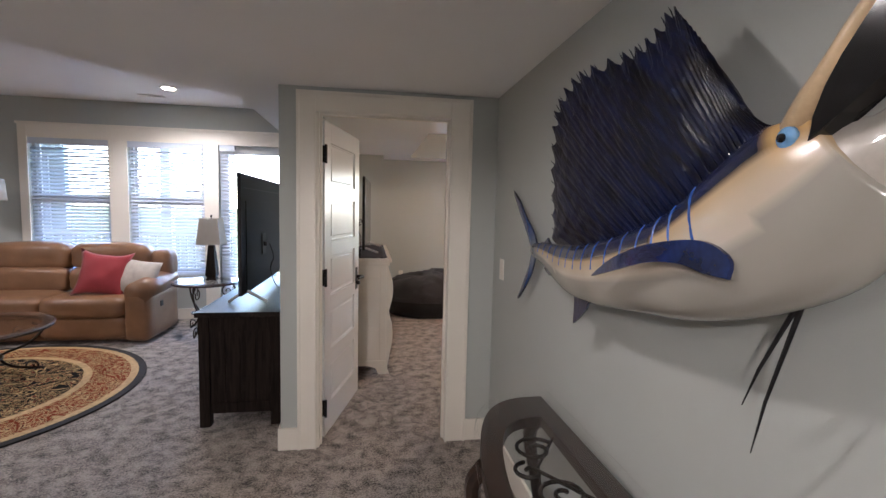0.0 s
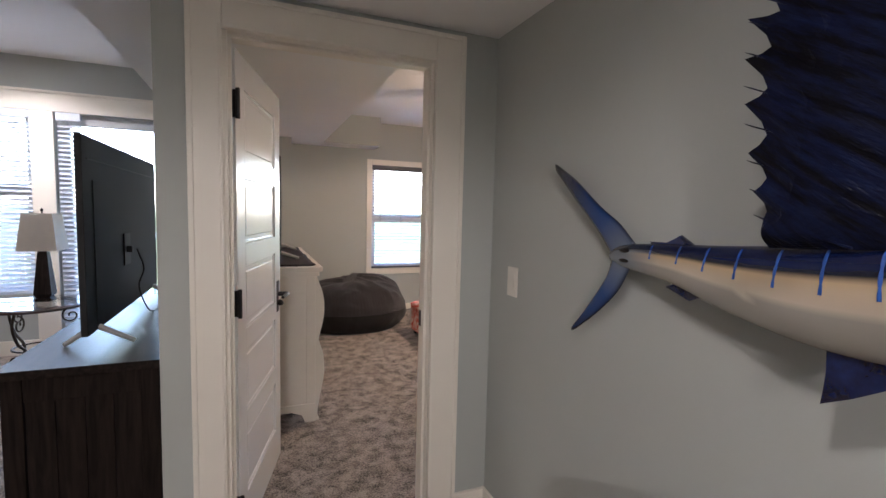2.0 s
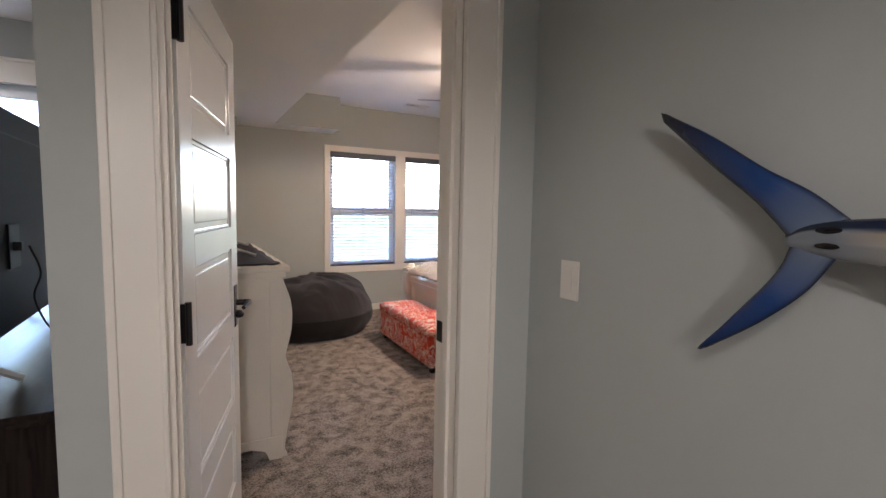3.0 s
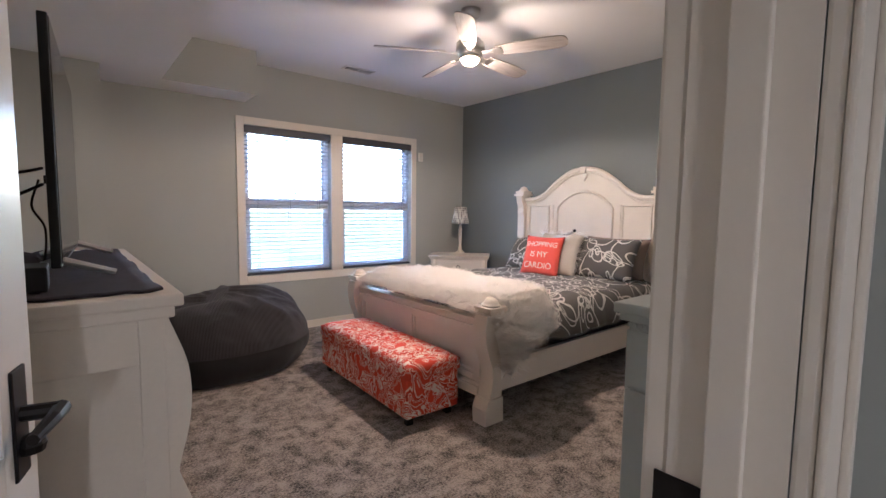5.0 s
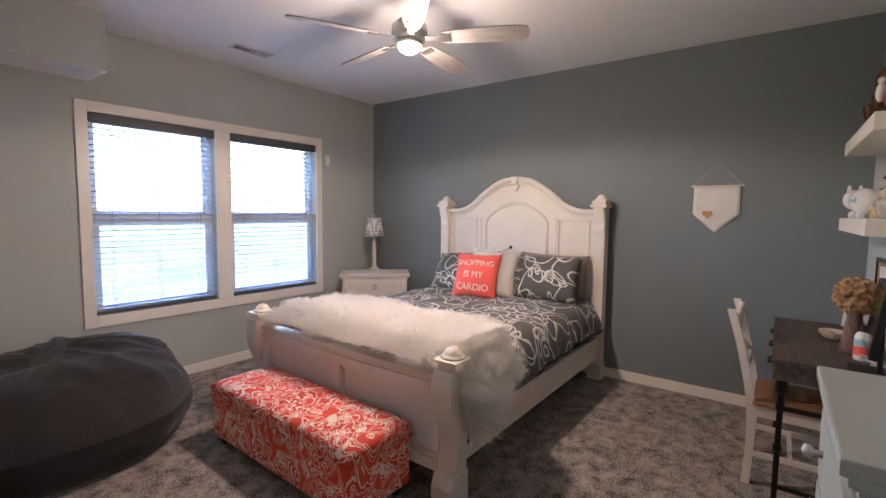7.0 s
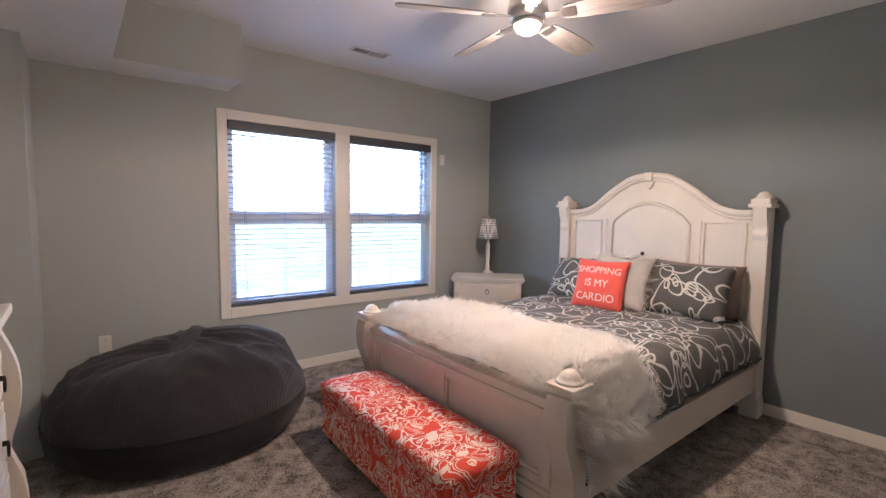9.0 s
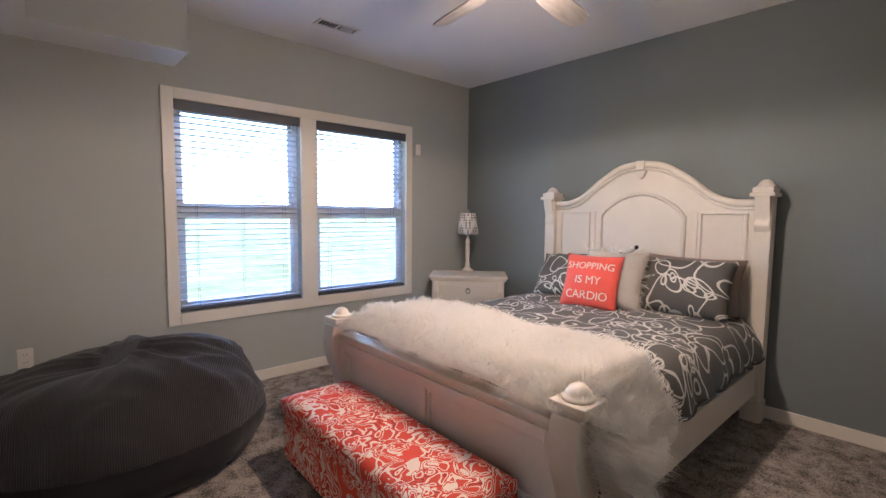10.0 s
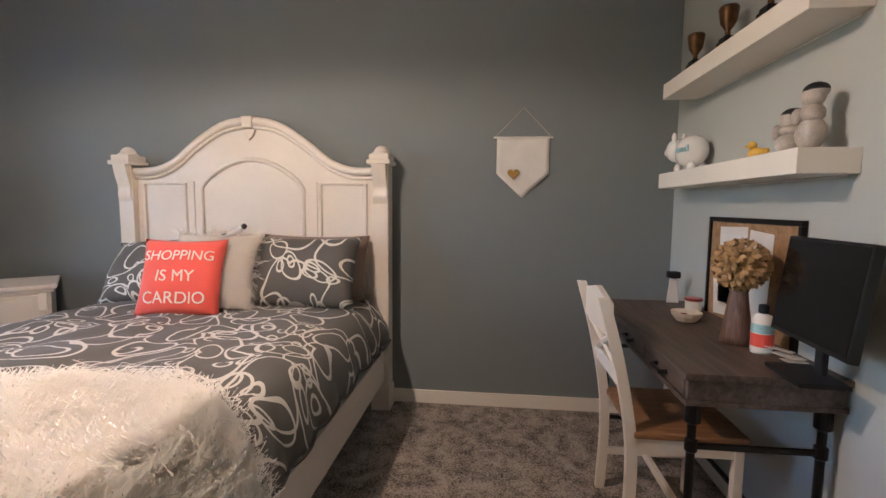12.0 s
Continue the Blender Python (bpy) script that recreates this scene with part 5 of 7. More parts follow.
def vent(x0, x1, y0, y1, z, label):
    t = thing("ceiling_vent", ((x0 + x1) / 2, (y0 + y1) / 2, z), label, "vent")
    w, h = (x1 - x0) / 2, (y1 - y0) / 2
    part("frame", boxes([(-w, w, -h, -h + 0.022, -0.008, 0), (-w, w, h - 0.022, h, -0.008, 0), (-w, -w + 0.022, -h + 0.022, h - 0.022, -0.008, 0), (w - 0.022, w, -h + 0.022, h - 0.022, -0.008, 0), (-0.01, 0.01, -h + 0.022, h - 0.022, -0.008, 0)], 0.002), IVORY, t)
    part("backing", box(-w + 0.02, w - 0.02, -h + 0.02, h - 0.02, -0.0015, 0), BLACK, t)
    for s, a in ((-1, 35), (1, -35)):
        for k in range(5):
            ob = part("slat", box(-0.001, 0.001, -h + 0.022, h - 0.022, -0.008, 0.004), IVORY, t)
            ob.matrix_basis = pose(s * (0.03 + k * 0.022), 0, -0.005, 0, a, 0)
    return t


vent(2.07, 2.40, 6.775, 6.905, CE, "white slotted ceiling register")

sensor = thing("wall_sensor", (3.415, YW, 2.00), "small white sensor on the wall beside the window", "sensor")
part("case", box(-0.03, 0.03, -0.026, 0, -0.055, 0.055, 0.005), IVORY, sensor)
part("lens", box(-0.012, 0.012, -0.0275, -0.026, 0.012, 0.036, 0.001), WHITEPAINT, sensor)


def wall_plate(name, m, slots, label, category):
    """A cover plate, facing -y before it is turned."""
    t = thing(name, (0, 0, 0), label, category)
    t.matrix_basis = m
    part("plate", box(-0.037, 0.037, -0.006, 0, -0.06, 0.06, 0.003), IVORY, t)
    if slots:
        for z in (-0.024, 0.024):
            o = part("socket", box(-0.017, 0.017, -0.0075, -0.006, z - 0.015, z + 0.015, 0.0007), IVORY, t)
            for x in (-0.007, 0.007):
                part("slot", box(x - 0.001, x + 0.001, -0.0082, -0.0075, z - 0.005, z + 0.006), BLACK, o)
    else:
        part("rocker", box(-0.017, 0.017, -0.009, -0.006, -0.034, 0.034, 0.0014), IVORY, t)
    return t


wall_plate("wall_outlet", pose(0.414, YW, 0.475, 0, 0, 0), True, "white wall outlet above the bean bag", "outlet")

# pennant banner
CANVAS = material("white canvas", (0.72, 0.69, 0.64), 0.85, spread=0.05, scale=10, fine=500, bump=0.3)
GOLD = material("gold print", (0.5, 0.3, 0.08), 0.4, metal=0.7, spread=0.15, scale=30, bump=0.1)
ban = thing("pennant_banner", (XB - 0.012, 3.675, 1.67), "white canvas pennant with a gold heart hanging on the wall", "banner")
bm = bmesh.new()
rows_ = []
for i in range(13):
    u = i / 12 * 2 - 1
    low = -0.36 + 0.145 * abs(u)
    rows_.append([bm.verts.new((-0.006 * math.sin(u * 3 + k * 0.6) * k / 8, u * 0.155, low * k / 8)) for k in range(9)])
for i in range(12):
    for k in range(8):
        bm.faces.new((rows_[i][k], rows_[i + 1][k], rows_[i + 1][k + 1], rows_[i][k + 1]))
cl = part("cloth", bm, CANVAS, ban, smooth=True)
sm = cl.modifiers.new("thick", "SOLIDIFY")
sm.thickness = 0.003
part("dowel", tube([(0, -0.175, 0), (0, 0.175, 0)], 0.006, 8), CANVAS, ban)
part("cord", tube([(0.004, -0.165, 0.004), (0.006, 0.0, 0.175), (0.004, 0.165, 0.004)], 0.002, 5), LINEN, ban)
heart = []
for i in range(28):
    a = 2 * math.pi * i / 28
    heart.append((0.055 + 0.0022 * 16 * math.sin(a) ** 3, -0.215 + 0.0022 * (13 * math.cos(a) - 5 * math.cos(2 * a) - 2 * math.cos(3 * a) - math.cos(4 * a))))
part("heart", prism(heart, "x", -0.012, -0.009), GOLD, ban, "gold heart")

# ---- bedroom: desk, chair, what stands on the desk ----
DY0, DY1, DX0, DX1, DZ = 2.80, 3.265, 2.735, 3.87, 0.765
desk = thing("desk", (0, 0, 0), "rustic brown wood desk on black pipe legs", "desk")
part("desktop", box(DX0, DX1, DY0, DY1, DZ - 0.022, DZ, 0.003), DESKWOOD, desk)
part("apron_side", box(DX0 + 0.01, DX0 + 0.03, DY0 + 0.01, DY1 - 0.012, DZ - 0.085, DZ - 0.022, 0.002), DESKWOOD, desk)
part("apron_side", box(DX1 - 0.03, DX1 - 0.01, DY0 + 0.01, DY1 - 0.012, DZ - 0.085, DZ - 0.022, 0.002), DESKWOOD, desk)
part("apron_back", box(DX0 + 0.03, DX1 - 0.03, DY0 + 0.01, DY0 + 0.03, DZ - 0.085, DZ - 0.022, 0.002), DESKWOOD, desk)
part("base_frame", box(DX0 + 0.005, DX1 - 0.005, DY0 + 0.005, DY1 - 0.005, DZ - 0.102, DZ - 0.085, 0.003), DESKWOOD, desk)
for a, b in ((DX0 + 0.035, 3.13), (3.135, 3.495), (3.50, DX1 - 0.035)):
    dr = part("drawer", box(a, b, DY1 - 0.03, DY1 - 0.01, DZ - 0.082, DZ - 0.026, 0.003), DESKWOOD, desk)
    part("cup_pull", tube([((a + b) / 2 - 0.045, DY1 - 0.01, DZ - 0.055), ((a + b) / 2 - 0.04, DY1 + 0.012, DZ - 0.059), ((a + b) / 2 + 0.04, DY1 + 0.012, DZ - 0.059), ((a + b) / 2 + 0.045, DY1 - 0.01, DZ - 0.055)], 0.008, 8), BLACK, dr, "black cup pull")
for xx in (DX0 + 0.045, DX1 - 0.045):
    for yy in (DY0 + 0.045, DY1 - 0.045):
        part("leg", lathe([(0.024, 0), (0.024, 0.012), (0.013, 0.03), (0.013, 0.3), (0.019, 0.305), (0.019, 0.335), (0.013, 0.34), (0.013, 0.5), (0.019, 0.505), (0.019, 0.54), (0.013, 0.545), (0.013, 0.59), (0.024, 0.6), (0.024, DZ - 0.102)], (xx, yy, 0), 14), BLACK, desk)
    for z in (0.12, 0.52):
        part("stretcher", tube([(xx, DY0 + 0.045, z), (xx, DY1 - 0.045, z)], 0.011, 8), BLACK, desk)
part("stretcher", tube([(DX0 + 0.045, DY0 + 0.045, 0.12), (DX1 - 0.045, DY0 + 0.045, 0.12)], 0.011, 8), BLACK, desk)

chair = thing("desk_chair", (3.17, 3.17, 0), "white painted cross-back chair with a brown wood seat", "chair")
for s in (-1, 1):
    side = smooth_line([(0.175, 0.0), (0.165, 0.25), (0.175, 0.46), (0.225, 0.72), (0.285, 0.94)], 6)
    outl = [(v[0] + 0.02, v[1]) for v in side] + [(v[0] - 0.018, v[1]) for v in reversed(side)]
    part("back_post", prism(outl, "x", s * 0.195 - 0.014, s * 0.195 + 0.014, None, 0.004), CREAM, chair)
    part("front_leg", box(s * 0.195 - 0.016, s * 0.195 + 0.016, -0.21, -0.178, 0, 0.44, 0.004), CREAM, chair)
    part("side_stretcher", box(s * 0.195 - 0.009, s * 0.195 + 0.009, -0.178, 0.15, 0.16, 0.19, 0.003), CREAM, chair)
    part("seat_rail", box(s * 0.195 - 0.01, s * 0.195 + 0.01, -0.178, 0.155, 0.38, 0.44, 0.003), CREAM, chair)
part("seat_rail", box(-0.18, 0.18, -0.205, -0.185, 0.38, 0.44, 0.003), CREAM, chair)
part("seat", box(-0.215, 0.215, -0.225, 0.165, 0.44, 0.465, 0.008), SEATWOOD, chair, "honey brown wood seat")
part("stretcher", box(-0.19, 0.19, -0.02, 0.0, 0.16, 0.19, 0.003), CREAM, chair)
part("top_rail", prism([(-0.185, 0.80), (-0.185, 0.92), (0, 0.955), (0.185, 0.92), (0.185, 0.80)], "y", 0.245, 0.268, None, 0.004), CREAM, chair)
part("mid_rail", box(-0.185, 0.185, 0.19, 0.21, 0.60, 0.655, 0.004), CREAM, chair)
for s in (-1, 1):
    part("cross_slat", tube([(s * 0.18, 0.205, 0.655), (0, 0.23, 0.73), (-s * 0.18, 0.25, 0.80)], 0.014, 6), CREAM, chair)

# monitor
mon = thing("monitor", (2.99, 2.925, DZ), "black desktop monitor on the desk, switched off", "monitor", turn=-22)
part("stand", boxes([(-0.11, 0.11, -0.07, 0.08, 0, 0.014), (-0.022, 0.022, -0.05, -0.03, 0.014, 0.2)], 0.004), PLASTIC, mon)
part("panel", box(-0.215, 0.215, -0.028, 0.005, 0.10, 0.415, 0.006), PLASTIC, mon)
part("screen", box(-0.205, 0.205, 0.005, 0.0065, 0.115, 0.405), SCREEN, mon)
mon.matrix_basis = pose(2.745, 2.925, DZ + 0.001, 0, 0, -4) @ Matrix.Diagonal((0.86, 0.86, 0.98, 1))
for ob in mon.children:
    if ob.name.split(".")[0] in ("panel", "screen"):
        ob.matrix_basis = pose(0, -0.02, 0.2, 8, 0, 0) @ pose(0, 0.02, -0.2)

flower = thing("flower_topiary", (3.10, 2.945, DZ), "dried brown wood-chip flower ball in a tapered vase", "flowers")
VASE = wood("brown ribbed vase", (0.10, 0.06, 0.045), (0.22, 0.14, 0.11), 0.5, (40, 40, 1), 2.0)
part("vase", lathe([(0.055, 0), (0.052, 0.03), (0.036, 0.14), (0.03, 0.19), (0.033, 0.2)], (0, 0, 0), 20), VASE, flower, smooth=True)
PETAL = material("dry golden-brown petals", (0.46, 0.29, 0.13), 0.75, spread=0.3, scale=25, bump=0.3)
bm = bmesh.new()
bmesh.ops.create_icosphere(bm, subdivisions=2, radius=0.07, matrix=Matrix.Translation((0, 0, 0.29)))
rnd = random.Random(12)
for i in range(70):
    zz = 1 - 2 * (i + 0.5) / 70
    aa = i * 2.39996
    rr = math.sqrt(1 - zz * zz)
    nrm_ = Vector((rr * math.cos(aa), rr * math.sin(aa), zz))
    q = nrm_.to_track_quat("Z", "Y").to_matrix().to_4x4()
    for k in range(5):
        a = k * 1.2566 + rnd.random()
        m = Matrix.Translation(Vector((0, 0, 0.29)) + nrm_ * 0.078) @ q @ Matrix.Rotation(a, 4, "Z")
        pv = [m @ Vector(v) for v in ((0, 0, 0), (0.016, 0.011, 0.01), (0.027, 0, 0.019), (0.016, -0.011, 0.01))]
        v4 = [bm.verts.new(v) for v in pv]
        bm.faces.new(v4)
part("petals", bm, PETAL, flower, "ball of dried petals")

lotion = thing("lotion_bottle", (2.985, 2.92, DZ), "white pump lotion bottle with a colourful label", "bottle")
part("body", lathe([(0.032, 0), (0.034, 0.01), (0.034, 0.11), (0.026, 0.13), (0.012, 0.138)], (0, 0, 0), 20), IVORY, lotion, smooth=True)
part("label", lathe([(0.0345, 0.025), (0.0348, 0.03), (0.0348, 0.065), (0.0345, 0.07)], (0, 0, 0), 20), CORAL, lotion, "coral red label band")
BLUEL = material("turquoise label", (0.30, 0.50, 0.54), 0.5, spread=0.15, scale=30, bump=0.02)
part("label", lathe([(0.0345, 0.072), (0.0348, 0.075), (0.0348, 0.1), (0.0345, 0.103)], (0, 0, 0), 20), BLUEL, lotion, "turquoise label band")
part("cap", lathe([(0.014, 0.138), (0.016, 0.142), (0.016, 0.165), (0.004, 0.17)], (0, 0, 0), 16), PLASTIC, lotion, "dark cap")
bowl = thing("trinket_bowl", (3.40, 3.0, DZ), "cream shell-shaped trinket bowl on the desk", "bowl")
part("dish", lathe([(0.02, 0), (0.04, 0.005), (0.06, 0.03), (0.064, 0.045), (0.058, 0.044), (0.035, 0.012), (0.004, 0.008)], (0, 0, 0), 12), CREAM, bowl)
part("trinket", lathe([(0.004, 0.012), (0.02, 0.016), (0.02, 0.03), (0.004, 0.036)], (0.012, 0.005, 0), 10), REDCLOTH, bowl, "small red trinket")
candle = thing("candle_cup", (3.62, 2.88, DZ), "white candle cup with a dark red rim", "candle")
part("cup", lathe([(0.03, 0), (0.036, 0.01), (0.036, 0.06), (0.03, 0.06), (0.003, 0.05)], (0, 0, 0), 18), IVORY, candle)
part("rim", lathe([(0.0365, 0.052), (0.041, 0.055), (0.041, 0.065), (0.03, 0.067)], (0, 0, 0), 18), REDCLOTH, candle, "dark red rim")
PINK = material("pink rubber", (0.65, 0.2, 0.25), 0.5, spread=0.1, bump=0.1)
bm = bmesh.new()
bmesh.ops.create_uvsphere(bm, u_segments=16, v_segments=10, radius=0.027, matrix=Matrix.Translation((3.235, 2.90, DZ + 0.026)))
solid("pink_sponge", bm, PINK, "round pink make-up sponge on the desk", "sponge", smooth=True)
frame_ = thing("desk_stand", (3.90, 2.90, DZ), "slim white stand with a black knob top on the desk", "stand")
part("post", prism([(-0.03, 0), (0.03, 0), (0.018, 0.13), (-0.01, 0.13)], "x", -0.006, 0.006, None, 0.002), IVORY, frame_)
part("knob", box(-0.025, 0.025, -0.028, 0.03, 0.13, 0.165, 0.008), PLASTIC, frame_, "black knob")
frame_.matrix_basis = pose(3.82, 2.90, DZ, 0, 0, 0)
tissue = thing("paper_pile", (2.90, 2.87, DZ), "crumpled white papers beside the monitor", "papers")
for k in range(3):
    ob = part("sheet", prism([(-0.07, -0.05), (0.07, -0.055), (0.06, 0.05), (-0.065, 0.045)], "z", 0, 0.002), CANVAS, tissue)
    ob.matrix_basis = pose(-0.02 + 0.03 * k, 0.01 * k, 0.002 + 0.012 * k, 4 * k, -3 * k, 25 * k) @ Matrix.Diagonal((0.6, 0.6, 1, 1))

# cork board behind the desk
CORK = material("cork", (0.33, 0.2, 0.1), 0.9, spread=0.25, scale=40, fine=200, bump=0.4)
board = thing("pin_board", (3.32, YS, 0.98), "black-framed pin board with pinned papers behind the desk", "pin board")
part("cork", box(-0.31, 0.31, 0.002, 0.012, -0.22, 0.22), CORK, board)
part("frame", boxes([(-0.33, 0.33, 0, 0.02, 0.22, 0.24), (-0.33, 0.33, 0, 0.02, -0.24, -0.22), (-0.33, -0.31, 0, 0.02, -0.22, 0.22), (0.31, 0.33, 0, 0.02, -0.22, 0.22)], 0.002), BLACK, board)
for a, b, w, h, r in ((0.14, 0.03, 0.14, 0.17, 2), (-0.06, 0.0, 0.1, 0.19, -4), (0.2, -0.12, 0.1, 0.08, 6)):
    ob = part("paper", box(-w, w * 0.6, 0.0125, 0.0135, -h, h), CANVAS, board, "pinned white paper")
    ob.matrix_basis = pose(a, 0, b, 0, r, 0)


# ---- bedroom: floating shelves ----
def shelf(x0, x1, z0, z1, label):
    t = thing("wall_shelf", (0, 0, 0), label, "shelf", "floating shelves")
    part("box", box(x0, x1, YS, 2.972, z0, z1, 0.003), TRIM, t)
    part("wall_cleat", box(x0 + 0.05, x1 - 0.05, YS, 2.80, z0 - 0.006, z0 - 0.001), TRIM, t)


shelf(2.79, 3.905, 1.823, 1.90, "thick white floating shelf carrying trophies")
shelf(2.79, 3.905, 1.362, 1.438, "thick white floating shelf carrying small figures")


def blob(rows, seg=16):
    """A body from balls: (x, y, z, rx, ry, rz)."""
    bm = bmesh.new()
    for x, y, z, a, b, c in rows:
        bmesh.ops.create_uvsphere(bm, u_segments=seg, v_segments=seg // 2, radius=1, matrix=Matrix.LocRotScale((x, y, z), None, (a, b, c)))
    return bm


CERAMIC = material("white glazed ceramic", (0.78, 0.77, 0.74), 0.2, spread=0.03, scale=8, bump=0.02, coat=0.4)
pig = solid("piggy_bank", blob([(0, 0, 0.075, 0.085, 0.06, 0.062), (0.075, 0.02, 0.085, 0.045, 0.045, 0.046), (0.115, 0.03, 0.08, 0.015, 0.02, 0.018), (-0.04, 0.03, 0.012, 0.018, 0.018, 0.02), (-0.04, -0.03, 0.012, 0.018, 0.018, 0.02),
                                (0.045, 0.03, 0.012, 0.018, 0.018, 0.02), (0.045, -0.03, 0.012, 0.018, 0.018, 0.02), (0.06, 0.045, 0.13, 0.012, 0.01, 0.022), (0.06, -0.005, 0.13, 0.012, 0.01, 0.022)]), CERAMIC,
            "white ceramic piggy bank on the shelf", "piggy bank", smooth=True)
part("painted_name", boxes([(-0.055, -0.045, 0.056, 0.0595, 0.07, 0.094), (-0.040, -0.028, 0.058, 0.0615, 0.07, 0.086), (-0.023, -0.011, 0.0585, 0.0625, 0.07, 0.086), (-0.006, 0.006, 0.059, 0.0628, 0.07, 0.086), (0.011, 0.023, 0.0585, 0.0622, 0.07, 0.086)]), BLUEL, pig, "pale blue painted strokes")
pig.matrix_basis = pose(3.74, 2.88, 1.44, 0, 0, 15) @ Matrix.Diagonal((1.12, 1.1, 1.3, 1))
duck = solid("rubber_duck", blob([(0, 0, 0.022, 0.032, 0.022, 0.022), (0.018, 0, 0.052, 0.016, 0.015, 0.016), (0.036, 0, 0.05, 0.01, 0.008, 0.004), (-0.028, 0, 0.03, 0.012, 0.01, 0.01)]), material("yellow rubber", (0.7, 0.42, 0.04), 0.4, spread=0.05), "small yellow toy duck on the shelf", "toy", smooth=True)
duck.matrix_basis = pose(3.15, 2.89, 1.438, 0, 0, 40)
for xx, hh in ((2.97, 0.13), (2.87, 0.19)):
    d = solid("figurine", blob([(0, 0, hh * 0.26, 0.045, 0.04, hh * 0.26), (0, 0, hh * 0.58, 0.036, 0.033, hh * 0.16), (0.02, 0.028, hh * 0.55, 0.018, 0.018, 0.025), (0, 0, hh * 0.85, 0.034, 0.032, 0.036), (0, -0.006, hh * 0.93, 0.037, 0.034, 0.026)]),
              material("painted porcelain", (0.45, 0.40, 0.35), 0.3, spread=0.25, scale=22, bump=0.05), "small glazed porcelain figurine with dark cap", "figurine", smooth=True)
    d.data.materials.append(PLASTIC)
    d.data.polygons.foreach_set("material_index", [1 if p.center.z > hh * 0.93 else 0 for p in d.data.polygons])
    d.matrix_basis = pose(xx, 2.89, 1.438)
BRONZE = material("aged bronze", (0.16, 0.085, 0.04), 0.35, metal=0.9, spread=0.4, scale=20, bump=0.2)
for xx in (3.76, 3.45, 3.15):
    tr = thing("trophy", (xx, 2.88, 1.90), "bronze and black trophy on the upper shelf", "trophy")
    part("base", boxes([(-0.035, 0.035, -0.03, 0.03, 0, 0.06), (-0.028, 0.028, -0.024, 0.024, 0.06, 0.075)], 0.003), PLASTIC, tr)
    part("plaque", box(-0.02, 0.02, 0.03, 0.032, 0.015, 0.045), GOLD, tr, "small gold plaque")
    part("cup", lathe([(0.012, 0.075), (0.01, 0.1), (0.03, 0.13), (0.04, 0.19), (0.035, 0.2), (0.01, 0.15)], (0, 0, 0), 16), BRONZE, tr, smooth=True)
helm = thing("trophy_ball", (2.90, 2.90, 1.90), "bronze ball trophy on a dark ornate stand", "trophy")
part("stand", lathe([(0.06, 0), (0.055, 0.02), (0.02, 0.035), (0.018, 0.06), (0.045, 0.08)], (0, 0, 0), 14), PLASTIC, helm)
part("ball", blob([(0, 0, 0.15, 0.078, 0.07, 0.075)], 20), BRONZE, helm, smooth=True)
part("ornament", blob([(-0.05, 0.05, 0.09, 0.02, 0.02, 0.045), (-0.05, 0.05, 0.14, 0.016, 0.016, 0.016)], 12), CERAMIC, helm, "small white figure", smooth=True)
part("ornament", blob([(-0.085, 0.03, 0.06, 0.03, 0.015, 0.04)], 12), REDCLOTH, helm, "red ornament", smooth=True)

for ob in list(scene.objects):
    if ob not in before and ob.parent is None:
        ob.matrix_basis = ROOM @ ob.matrix_basis

# ---- hall: mounted sailfish ----
wall_plate("light_switch", pose(XH, 2.373, 1.112, 0, 0, -90), False, "ivory rocker light switch on the hall wall", "light switch")
vent(-2.62, -2.36, 5.50, 5.60, CF, "white slotted ceiling register in the family room")
PAINT = painted_attribute("glossy painted fish skin", 0.25, 0.4)
BLUEFIN = material("deep blue lacquered fin", (0.008, 0.018, 0.08), 0.16, spread=0.6, scale=14, fine=90, bump=0.5, coat=0.6)
fish = thing("mounted_sailfish", (0, 0, 0), "mounted blue and white sailfish with a raised sail on the wall", "mounted fish")
FC = 0.605
spine = smooth_line([(1.775, 1.253, 0.010, 0.004), (1.72, 1.258, 0.030, 0.014), (1.55, 1.252, 0.045, 0.022), (1.40, 1.235, 0.066, 0.03), (1.24, 1.226, 0.084, 0.04), (1.08, 1.233, 0.090, 0.05), (0.93, 1.250, 0.094, 0.056), (0.78, 1.275, 0.104, 0.062), (0.65, 1.303, 0.118, 0.068), (0.52, 1.358, 0.137, 0.072), (0.42, 1.41, 0.14, 0.072),
                     (0.372, 1.442, 0.122, 0.066), (0.335, 1.476, 0.098, 0.055)], 6)


def fc(y):
    """How far out the fish's middle stands; the tail bends to the wall."""
    return FC + 0.065 * max(0.0, min(1.0, (y - 1.0) / 0.75))


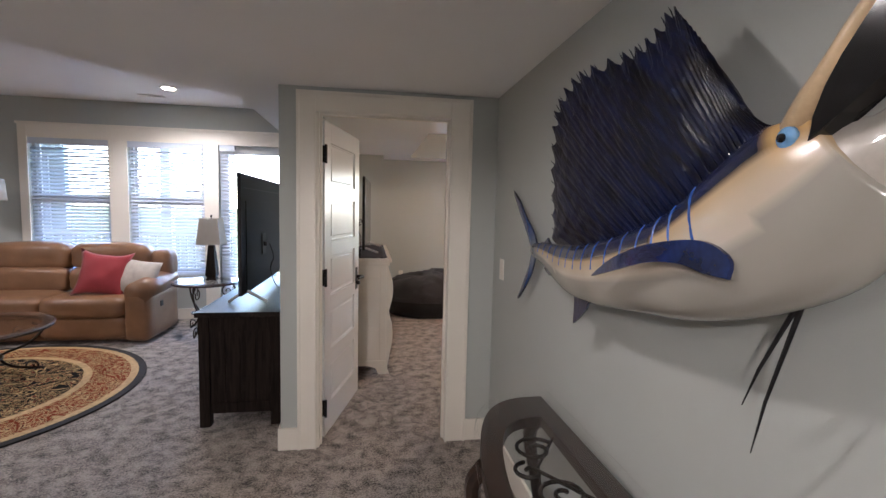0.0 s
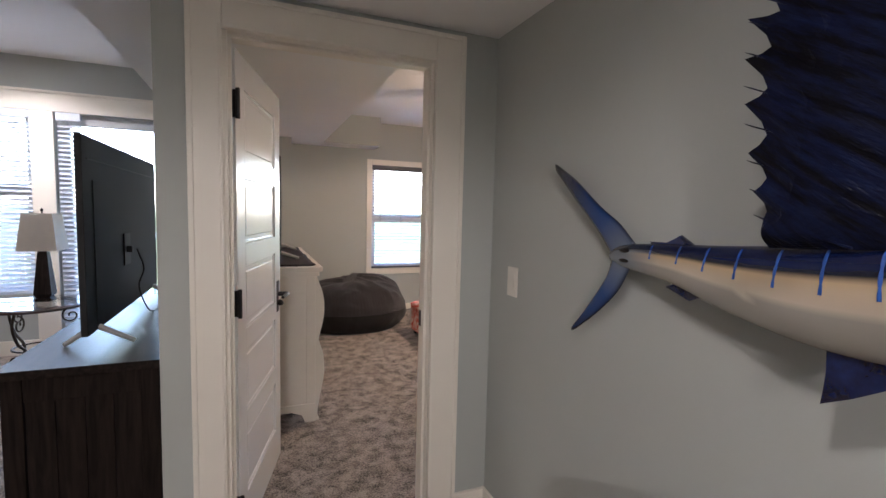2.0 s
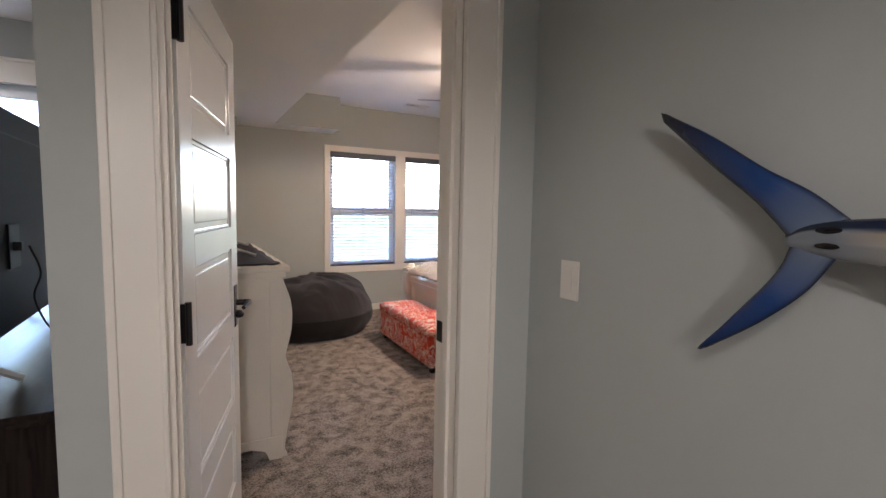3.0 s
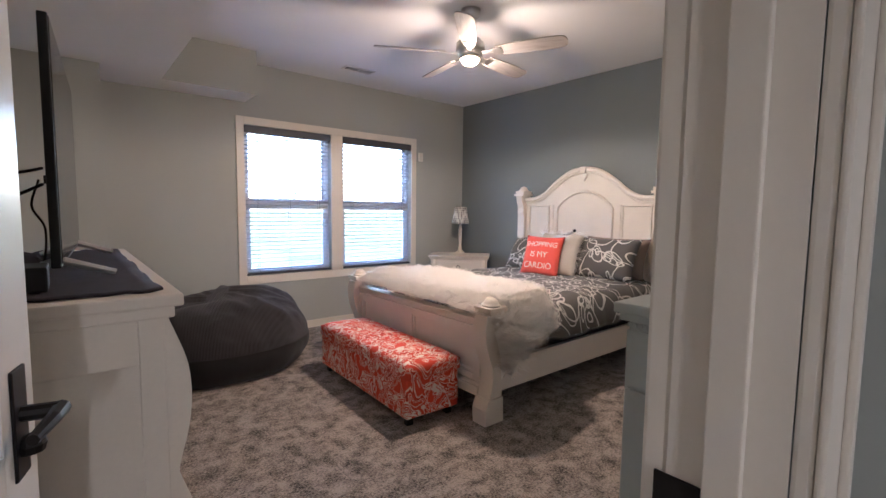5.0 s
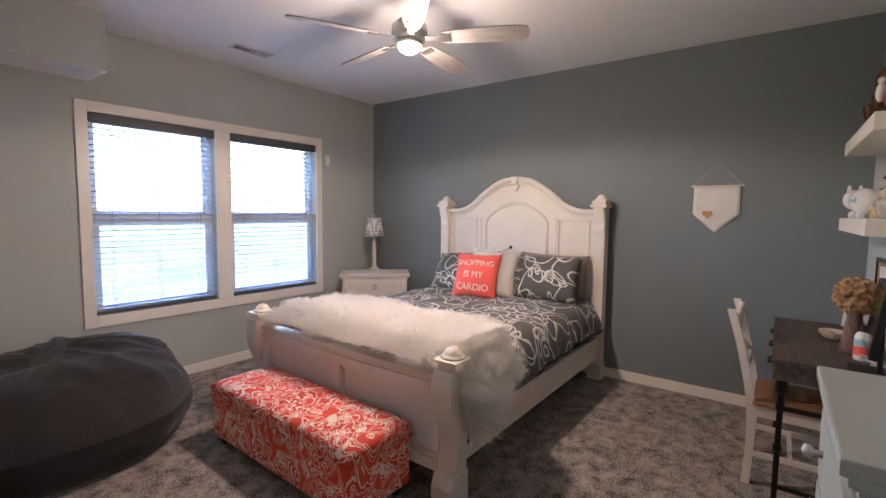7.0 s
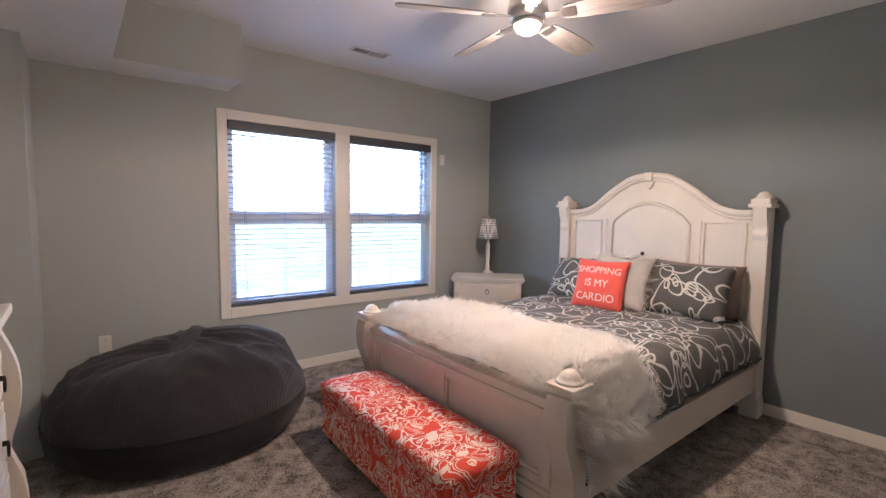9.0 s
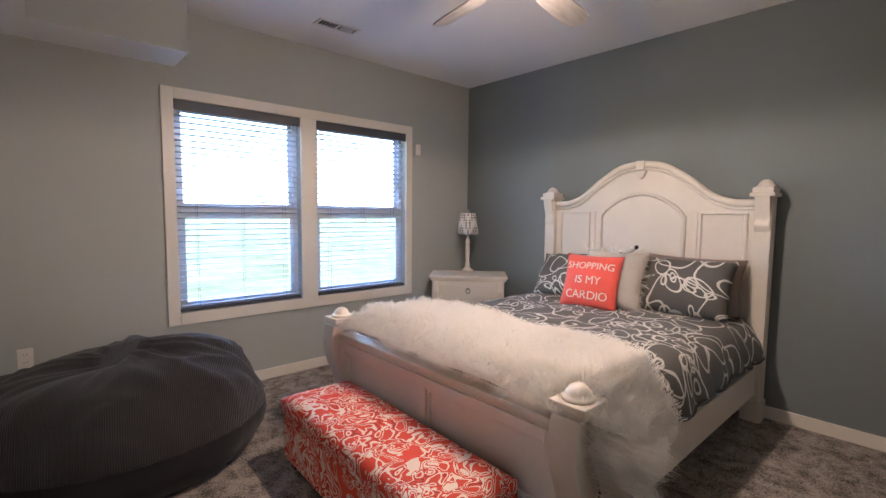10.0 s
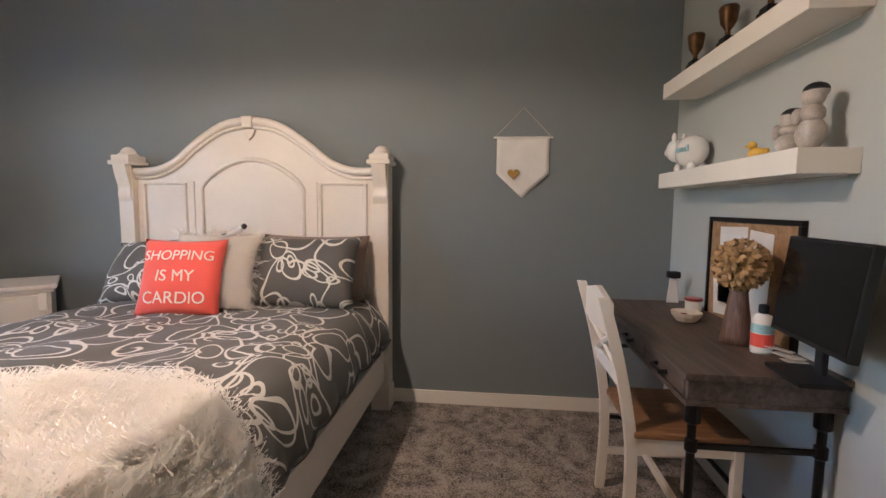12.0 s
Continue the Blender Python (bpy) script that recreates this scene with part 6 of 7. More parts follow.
bm = bmesh.new()
lay = bm.verts.layers.float_color.new("paint")
NB = 40
rings = []
for i, (y, z, h, w) in enumerate(spine):
    d = Vector((spine[min(i + 1, len(spine) - 1)][0] - spine[max(i - 1, 0)][0], spine[min(i + 1, len(spine) - 1)][1] - spine[max(i - 1, 0)][1])).normalized()
    nx, nz = -d.y, d.x
    if nz < 0:
        nx, nz = -nx, -nz
    ring = []
    for k in range(NB):
        a = 2 * math.pi * k / NB
        c, s = math.cos(a), math.sin(a)
        off = h * s * (1.0 if s > 0 else 1.05)
        wd = w * math.copysign(abs(c) ** 0.85, c)
        v = bm.verts.new((fc(y) + wd, y + nx * off, z + nz * off))
        wob = 0.05 * noise.noise(Vector((y * 16, 0, 0)))
        t = s + wob
        run = i / len(spine)
        cut = 0.42 + 0.22 * max(0, (run - 0.55) / 0.45)
        if t > cut + 0.22:
            col = (0.004, 0.009, 0.05)
        elif t > cut:
            f = (t - cut) / 0.22
            col = (0.008, 0.01 + 0.006 * f, 0.016 + 0.06 * f)
        elif t > cut - 0.7:
            f = (cut - t) / 0.7
            col = (0.46 + 0.10 * f, 0.33 + 0.17 * f, 0.18 + 0.24 * f)
        else:
            col = (0.35, 0.33, 0.29)
        if run > 0.84 and t > 0.1:
            f = min(1, (run - 0.84) / 0.05) * min(1, (t - 0.1) / 0.6)
            tan = (0.56, 0.36, 0.14)
            col = tuple(p + (q - p) * f for p, q in zip(col, tan))
        if y > 1.58:
            f = min(1.0, (y - 1.58) / 0.12)
            grey = (0.02, 0.03, 0.05) if t > 0.5 else (0.20, 0.23, 0.27)
            col = tuple(p + (q - p) * f for p, q in zip(col, grey))
        grain = 1 + 0.22 * noise.noise(Vector((y * 7, a * 1.5, 3)))
        col = tuple(p * grain for p in col)
        v[lay] = (*col, 1)
        ring.append(v)
    rings.append(ring)
for a, b in zip(rings, rings[1:]):
    for k in range(NB):
        bm.faces.new((a[k], a[(k + 1) % NB], b[(k + 1) % NB], b[k]))
bm.faces.new(rings[0])
bm.faces.new(rings[-1])
part("body", bm, PAINT, fish, smooth=True)


def fin(name, outline, x0, x1, label, mat=BLUEFIN, ribs=()):
    """A thin fin in the plane of the wall; it bows from x0 to x1 along its length."""
    bm = prism(outline, "x", x0, x1, None, 0.0015)
    for v in bm.verts:
        v.co.x += fc(v.co.y)
    for p, q, r in ribs:
        tube([(FC + x0, *p), (FC + x0 - 0.001, *q)], [r, r * 0.3], 5, bm)
    return part(name, bm, mat, fish, label)


# the sail: rayed, with a spiked upper edge
base = smooth_line([(1.30, 1.305), (1.1, 1.312), (0.93, 1.335), (0.8, 1.362), (0.69, 1.395), (0.54, 1.465), (0.46, 1.53)], 5)
edge_a = smooth_line([(1.305, 1.34), (1.325, 1.45), (1.338, 1.6), (1.332, 1.72), (1.29, 1.785), (1.2, 1.818), (1.1, 1.822), (0.94, 1.80), (0.84, 1.79), (0.772, 1.80), (0.717, 1.825), (0.66, 1.765), (0.61, 1.70), (0.5, 1.555)], 6)
sail = bmesh.new()
NR = 46
cols = []


def along(line, s):
    f = s * (len(line) - 1)
    i = min(int(f), len(line) - 2)
    return line[i] + (line[i + 1] - line[i]) * (f - i)


for i in range(NR * 2 + 1):
    s = i / (NR * 2)
    b_, e_ = along(base, s ** 0.5), along(edge_a, s)
    d = e_ - b_
    spike = (1.03, 0.965, 0.935, 0.955)[i % 4] if s < 0.8 else 1.0
    lean = 0.0
    col = []
    for k in range(15):
        u = k / 14
        p = b_ + d * u * (spike if u > 0.85 else 1)
        rib = 0.0005 * (1 if i % 2 == 0 else -1) + 0.003 * noise.noise(Vector((p[0] * 22, p[1] * 22, 1)))
        col.append(sail.verts.new((FC - 0.012 + rib - 0.02 * math.sin(u * 2.5), p[0], p[1])))
    cols.append(col)
for a, b in zip(cols, cols[1:]):
    for k in range(14):
        sail.faces.new((a[k], b[k], b[k + 1], a[k + 1]))
SAILM = material("dark blue lacquered sail", (0.009, 0.013, 0.034), 0.3, spread=0.9, scale=9, fine=45, bump=0.9, coat=0.2, depth=0.006, spec=0.1)
SAILM.node_tree.nodes["Principled BSDF"].inputs["Coat Roughness"].default_value = 0.05
nt = SAILM.node_tree
co, turn_, sc_, nz_, rp_, bp_ = (nt.nodes.new(k) for k in ("ShaderNodeTexCoord", "ShaderNodeVectorRotate", "ShaderNodeVectorMath", "ShaderNodeTexNoise", "ShaderNodeValToRGB", "ShaderNodeBump"))
turn_.rotation_type, sc_.operation = "X_AXIS", "MULTIPLY"
turn_.inputs["Angle"].default_value = radians(-37)
sc_.inputs[1].default_value = (20, 7, 48)
nz_.inputs["Scale"].default_value, nz_.inputs["Detail"].default_value, nz_.inputs["Roughness"].default_value = 1.0, 5, 0.65
rp_.color_ramp.elements[0].position, rp_.color_ramp.elements[0].color = 0.40, (0.002, 0.002, 0.004, 1)
rp_.color_ramp.elements[1].position, rp_.color_ramp.elements[1].color = 0.72, (0.008, 0.014, 0.055, 1)
bp_.inputs["Strength"].default_value, bp_.inputs["Distance"].default_value = 0.45, 0.012
nt.links.new(co.outputs["Object"], turn_.inputs["Vector"])
nt.links.new(turn_.outputs["Vector"], sc_.inputs[0])
nt.links.new(sc_.outputs["Vector"], nz_.inputs["Vector"])
nt.links.new(nz_.outputs["Fac"], rp_.inputs["Fac"])
nt.links.new(nz_.outputs["Fac"], bp_.inputs["Height"])
nt.links.new(rp_.outputs["Color"], nt.nodes["Principled BSDF"].inputs["Base Color"])
nt.links.new(bp_.outputs["Normal"], nt.nodes["Principled BSDF"].inputs["Normal"])
nt.links.new(bp_.outputs["Normal"], nt.nodes["Principled BSDF"].inputs["Coat Normal"])
so = part("sail", sail, SAILM, fish, "dark blue rayed sail with a spiked edge")
sm = so.modifiers.new("thick", "SOLIDIFY")
sm.thickness = 0.004
for i in range(24):
    s = (i + 0.3) / 24 * 0.82
    b_, e_ = along(base, s ** 0.5), along(edge_a, s)
    dd = (e_ - b_).normalized()
    tip = e_ + dd * 0.010 + Vector((0.006, 0.003))
    bm = tube([(FC - 0.02, b_[0], b_[1]), (FC - 0.031, *(b_ + (e_ - b_) * 0.55)), (FC - 0.028, e_[0], e_[1]), (FC - 0.026, tip[0], tip[1])], [0.0026, 0.0016, 0.0014, 0.0005], 5)
    part("fin_ray", bm, SAILM, fish)


def tail_lobe(outline, label):
    """A lobe that fades from silver grey at the root through blue to a dark tip."""
    bm = bmesh.new()
    lay_ = bm.verts.layers.float_color.new("paint")
    half = len(outline) // 2
    rows = []
    for i in range(25):
        a, b = along(outline[:half], i / 24), along(outline[half:][::-1], i / 24)
        row = []
        for k in range(9):
            u = k / 8
            p = a + (b - a) * u
            swell = 0.0055 * math.sqrt(max(0.0, 4 * u * (1 - u)))
            far = (Vector((1.71, 1.252)) - p).length
            root, blue, tip = Vector((0.17, 0.21, 0.27)), Vector((0.006, 0.045, 0.20)), Vector((0.003, 0.006, 0.02))
            c = root.lerp(blue, min(1.0, far / 0.14)) if far < 0.14 else blue.lerp(tip, min(1.0, (far - 0.14) / 0.26))
            c = c.lerp(tip, abs(2 * u - 1) ** 5 * 0.9)
            pair = []
            for sgn in (-1, 1):
                v = bm.verts.new((fc(p[0]) + sgn * (0.0012 + swell), p[0], p[1]))
                v[lay_] = (*c, 1)
                pair.append(v)
            row.append(pair)
        rows.append(row)
    for q, r in zip(rows, rows[1:]):
        for k in range(8):
            bm.faces.new((q[k][0], q[k + 1][0], r[k + 1][0], r[k][0]))
            bm.faces.new((q[k][1], r[k][1], r[k + 1][1], q[k + 1][1]))
        for k in (0, 8):
            bm.faces.new((q[k][0], r[k][0], r[k][1], q[k][1]))
    for q in (rows[0], rows[-1]):
        for k in range(8):
            bm.faces.new((q[k][0], q[k][1], q[k + 1][1], q[k + 1][0]))
    return part("tail_lobe", bm, PAINT, fish, label, smooth=True)


up = smooth_line([(1.68, 1.292), (1.74, 1.342), (1.82, 1.392), (1.92, 1.466), (2.045, 1.543)], 6) + smooth_line([(2.035, 1.515), (1.92, 1.405), (1.83, 1.325), (1.765, 1.25)], 5)
tail_lobe(up, "blue upper tail lobe with a silver root")
lo_ = smooth_line([(1.766, 1.249), (1.79, 1.19), (1.86, 1.10), (1.938, 1.004)], 6) + smooth_line([(1.915, 1.015), (1.82, 1.085), (1.74, 1.16), (1.69, 1.235)], 5)
tail_lobe(lo_, "blue lower tail lobe with a silver root")
for zz in (1.272, 1.246):
    part("keel", blob([(fc(1.70) - 0.012, 1.70, zz, 0.005, 0.026, 0.006)], 12), SCREEN, fish, "dark tail keel", smooth=True)
fin("second_dorsal_fin", [(1.615, 1.285), (1.625, 1.300), (1.57, 1.298), (1.53, 1.318), (1.50, 1.300), (1.47, 1.285)], -0.004, 0.004, "small blue dorsal fin")
fin("anal_fin", [(1.22, 1.15), (1.217, 1.10), (1.225, 1.045), (1.18, 1.07), (1.12, 1.11), (1.09, 1.15)], -0.004, 0.004, "blue anal fin")
fin("rear_anal_fin", [(1.52, 1.215), (1.57, 1.195), (1.50, 1.172), (1.47, 1.185), (1.42, 1.19)], -0.004, 0.004, "small rear fin")
# the pectoral fin stands off the side
pec = smooth_line([(0.475, 1.285), (0.475, 1.32), (0.535, 1.347), (0.66, 1.333), (0.78, 1.297), (0.90, 1.242)], 6) + smooth_line([(0.885, 1.243), (0.76, 1.272), (0.66, 1.297), (0.575, 1.302), (0.52, 1.29)], 5)
bm = bmesh.new()
prism([tuple(v) for v in pec], "x", -0.004, 0.004, bm, 0.0015)
for v in bm.verts:
    f = (v.co.y - 0.47) / 0.43
    v.co.x += FC - 0.071 - 0.03 * math.sin(max(0, f) * 2.4)
part("pectoral_fin", bm, BLUEFIN, fish, "curved blue pectoral fin")
for k, (yy, zz) in enumerate(((0.53, 0.96), (0.555, 1.04))):
    part("pelvic_fin", tube([(FC, 0.40, 1.29), (FC + 0.01, 0.40 + (yy - 0.40) * 0.33, 1.29 + (zz - 1.29) * 0.33), (FC + 0.02, 0.40 + (yy - 0.40) * 0.66, 1.29 + (zz - 1.29) * 0.66), (FC + 0.04, yy, zz)], [0.005, 0.004, 0.003, 0.001], 6), PLASTIC, fish, "thin black pelvic fin")
EYEB = material("pale blue glass eye", (0.16, 0.33, 0.58), 0.08, spread=0.15, scale=60, bump=0.0, coat=1.0)
e = part("eye", lathe([(0.018, 0), (0.0165, 0.005), (0.012, 0.009), (0.002, 0.012)], (0, 0, 0), 24), EYEB, fish, "pale blue glass eye", smooth=True)
e.matrix_basis = pose(FC - 0.052, 0.402, 1.50, 0, -90, 0)
pu = part("pupil", lathe([(0.007, 0), (0.006, 0.003), (0.001, 0.004)], (0, 0, 0), 16), SCREEN, fish, "black pupil", smooth=True)
pu.matrix_basis = pose(FC - 0.0635, 0.402, 1.50, 0, -90, 0)
TANB = material("tan painted bill", (0.52, 0.38, 0.22), 0.35, spread=0.2, scale=8, bump=0.1, coat=0.5)
bill = smooth_line([(FC - 0.01, 0.425, 1.505), (FC - 0.03, 0.385, 1.545), (FC - 0.036, 0.352, 1.585), (FC - 0.036, 0.308, 1.65), (FC - 0.02, 0.18, 1.81), (FC, 0.04, 1.97)], 6)
part("bill", tube(bill, [0.008 + 0.024 * (1 - i / (len(bill) - 1)) ** 1.2 for i in range(len(bill))], 12, None, 1.0), TANB, fish, "tan upper bill", smooth=True)
JAWM = material("white painted jaw", (0.42, 0.39, 0.345), 0.3, spread=0.12, scale=10, bump=0.05, coat=0.6)
jaw = smooth_line([(FC, 0.365, 1.43), (FC, 0.32, 1.45), (FC, 0.275, 1.478), (FC, 0.19, 1.565), (FC, 0.07, 1.69)], 6)
part("lower_jaw", tube(jaw, [0.008 + 0.048 * (1 - i / (len(jaw) - 1)) ** 0.8 for i in range(len(jaw))], 14, None, 1.7), JAWM, fish, "white lower jaw", smooth=True)
part("mouth", prism([(0.369, 1.489), (0.362, 1.521), (0.347, 1.560), (0.327, 1.594), (0.29, 1.643), (0.14, 1.82), (0.10, 1.70), (0.20, 1.61), (0.286, 1.546), (0.327, 1.521), (0.354, 1.497)], "x", FC - 0.058, FC - 0.02, None, 0.004), SCREEN, fish, "open dark mouth")
STRIPE = material("bright blue stripe paint", (0.02, 0.09, 0.38), 0.35, spread=0.3, scale=20, bump=0.02, coat=0.5)


def on_body(y, s):
    """A place on the wall-away side of the body, at spine position y and height s (-1 to 1)."""
    best = min(range(len(spine)), key=lambda i: abs(spine[i][0] - y))
    _, z, h, w = spine[best]
    d = Vector((spine[min(best + 1, len(spine) - 1)][0] - spine[max(best - 1, 0)][0], spine[min(best + 1, len(spine) - 1)][1] - spine[max(best - 1, 0)][1])).normalized()
    nx, nz = -d.y, d.x
    if nz < 0:
        nx, nz = -nx, -nz
    c = math.sqrt(max(0, 1 - s * s)) ** 0.85
    return (fc(y) - w * c - 0.0005, spine[best][0] + nx * h * s, z + nz * h * s)


for i in range(15):
    y = spine[10 + i * 3][0]
    pts_ = [on_body(y, 0.9 - k * 0.105) for k in range(9)]
    part("stripe", tube(pts_, [0.0032 if k % 3 else 0.002 for k in range(len(pts_))], 5, None, 0.35), STRIPE, fish, "bright blue side stripe")

fish.matrix_basis = pose(0, 1.712, 1.304) @ pose(0, 0, 0, -1.5, 0, 0) @ pose(0, -1.70, -1.28)

# ---- hall: console table ----
ct = thing("console_table", (0.655, 0.60, 0), "half-round dark wood console table with iron scrolls and a glass top", "console table")


def half_oval(a, b, n=40, cut=0.0):
    return [(-b * math.sin(math.pi * i / n) ** 0.62 - cut, a * math.cos(math.pi * i / n)) for i in range(n + 1)]


outer, inner = half_oval(0.96, 0.40), half_oval(0.78, 0.27)
bm = bmesh.new()
for z0, z1 in ((0.655, 0.695),):
    A = [bm.verts.new((x, y, z1)) for x, y in outer]
    B = [bm.verts.new((x - 0.085 * 0 - 0.0, y, z1)) for x, y in [(p[0] - 0.065, p[1]) for p in inner]]
    C = [bm.verts.new((x, y, z0)) for x, y in outer]
    D = [bm.verts.new((p[0] - 0.065, p[1], z0)) for p in inner]
    n = len(outer)
    for i in range(n - 1):
        bm.faces.new((A[i], A[i + 1], B[i + 1], B[i]))
        bm.faces.new((C[i], D[i], D[i + 1], C[i + 1]))
        bm.faces.new((A[i], C[i], C[i + 1], A[i + 1]))
        bm.faces.new((B[i], B[i + 1], D[i + 1], D[i]))
    for e_ in ((0,), (n - 1,)):
        i = e_[0]
        bm.faces.new((A[i], B[i], D[i], C[i]))
part("top_rim", bm, WALNUT, ct, "dark walnut rim")
part("back_rail", box(-0.07, 0.0, -0.96, 0.96, 0.6555, 0.6945, 0.003), WALNUT, ct)
gl = part("glass_top", prism([(0.035, 0.985)] + [(x - 0.02, y * 1.02) for x, y in outer[1:-1]] + [(0.035, -0.985)], "z", 0.699, 0.709, None, 0.002), GLASS, ct, "clear glass top")
gl.visible_shadow = False
for yc, s in ((0.48, 1), (0.0, 1), (-0.48, -1)):
    for u0, v0, r0, a0, a1 in ((-0.16, yc + 0.12, 0.075, 30, 560), (-0.16, yc - 0.12, 0.075, 210, -320), (-0.22, yc, 0.05, 90, 500)):
        pp = spiral(u0, v0, r0, 0.012, a0, a1, 26)
        part("iron_scroll", tube([(a, b, 0.672) for a, b in pp], 0.0065, 6), IRON, ct, "wrought iron scroll", smooth=True)
    part("iron_bar", tube([(-0.06, yc - 0.2, 0.672), (-0.2, yc, 0.675), (-0.06, yc + 0.2, 0.672)], 0.006, 6), IRON, ct)
for x, y in ((-0.04, 0.86), (-0.34, 0.55), (-0.34, -0.55), (-0.04, -0.86)):
    bm = tube(smooth_line([(x, y, 0.655), (x - 0.035, y * 1.02, 0.58), (x - 0.01, y, 0.4), (x + 0.01, y * 0.97, 0.2), (x - 0.02, y, 0.02)], 6), [0.03 - 0.0006 * i for i in range(25)], 8)
    add_box(bm, x - 0.045, x + 0.012, y - 0.026, y + 0.026, 0, 0.03, 0.006)
    part("leg", bm, WALNUT, ct)
part("lower_shelf", prism([(x * 0.8, y * 0.85) for x, y in outer], "z", 0.14, 0.165, None, 0.004), WALNUT, ct)

# ---- family room ----
tvc = thing("tv_console", (0, 0, 0), "espresso wood media console with square legs", "media console")
tx0, tx1, ty0, ty1, th = -1.125, -0.62, 2.90, 4.45, 0.765
part("top", box(tx0 - 0.015, tx1 + 0.012, ty0 - 0.018, ty1 + 0.018, th - 0.035, th, 0.003), ESPRESSO_TOP, tvc)
part("body", box(tx0 + 0.02, tx1 - 0.02, ty0 + 0.02, ty1 - 0.02, 0.11, th - 0.035, 0.003), ESPRESSO, tvc)
for x in (tx0, tx1 - 0.065):
    for y in (ty0, ty1 - 0.065):
        part("leg", box(x, x + 0.065, y, y + 0.065, 0, th - 0.035, 0.003), ESPRESSO, tvc)
part("side_rail", box(tx0 + 0.065, tx1 - 0.065, ty0 + 0.006, ty0 + 0.02, th - 0.13, th - 0.035, 0.002), ESPRESSO, tvc)
part("side_rail", box(tx0 + 0.065, tx1 - 0.065, ty0 + 0.006, ty0 + 0.02, 0.09, 0.16, 0.002), ESPRESSO, tvc)
for k in range(4):
    part("side_plank", box(tx0 + 0.067 + k * 0.094, tx0 + 0.158 + k * 0.094, ty0 + 0.012, ty0 + 0.02, 0.16, th - 0.13, 0.0015), ESPRESSO, tvc)
for k in range(3):
    a = ty0 + 0.07 + k * 0.475
    d_ = part("door", box(tx0 + 0.004, tx0 + 0.02, a, a + 0.46, 0.14, th - 0.06, 0.003), ESPRESSO, tvc)
    part("knob", lathe([(0.008, 0), (0.014, 0.01), (0.002, 0.02)], (tx0 - 0.012, a + 0.05, 0.45), 10), BLACK, d_)
part("back_label", box(tx1 + 0.0005, tx1 + 0.002, 3.02, 3.16, 0.58, 0.68), LINEN, tvc, "pale paper label on the back")
television(-0.90, 3.03, 4.45, th + 0.075, 1.665, th + 0.0, -1, "large black television seen from behind, on the console", SILVER)
bm = tube(smooth_line([(-0.72, 3.5, th + 0.006), (-0.66, 3.7, th + 0.006), (-0.70, 3.9, th + 0.006), (-0.65, 4.1, th + 0.006)], 6), 0.004, 6)
solid("power_cable", bm, PLASTIC, "black cable lying on the media console", "cable", smooth=True)
part("box", box(-0.70, -0.63, 3.95, 4.12, th, th + 0.04, 0.004), PLASTIC, thing("router", (0, 0, 0), "small black router on the media console", "router"))


def plump(x0, x1, y0, y1, z0, z1, r, bow=0.02, seed=0):
    """A stuffed block with swollen faces."""
    bm = bmesh.new()
    bmesh.ops.create_cube(bm, size=2)
    bmesh.ops.subdivide_edges(bm, edges=bm.edges[:], cuts=9, use_grid_fill=True)
    c = Vector(((x0 + x1) / 2, (y0 + y1) / 2, (z0 + z1) / 2))
    h = Vector(((x1 - x0) / 2, (y1 - y0) / 2, (z1 - z0) / 2))
    for v in bm.verts:
        p = v.co.copy()
        q = Vector([math.copysign(max(0, abs(p[i]) * h[i] - max(0, h[i] - r) if abs(p[i]) * h[i] > h[i] - r else 0), p[i]) for i in range(3)])
        core = Vector([max(-(h[i] - r), min(h[i] - r, p[i] * h[i])) for i in range(3)])
        if q.length > 0:
            m_ = max(abs(q.x), abs(q.y), abs(q.z))
            q = q.normalized() * m_
        swell = 1 + bow * (1 - p.x ** 2 * 0.5) * (1 - p.z ** 2 * 0.5) / max(0.2, min(h))
        w = 0.008 * noise.noise(Vector((p.x * 3 + seed, p.y * 3, p.z * 3)))
        v.co = c + (core + q) * 1.0 + Vector((0, p.y * bow, p.z * bow * 0.6)) * (1 - p.x * p.x) + Vector((w, w, w))
    return bm


FAM = pose(-0.0, -0.005, 0) @ Matrix.Scale(0.966, 4)
before = set(scene.objects)
sofa = thing("sofa", (0, 0, 0), "tan leather reclining sofa with rolled arms under the windows", "sofa")
sx0, sx1, sy0, sy1 = -5.35, -2.36, 5.05, 5.93
part("base", box(sx0 + 0.1, sx1 - 0.1, sy0 + 0.08, sy1 - 0.05, 0.03, 0.30, 0.02), LEATHER, sofa)
nS = 3
wS = (sx1 - sx0 - 0.50) / nS
for k in range(nS):
    a = sx0 + 0.25 + k * wS
    part("footrest", plump(a + 0.004, a + wS - 0.004, sy0 + 0.02, sy0 + 0.14, 0.06, 0.30, 0.05, 0.015, k), LEATHER, sofa, smooth=True)
    part("seat_cushion", plump(a + 0.003, a + wS - 0.003, sy0 - 0.01, sy0 + 0.62, 0.28, 0.50, 0.08, 0.02, k + 3), LEATHER, sofa, smooth=True)
    part("back_cushion", plump(a + 0.003, a + wS - 0.003, sy0 + 0.50, sy0 + 0.76, 0.46, 0.76, 0.09, 0.025, k + 6), LEATHER, sofa, smooth=True)
    part("head_cushion", plump(a + 0.003, a + wS - 0.003, sy0 + 0.54, sy0 + 0.82, 0.72, 1.02, 0.10, 0.03, k + 9), LEATHER, sofa, smooth=True)
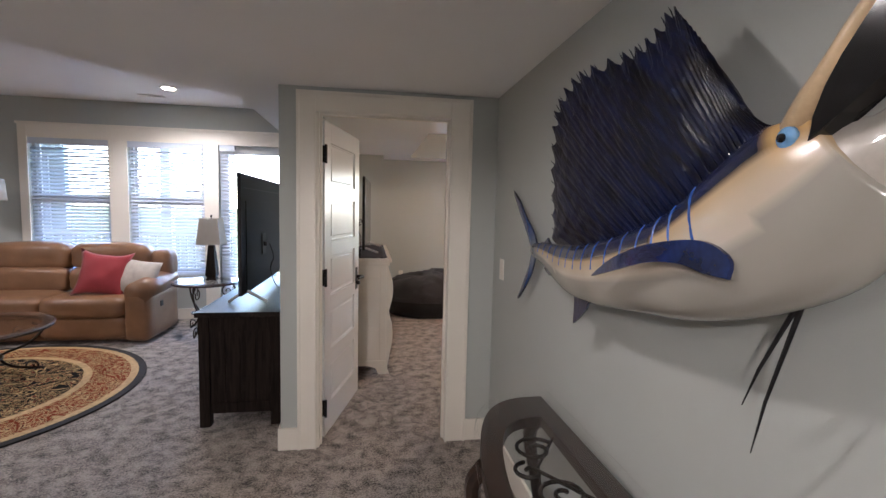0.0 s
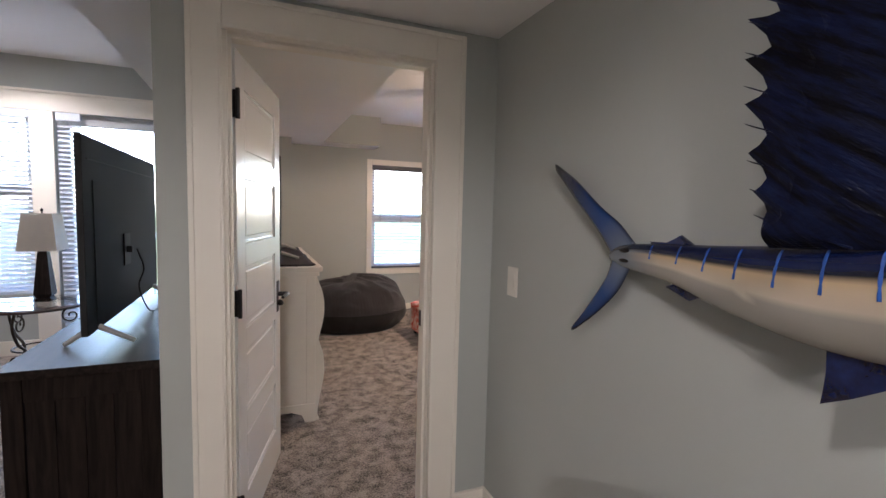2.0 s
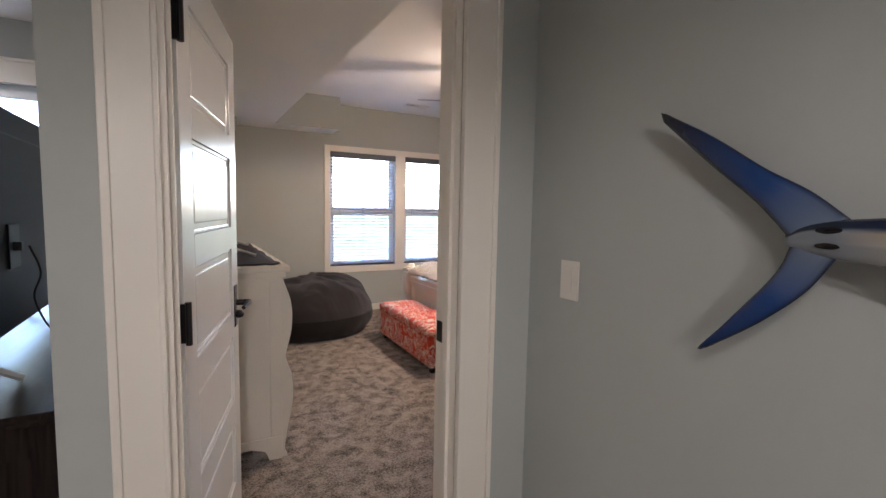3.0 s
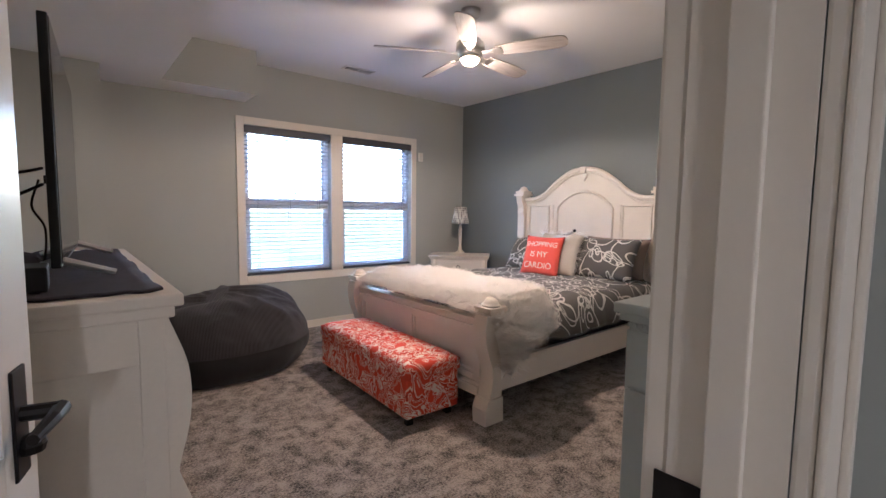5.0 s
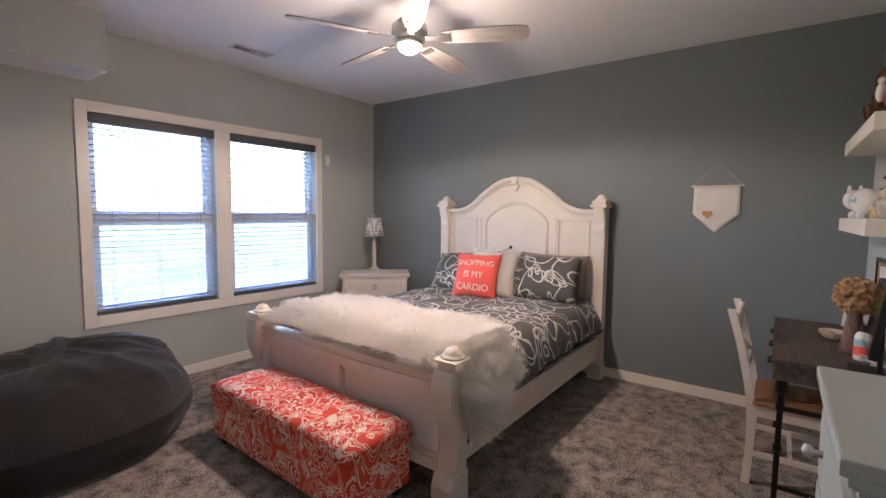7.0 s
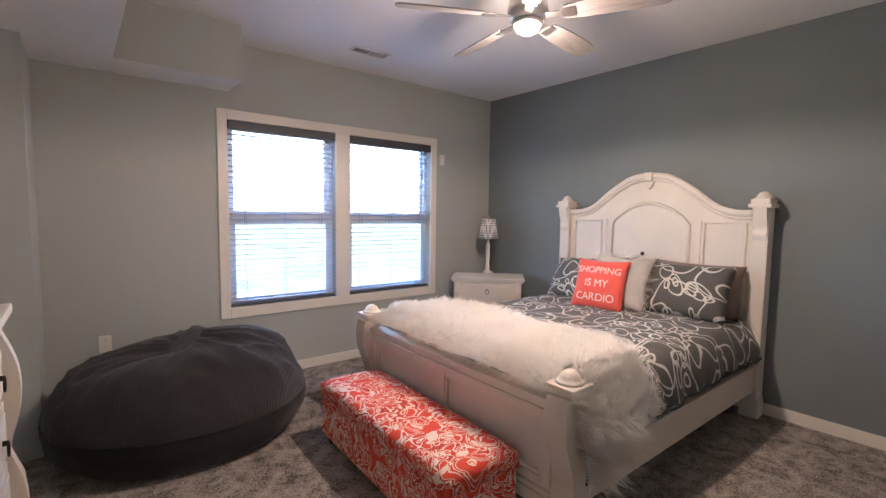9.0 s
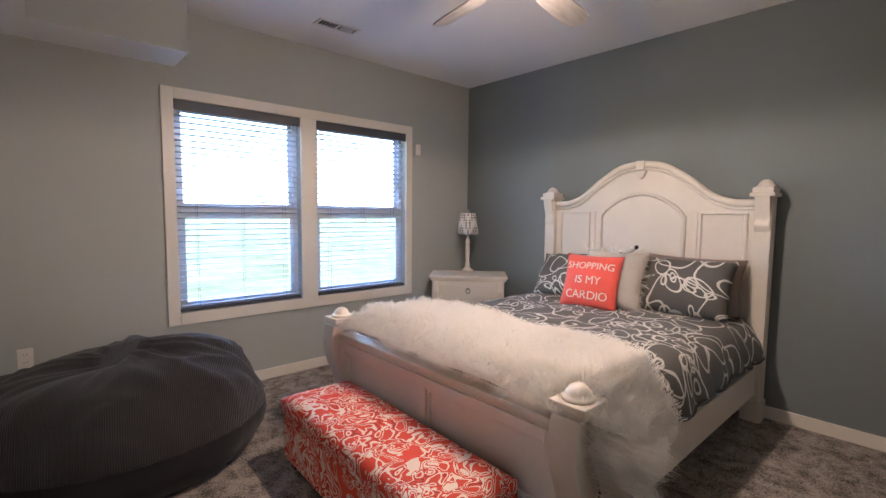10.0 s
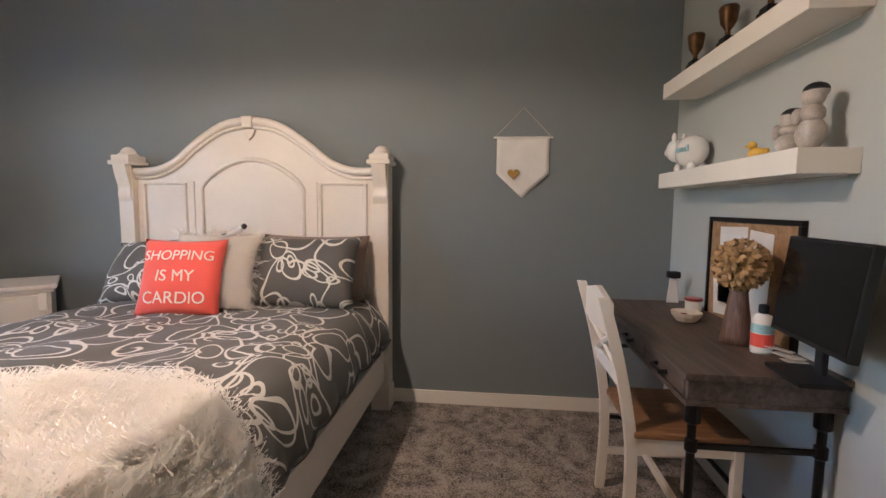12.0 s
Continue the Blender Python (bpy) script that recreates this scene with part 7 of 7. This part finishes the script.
for a, s in ((sx0, -1), (sx1 - 0.26, 1)):
    arm = plump(a, a + 0.26, sy0 - 0.01, sy1 - 0.1, 0.03, 0.56, 0.06, 0.01, 3)
    part("arm", arm, LEATHER, sofa, smooth=True)
    part("arm_roll", tube([(a + 0.13 + s * 0.02, sy0 - 0.02, 0.55), (a + 0.13 + s * 0.02, sy0 + 0.3, 0.575), (a + 0.13 + s * 0.02, sy1 - 0.12, 0.60)], [0.125, 0.13, 0.12], 18), LEATHER, sofa, smooth=True)
    part("back_wing", plump(a + 0.02, a + 0.24, sy0 + 0.56, sy0 + 0.86, 0.5, 0.96, 0.08, 0.01, 5), LEATHER, sofa, smooth=True)
part("recline_lever", box(sx1 + 0.002, sx1 + 0.012, sy0 + 0.25, sy0 + 0.31, 0.36, 0.42, 0.003), PLASTIC, sofa)
c1_ = solid("throw_pillow", cushion(0.46, 0.46, 0.17, 2.0, 14, 8), REDCLOTH, "dark red throw pillow with pointed corners on the sofa", "pillow", smooth=True)
for v in c1_.data.vertices:
    k = (min(1, abs(v.co.x) / 0.23) * min(1, abs(v.co.z) / 0.23)) ** 4
    v.co.x, v.co.z = v.co.x * (1 + 0.16 * k), v.co.z * (1 + 0.2 * k)
c1_.matrix_basis = pose(-2.93, 5.30, 0.72, -18, 7, 6)
c2_ = solid("throw_pillow", cushion(0.42, 0.40, 0.16, 2.0, 14, 9), LINEN, "oatmeal linen throw pillow against the sofa arm", "pillow", smooth=True)
c2_.matrix_basis = pose(-2.58, 5.33, 0.68, -22, 6, -8)

# round rug
rug = thing("rug", (-3.25, 3.72, 0.0), "round black and rust oriental rug with floral field", "rug")
RUGF = scroll_fabric("black floral rug field", (0.010, 0.009, 0.009), (0.40, 0.28, 0.13), 5.5, 0.036, 0, 0.95, 0.0, (0.42, 0.52, 0.62), 2.8, outline=(0.24, 0.04, 0.02))
RUGB = scroll_fabric("rust rug border", (0.17, 0.035, 0.014), (0.42, 0.29, 0.14), 9.0, 0.05, 0, 0.95, 0.0, (0.42, 0.52, 0.62), 2.6, outline=(0.015, 0.012, 0.01))
RUGT = material("gold rug stripe", (0.45, 0.3, 0.14), 0.95, spread=0.25, scale=30, fine=300, bump=0.5)
for m in (RUGF, RUGB):
    m.node_tree.nodes["Principled BSDF"].inputs["Specular IOR Level"].default_value = 0.05
RUGK = material("black rug edge", (0.018, 0.016, 0.016), 0.95, spread=0.25, scale=30, fine=300, bump=0.5)


def ring_slab(r0, r1, z, n=72):
    bm = bmesh.new()
    if r0 <= 0:
        return lathe([(r1, 0.0), (r1, z)], (0, 0, 0), n)
    R = [[bm.verts.new((r * math.cos(2 * math.pi * i / n), r * math.sin(2 * math.pi * i / n), h)) for i in range(n)] for r, h in ((r0, 0.0), (r0, z), (r1, z), (r1, 0.0))]
    for a, b in zip(R, R[1:]):
        for i in range(n):
            bm.faces.new((a[i], a[(i + 1) % n], b[(i + 1) % n], b[i]))
    return bm


RS = 1.32
for nm, r0, r1, mt in (("edge", 0.955, 1.0, RUGK), ("stripe", 0.91, 0.955, RUGT), ("border", 0.70, 0.91, RUGB), ("stripe", 0.655, 0.70, RUGT), ("field", 0.0, 0.655, RUGF)):
    part(nm, ring_slab(r0 * RS, r1 * RS, 0.013), mt, rug)


def scroll_table(at, r, h, label, category, top_mat, legs=3, turn=0.0, rim=0.035):
    """A round table: dark rim with a glass inset, on curled iron legs."""
    t = thing("side_table" if r < 0.42 else "coffee_table", at, label, category, turn=turn)
    bm = bmesh.new()
    n = 48
    R = [[bm.verts.new((q * math.cos(2 * math.pi * i / n), q * math.sin(2 * math.pi * i / n), z)) for i in range(n)] for q, z in ((r - 0.09, h - rim), (r - 0.09, h - 0.004), (r - 0.02, h - 0.002), (r, h - 0.012), (r - 0.004, h - rim + 0.006), (r - 0.03, h - rim), (r - 0.09, h - rim))]
    for a, b in zip(R, R[1:]):
        for i in range(n):
            bm.faces.new((a[i], a[(i + 1) % n], b[(i + 1) % n], b[i]))
    part("rim", bm, WALNUT, t, "dark wood rim", smooth=False)
    g = part("glass_top", lathe([(r - 0.012, h - 0.0015), (r - 0.01, h + 0.006)], (0, 0, 0), n), GLASS, t, "clear glass top")
    g.visible_shadow = False
    for i in range(legs):
        a = 2 * math.pi * i / legs + 0.4
        c, s = math.cos(a), math.sin(a)
        prof = smooth_line([(r * 0.75, h - rim), (r * 0.86, h * 0.78), (r * 0.70, h * 0.55), (r * 0.42, h * 0.40), (r * 0.52, h * 0.18), (r * 0.86, 0.02)], 7)
        leg = part("leg", tube([(v[0] * c, v[0] * s, v[1]) for v in prof], 0.011, 8), IRON, t, smooth=True)
        for cx, cz, r0, a0, a1 in ((r * 0.72, h * 0.12, h * 0.11, -60, 420), (r * 0.62, h * 0.78, h * 0.11, 100, 560)):
            part("scroll", tube([(u * c, u * s, max(0.008, v)) for u, v in spiral(cx, cz, r0, 0.012, a0, a1, 24)], 0.007, 6), IRON, leg, smooth=True)
    part("ring", tube([(r * 0.44 * math.cos(2 * math.pi * i / 30), r * 0.44 * math.sin(2 * math.pi * i / 30), h * 0.40) for i in range(31)], 0.007, 6), IRON, t)
    return t


scroll_table((-1.93, 5.48, 0), 0.36, 0.62, "round end table with glass top and iron scroll legs", "table", WALNUT)
scroll_table((-3.28, 3.92, 0.013), 0.62, 0.47, "round coffee table with glass top on curled iron legs", "table", WALNUT, 4, 20)
table_lamp((-1.87, 5.50, 0.628), [(0.075, 0), (0.075, 0.02), (0.06, 0.03), (0.085, 0.06), (0.045, 0.40), (0.03, 0.43)], (0.185, 0.14, 0.42, 0.72), "dark tapered table lamp with a square linen shade", ESPRESSO, SHADE, True)

fl = thing("floor_lamp", (-4.32, 5.72, 0), "slim floor lamp with a pale drum shade", "floor lamp")
part("base", lathe([(0.14, 0), (0.14, 0.015), (0.03, 0.03)], (0, 0, 0), 24), BLACK, fl)
part("pole", lathe([(0.011, 0.03), (0.011, 1.72)], (0, 0, 0), 10), BLACK, fl)
bm = bmesh.new()
R = [[bm.verts.new((q * math.cos(2 * math.pi * i / 32), q * math.sin(2 * math.pi * i / 32), z)) for i in range(32)] for q, z in ((0.19, 1.5), (0.17, 1.74), (0.166, 1.74), (0.186, 1.5))]
for a, b in zip(R, R[1:] + R[:1]):
    for i in range(32):
        bm.faces.new((a[i], a[(i + 1) % 32], b[(i + 1) % 32], b[i]))
part("shade", bm, LINEN, fl, "pale drum shade", smooth=True)


for ob in list(scene.objects):
    if ob not in before and ob.parent is None:
        ob.matrix_basis = FAM @ ob.matrix_basis


def downlight(at, label, on=True):
    t = thing("recessed_or_fill_light", at, label, "ceiling light", "recessed lights")
    part("trim_ring", ring_slab(0.062, 0.09, -0.007, 32), IVORY, t)
    part("lens", lathe([(0.062, -0.001), (0.061, -0.004)], (0, 0, 0), 32), LITLENS, t, "glowing white lens")
    return t


LITLENS = glow("lit lamp lens", (1.0, 0.86, 0.66), 8.0)
# The third to fifth fixtures are unseen, added where the fill lamps stand.
for at in ((-2.15, 5.15, CF), (-0.25, 0.95, HC), (-0.95, -0.75, HC), (-1.1, -1.75, HC), (-4.4, 3.4, CF)):
    downlight(at, "round recessed ceiling light, switched on, in a set that includes added fill lights")

# ---- outside ----
solid("ground", box(-200, 200, 7.6, 400, -0.75, -0.6), GRASS, "green lawn outside the windows", "lawn", "structure")
deck = thing("deck", (0, 0, 0), "grey board deck with white railing outside the family room", "deck")
for k in range(16):
    part("deck_board", box(-6.2, -0.6, 6.13 + k * 0.142, 6.13 + k * 0.142 + 0.137, -0.11, -0.08), DECK, deck)
for k in range(6):
    part("rail_post", box(-6.1 + k * 1.08, -6.0 + k * 1.08, 8.25, 8.35, -0.6, 1.0, 0.005), VINYL, deck)
part("top_rail", box(-6.1, -0.6, 8.26, 8.34, 0.93, 0.99, 0.005), VINYL, deck)
part("bottom_rail", box(-6.1, -0.6, 8.27, 8.33, 0.05, 0.10, 0.005), VINYL, deck)
for k in range(44):
    part("baluster", box(-6.0 + k * 0.122, -5.965 + k * 0.122, 8.285, 8.32, 0.10, 0.93), VINYL, deck)
for k in (-3.45, -0.95):
    part("porch_column", box(k - 0.08, k + 0.08, 8.2, 8.36, -0.6, 3.0, 0.006), VINYL, deck)
porch = thing("house_wing", (0, 0, 0), "pale sided wing of the house beside the deck", "house wall")
part("wall", box(-6.3, -6.2, 6.13, 8.4, -0.6, 3.0), SIDING, porch)
for k in range(22):
    part("siding_board", box(-6.2, -6.187, 6.13, 8.4, -0.4 + k * 0.15, -0.26 + k * 0.15), SIDING, porch)
part("back_wall", box(-7.4, -5.1, 8.45, 8.55, -0.6, 3.0), SIDING, porch)
for k in range(22):
    part("siding_board", box(-7.4, -5.1, 8.437, 8.45, -0.4 + k * 0.15, -0.26 + k * 0.15), SIDING, porch)
wd_ = part("window_unit", boxes([(-6.15, -6.05, 8.40, 8.436, 0.2, 2.2), (-5.42, -5.32, 8.40, 8.436, 0.2, 2.2), (-6.05, -5.42, 8.40, 8.436, 2.1, 2.2), (-6.05, -5.42, 8.40, 8.436, 0.2, 0.3), (-6.05, -5.42, 8.40, 8.436, 1.1, 1.18)], 0.004), VINYL, porch)
part("pane", box(-6.05, -5.42, 8.425, 8.432, 0.3, 2.1), SCREEN, wd_, "dark window pane")
part("porch_roof", box(-6.3, -0.6, 6.13, 8.45, 2.8, 2.92), SIDING, porch, "porch roof over the deck")
part("glass_door", boxes([(-6.186, -6.17, 6.6, 7.6, -0.08, 2.1)], 0.01), VINYL, porch)


def tree(x, y, h, seed):
    """A tapered trunk with limbs, and a crown of many small leaf clumps."""
    r = random.Random(seed)
    t = thing("tree", (x, y, -0.6), "young leafy garden tree behind the lawn", "tree", "garden trees")
    bm = tube([(0, 0, 0), (0.05, 0.02, h * 0.4), (0.0, 0.05, h * 0.9)], [0.11, 0.08, 0.03], 8)
    tips = []
    for k in range(9):
        a, z = r.uniform(0, 6.28), h * r.uniform(0.35, 0.8)
        e = Vector((math.cos(a) * h * 0.25, math.sin(a) * h * 0.25, z + h * 0.18))
        tube([(0, 0, z), tuple((Vector((0, 0, z)) + e) / 2 + Vector((0, 0, 0.1))), tuple(e)], [0.04, 0.025, 0.01], 5, bm)
        tips.append(e)
    part("trunk", bm, BARK, t)
    vs, fs = [], []
    for k in range(1500):
        c = r.choice(tips) + Vector((r.gauss(0, h * 0.11), r.gauss(0, h * 0.11), r.gauss(0, h * 0.10)))
        d = Vector((r.gauss(0, 1), r.gauss(0, 1), r.gauss(0, 1))).normalized()
        u = d.orthogonal().normalized() * r.uniform(0.06, 0.12)
        w = d.cross(u).normalized() * r.uniform(0.03, 0.07)
        b = len(vs)
        vs += [tuple(c - u), tuple(c + w), tuple(c + u), tuple(c - w)]
        fs.append((b, b + 1, b + 2, b + 3))
    me = bpy.data.meshes.new("crown")
    me.from_pydata(vs, [], fs)
    me.materials.append(LEAF)
    ob = new("crown", me)
    ob.parent = t


for k, (x, y, h) in enumerate(((-6, 62, 5), (9, 70, 5.5), (24, 66, 4.6), (44, 72, 6), (-22, 68, 6))):
    tree(x, y, h, k)
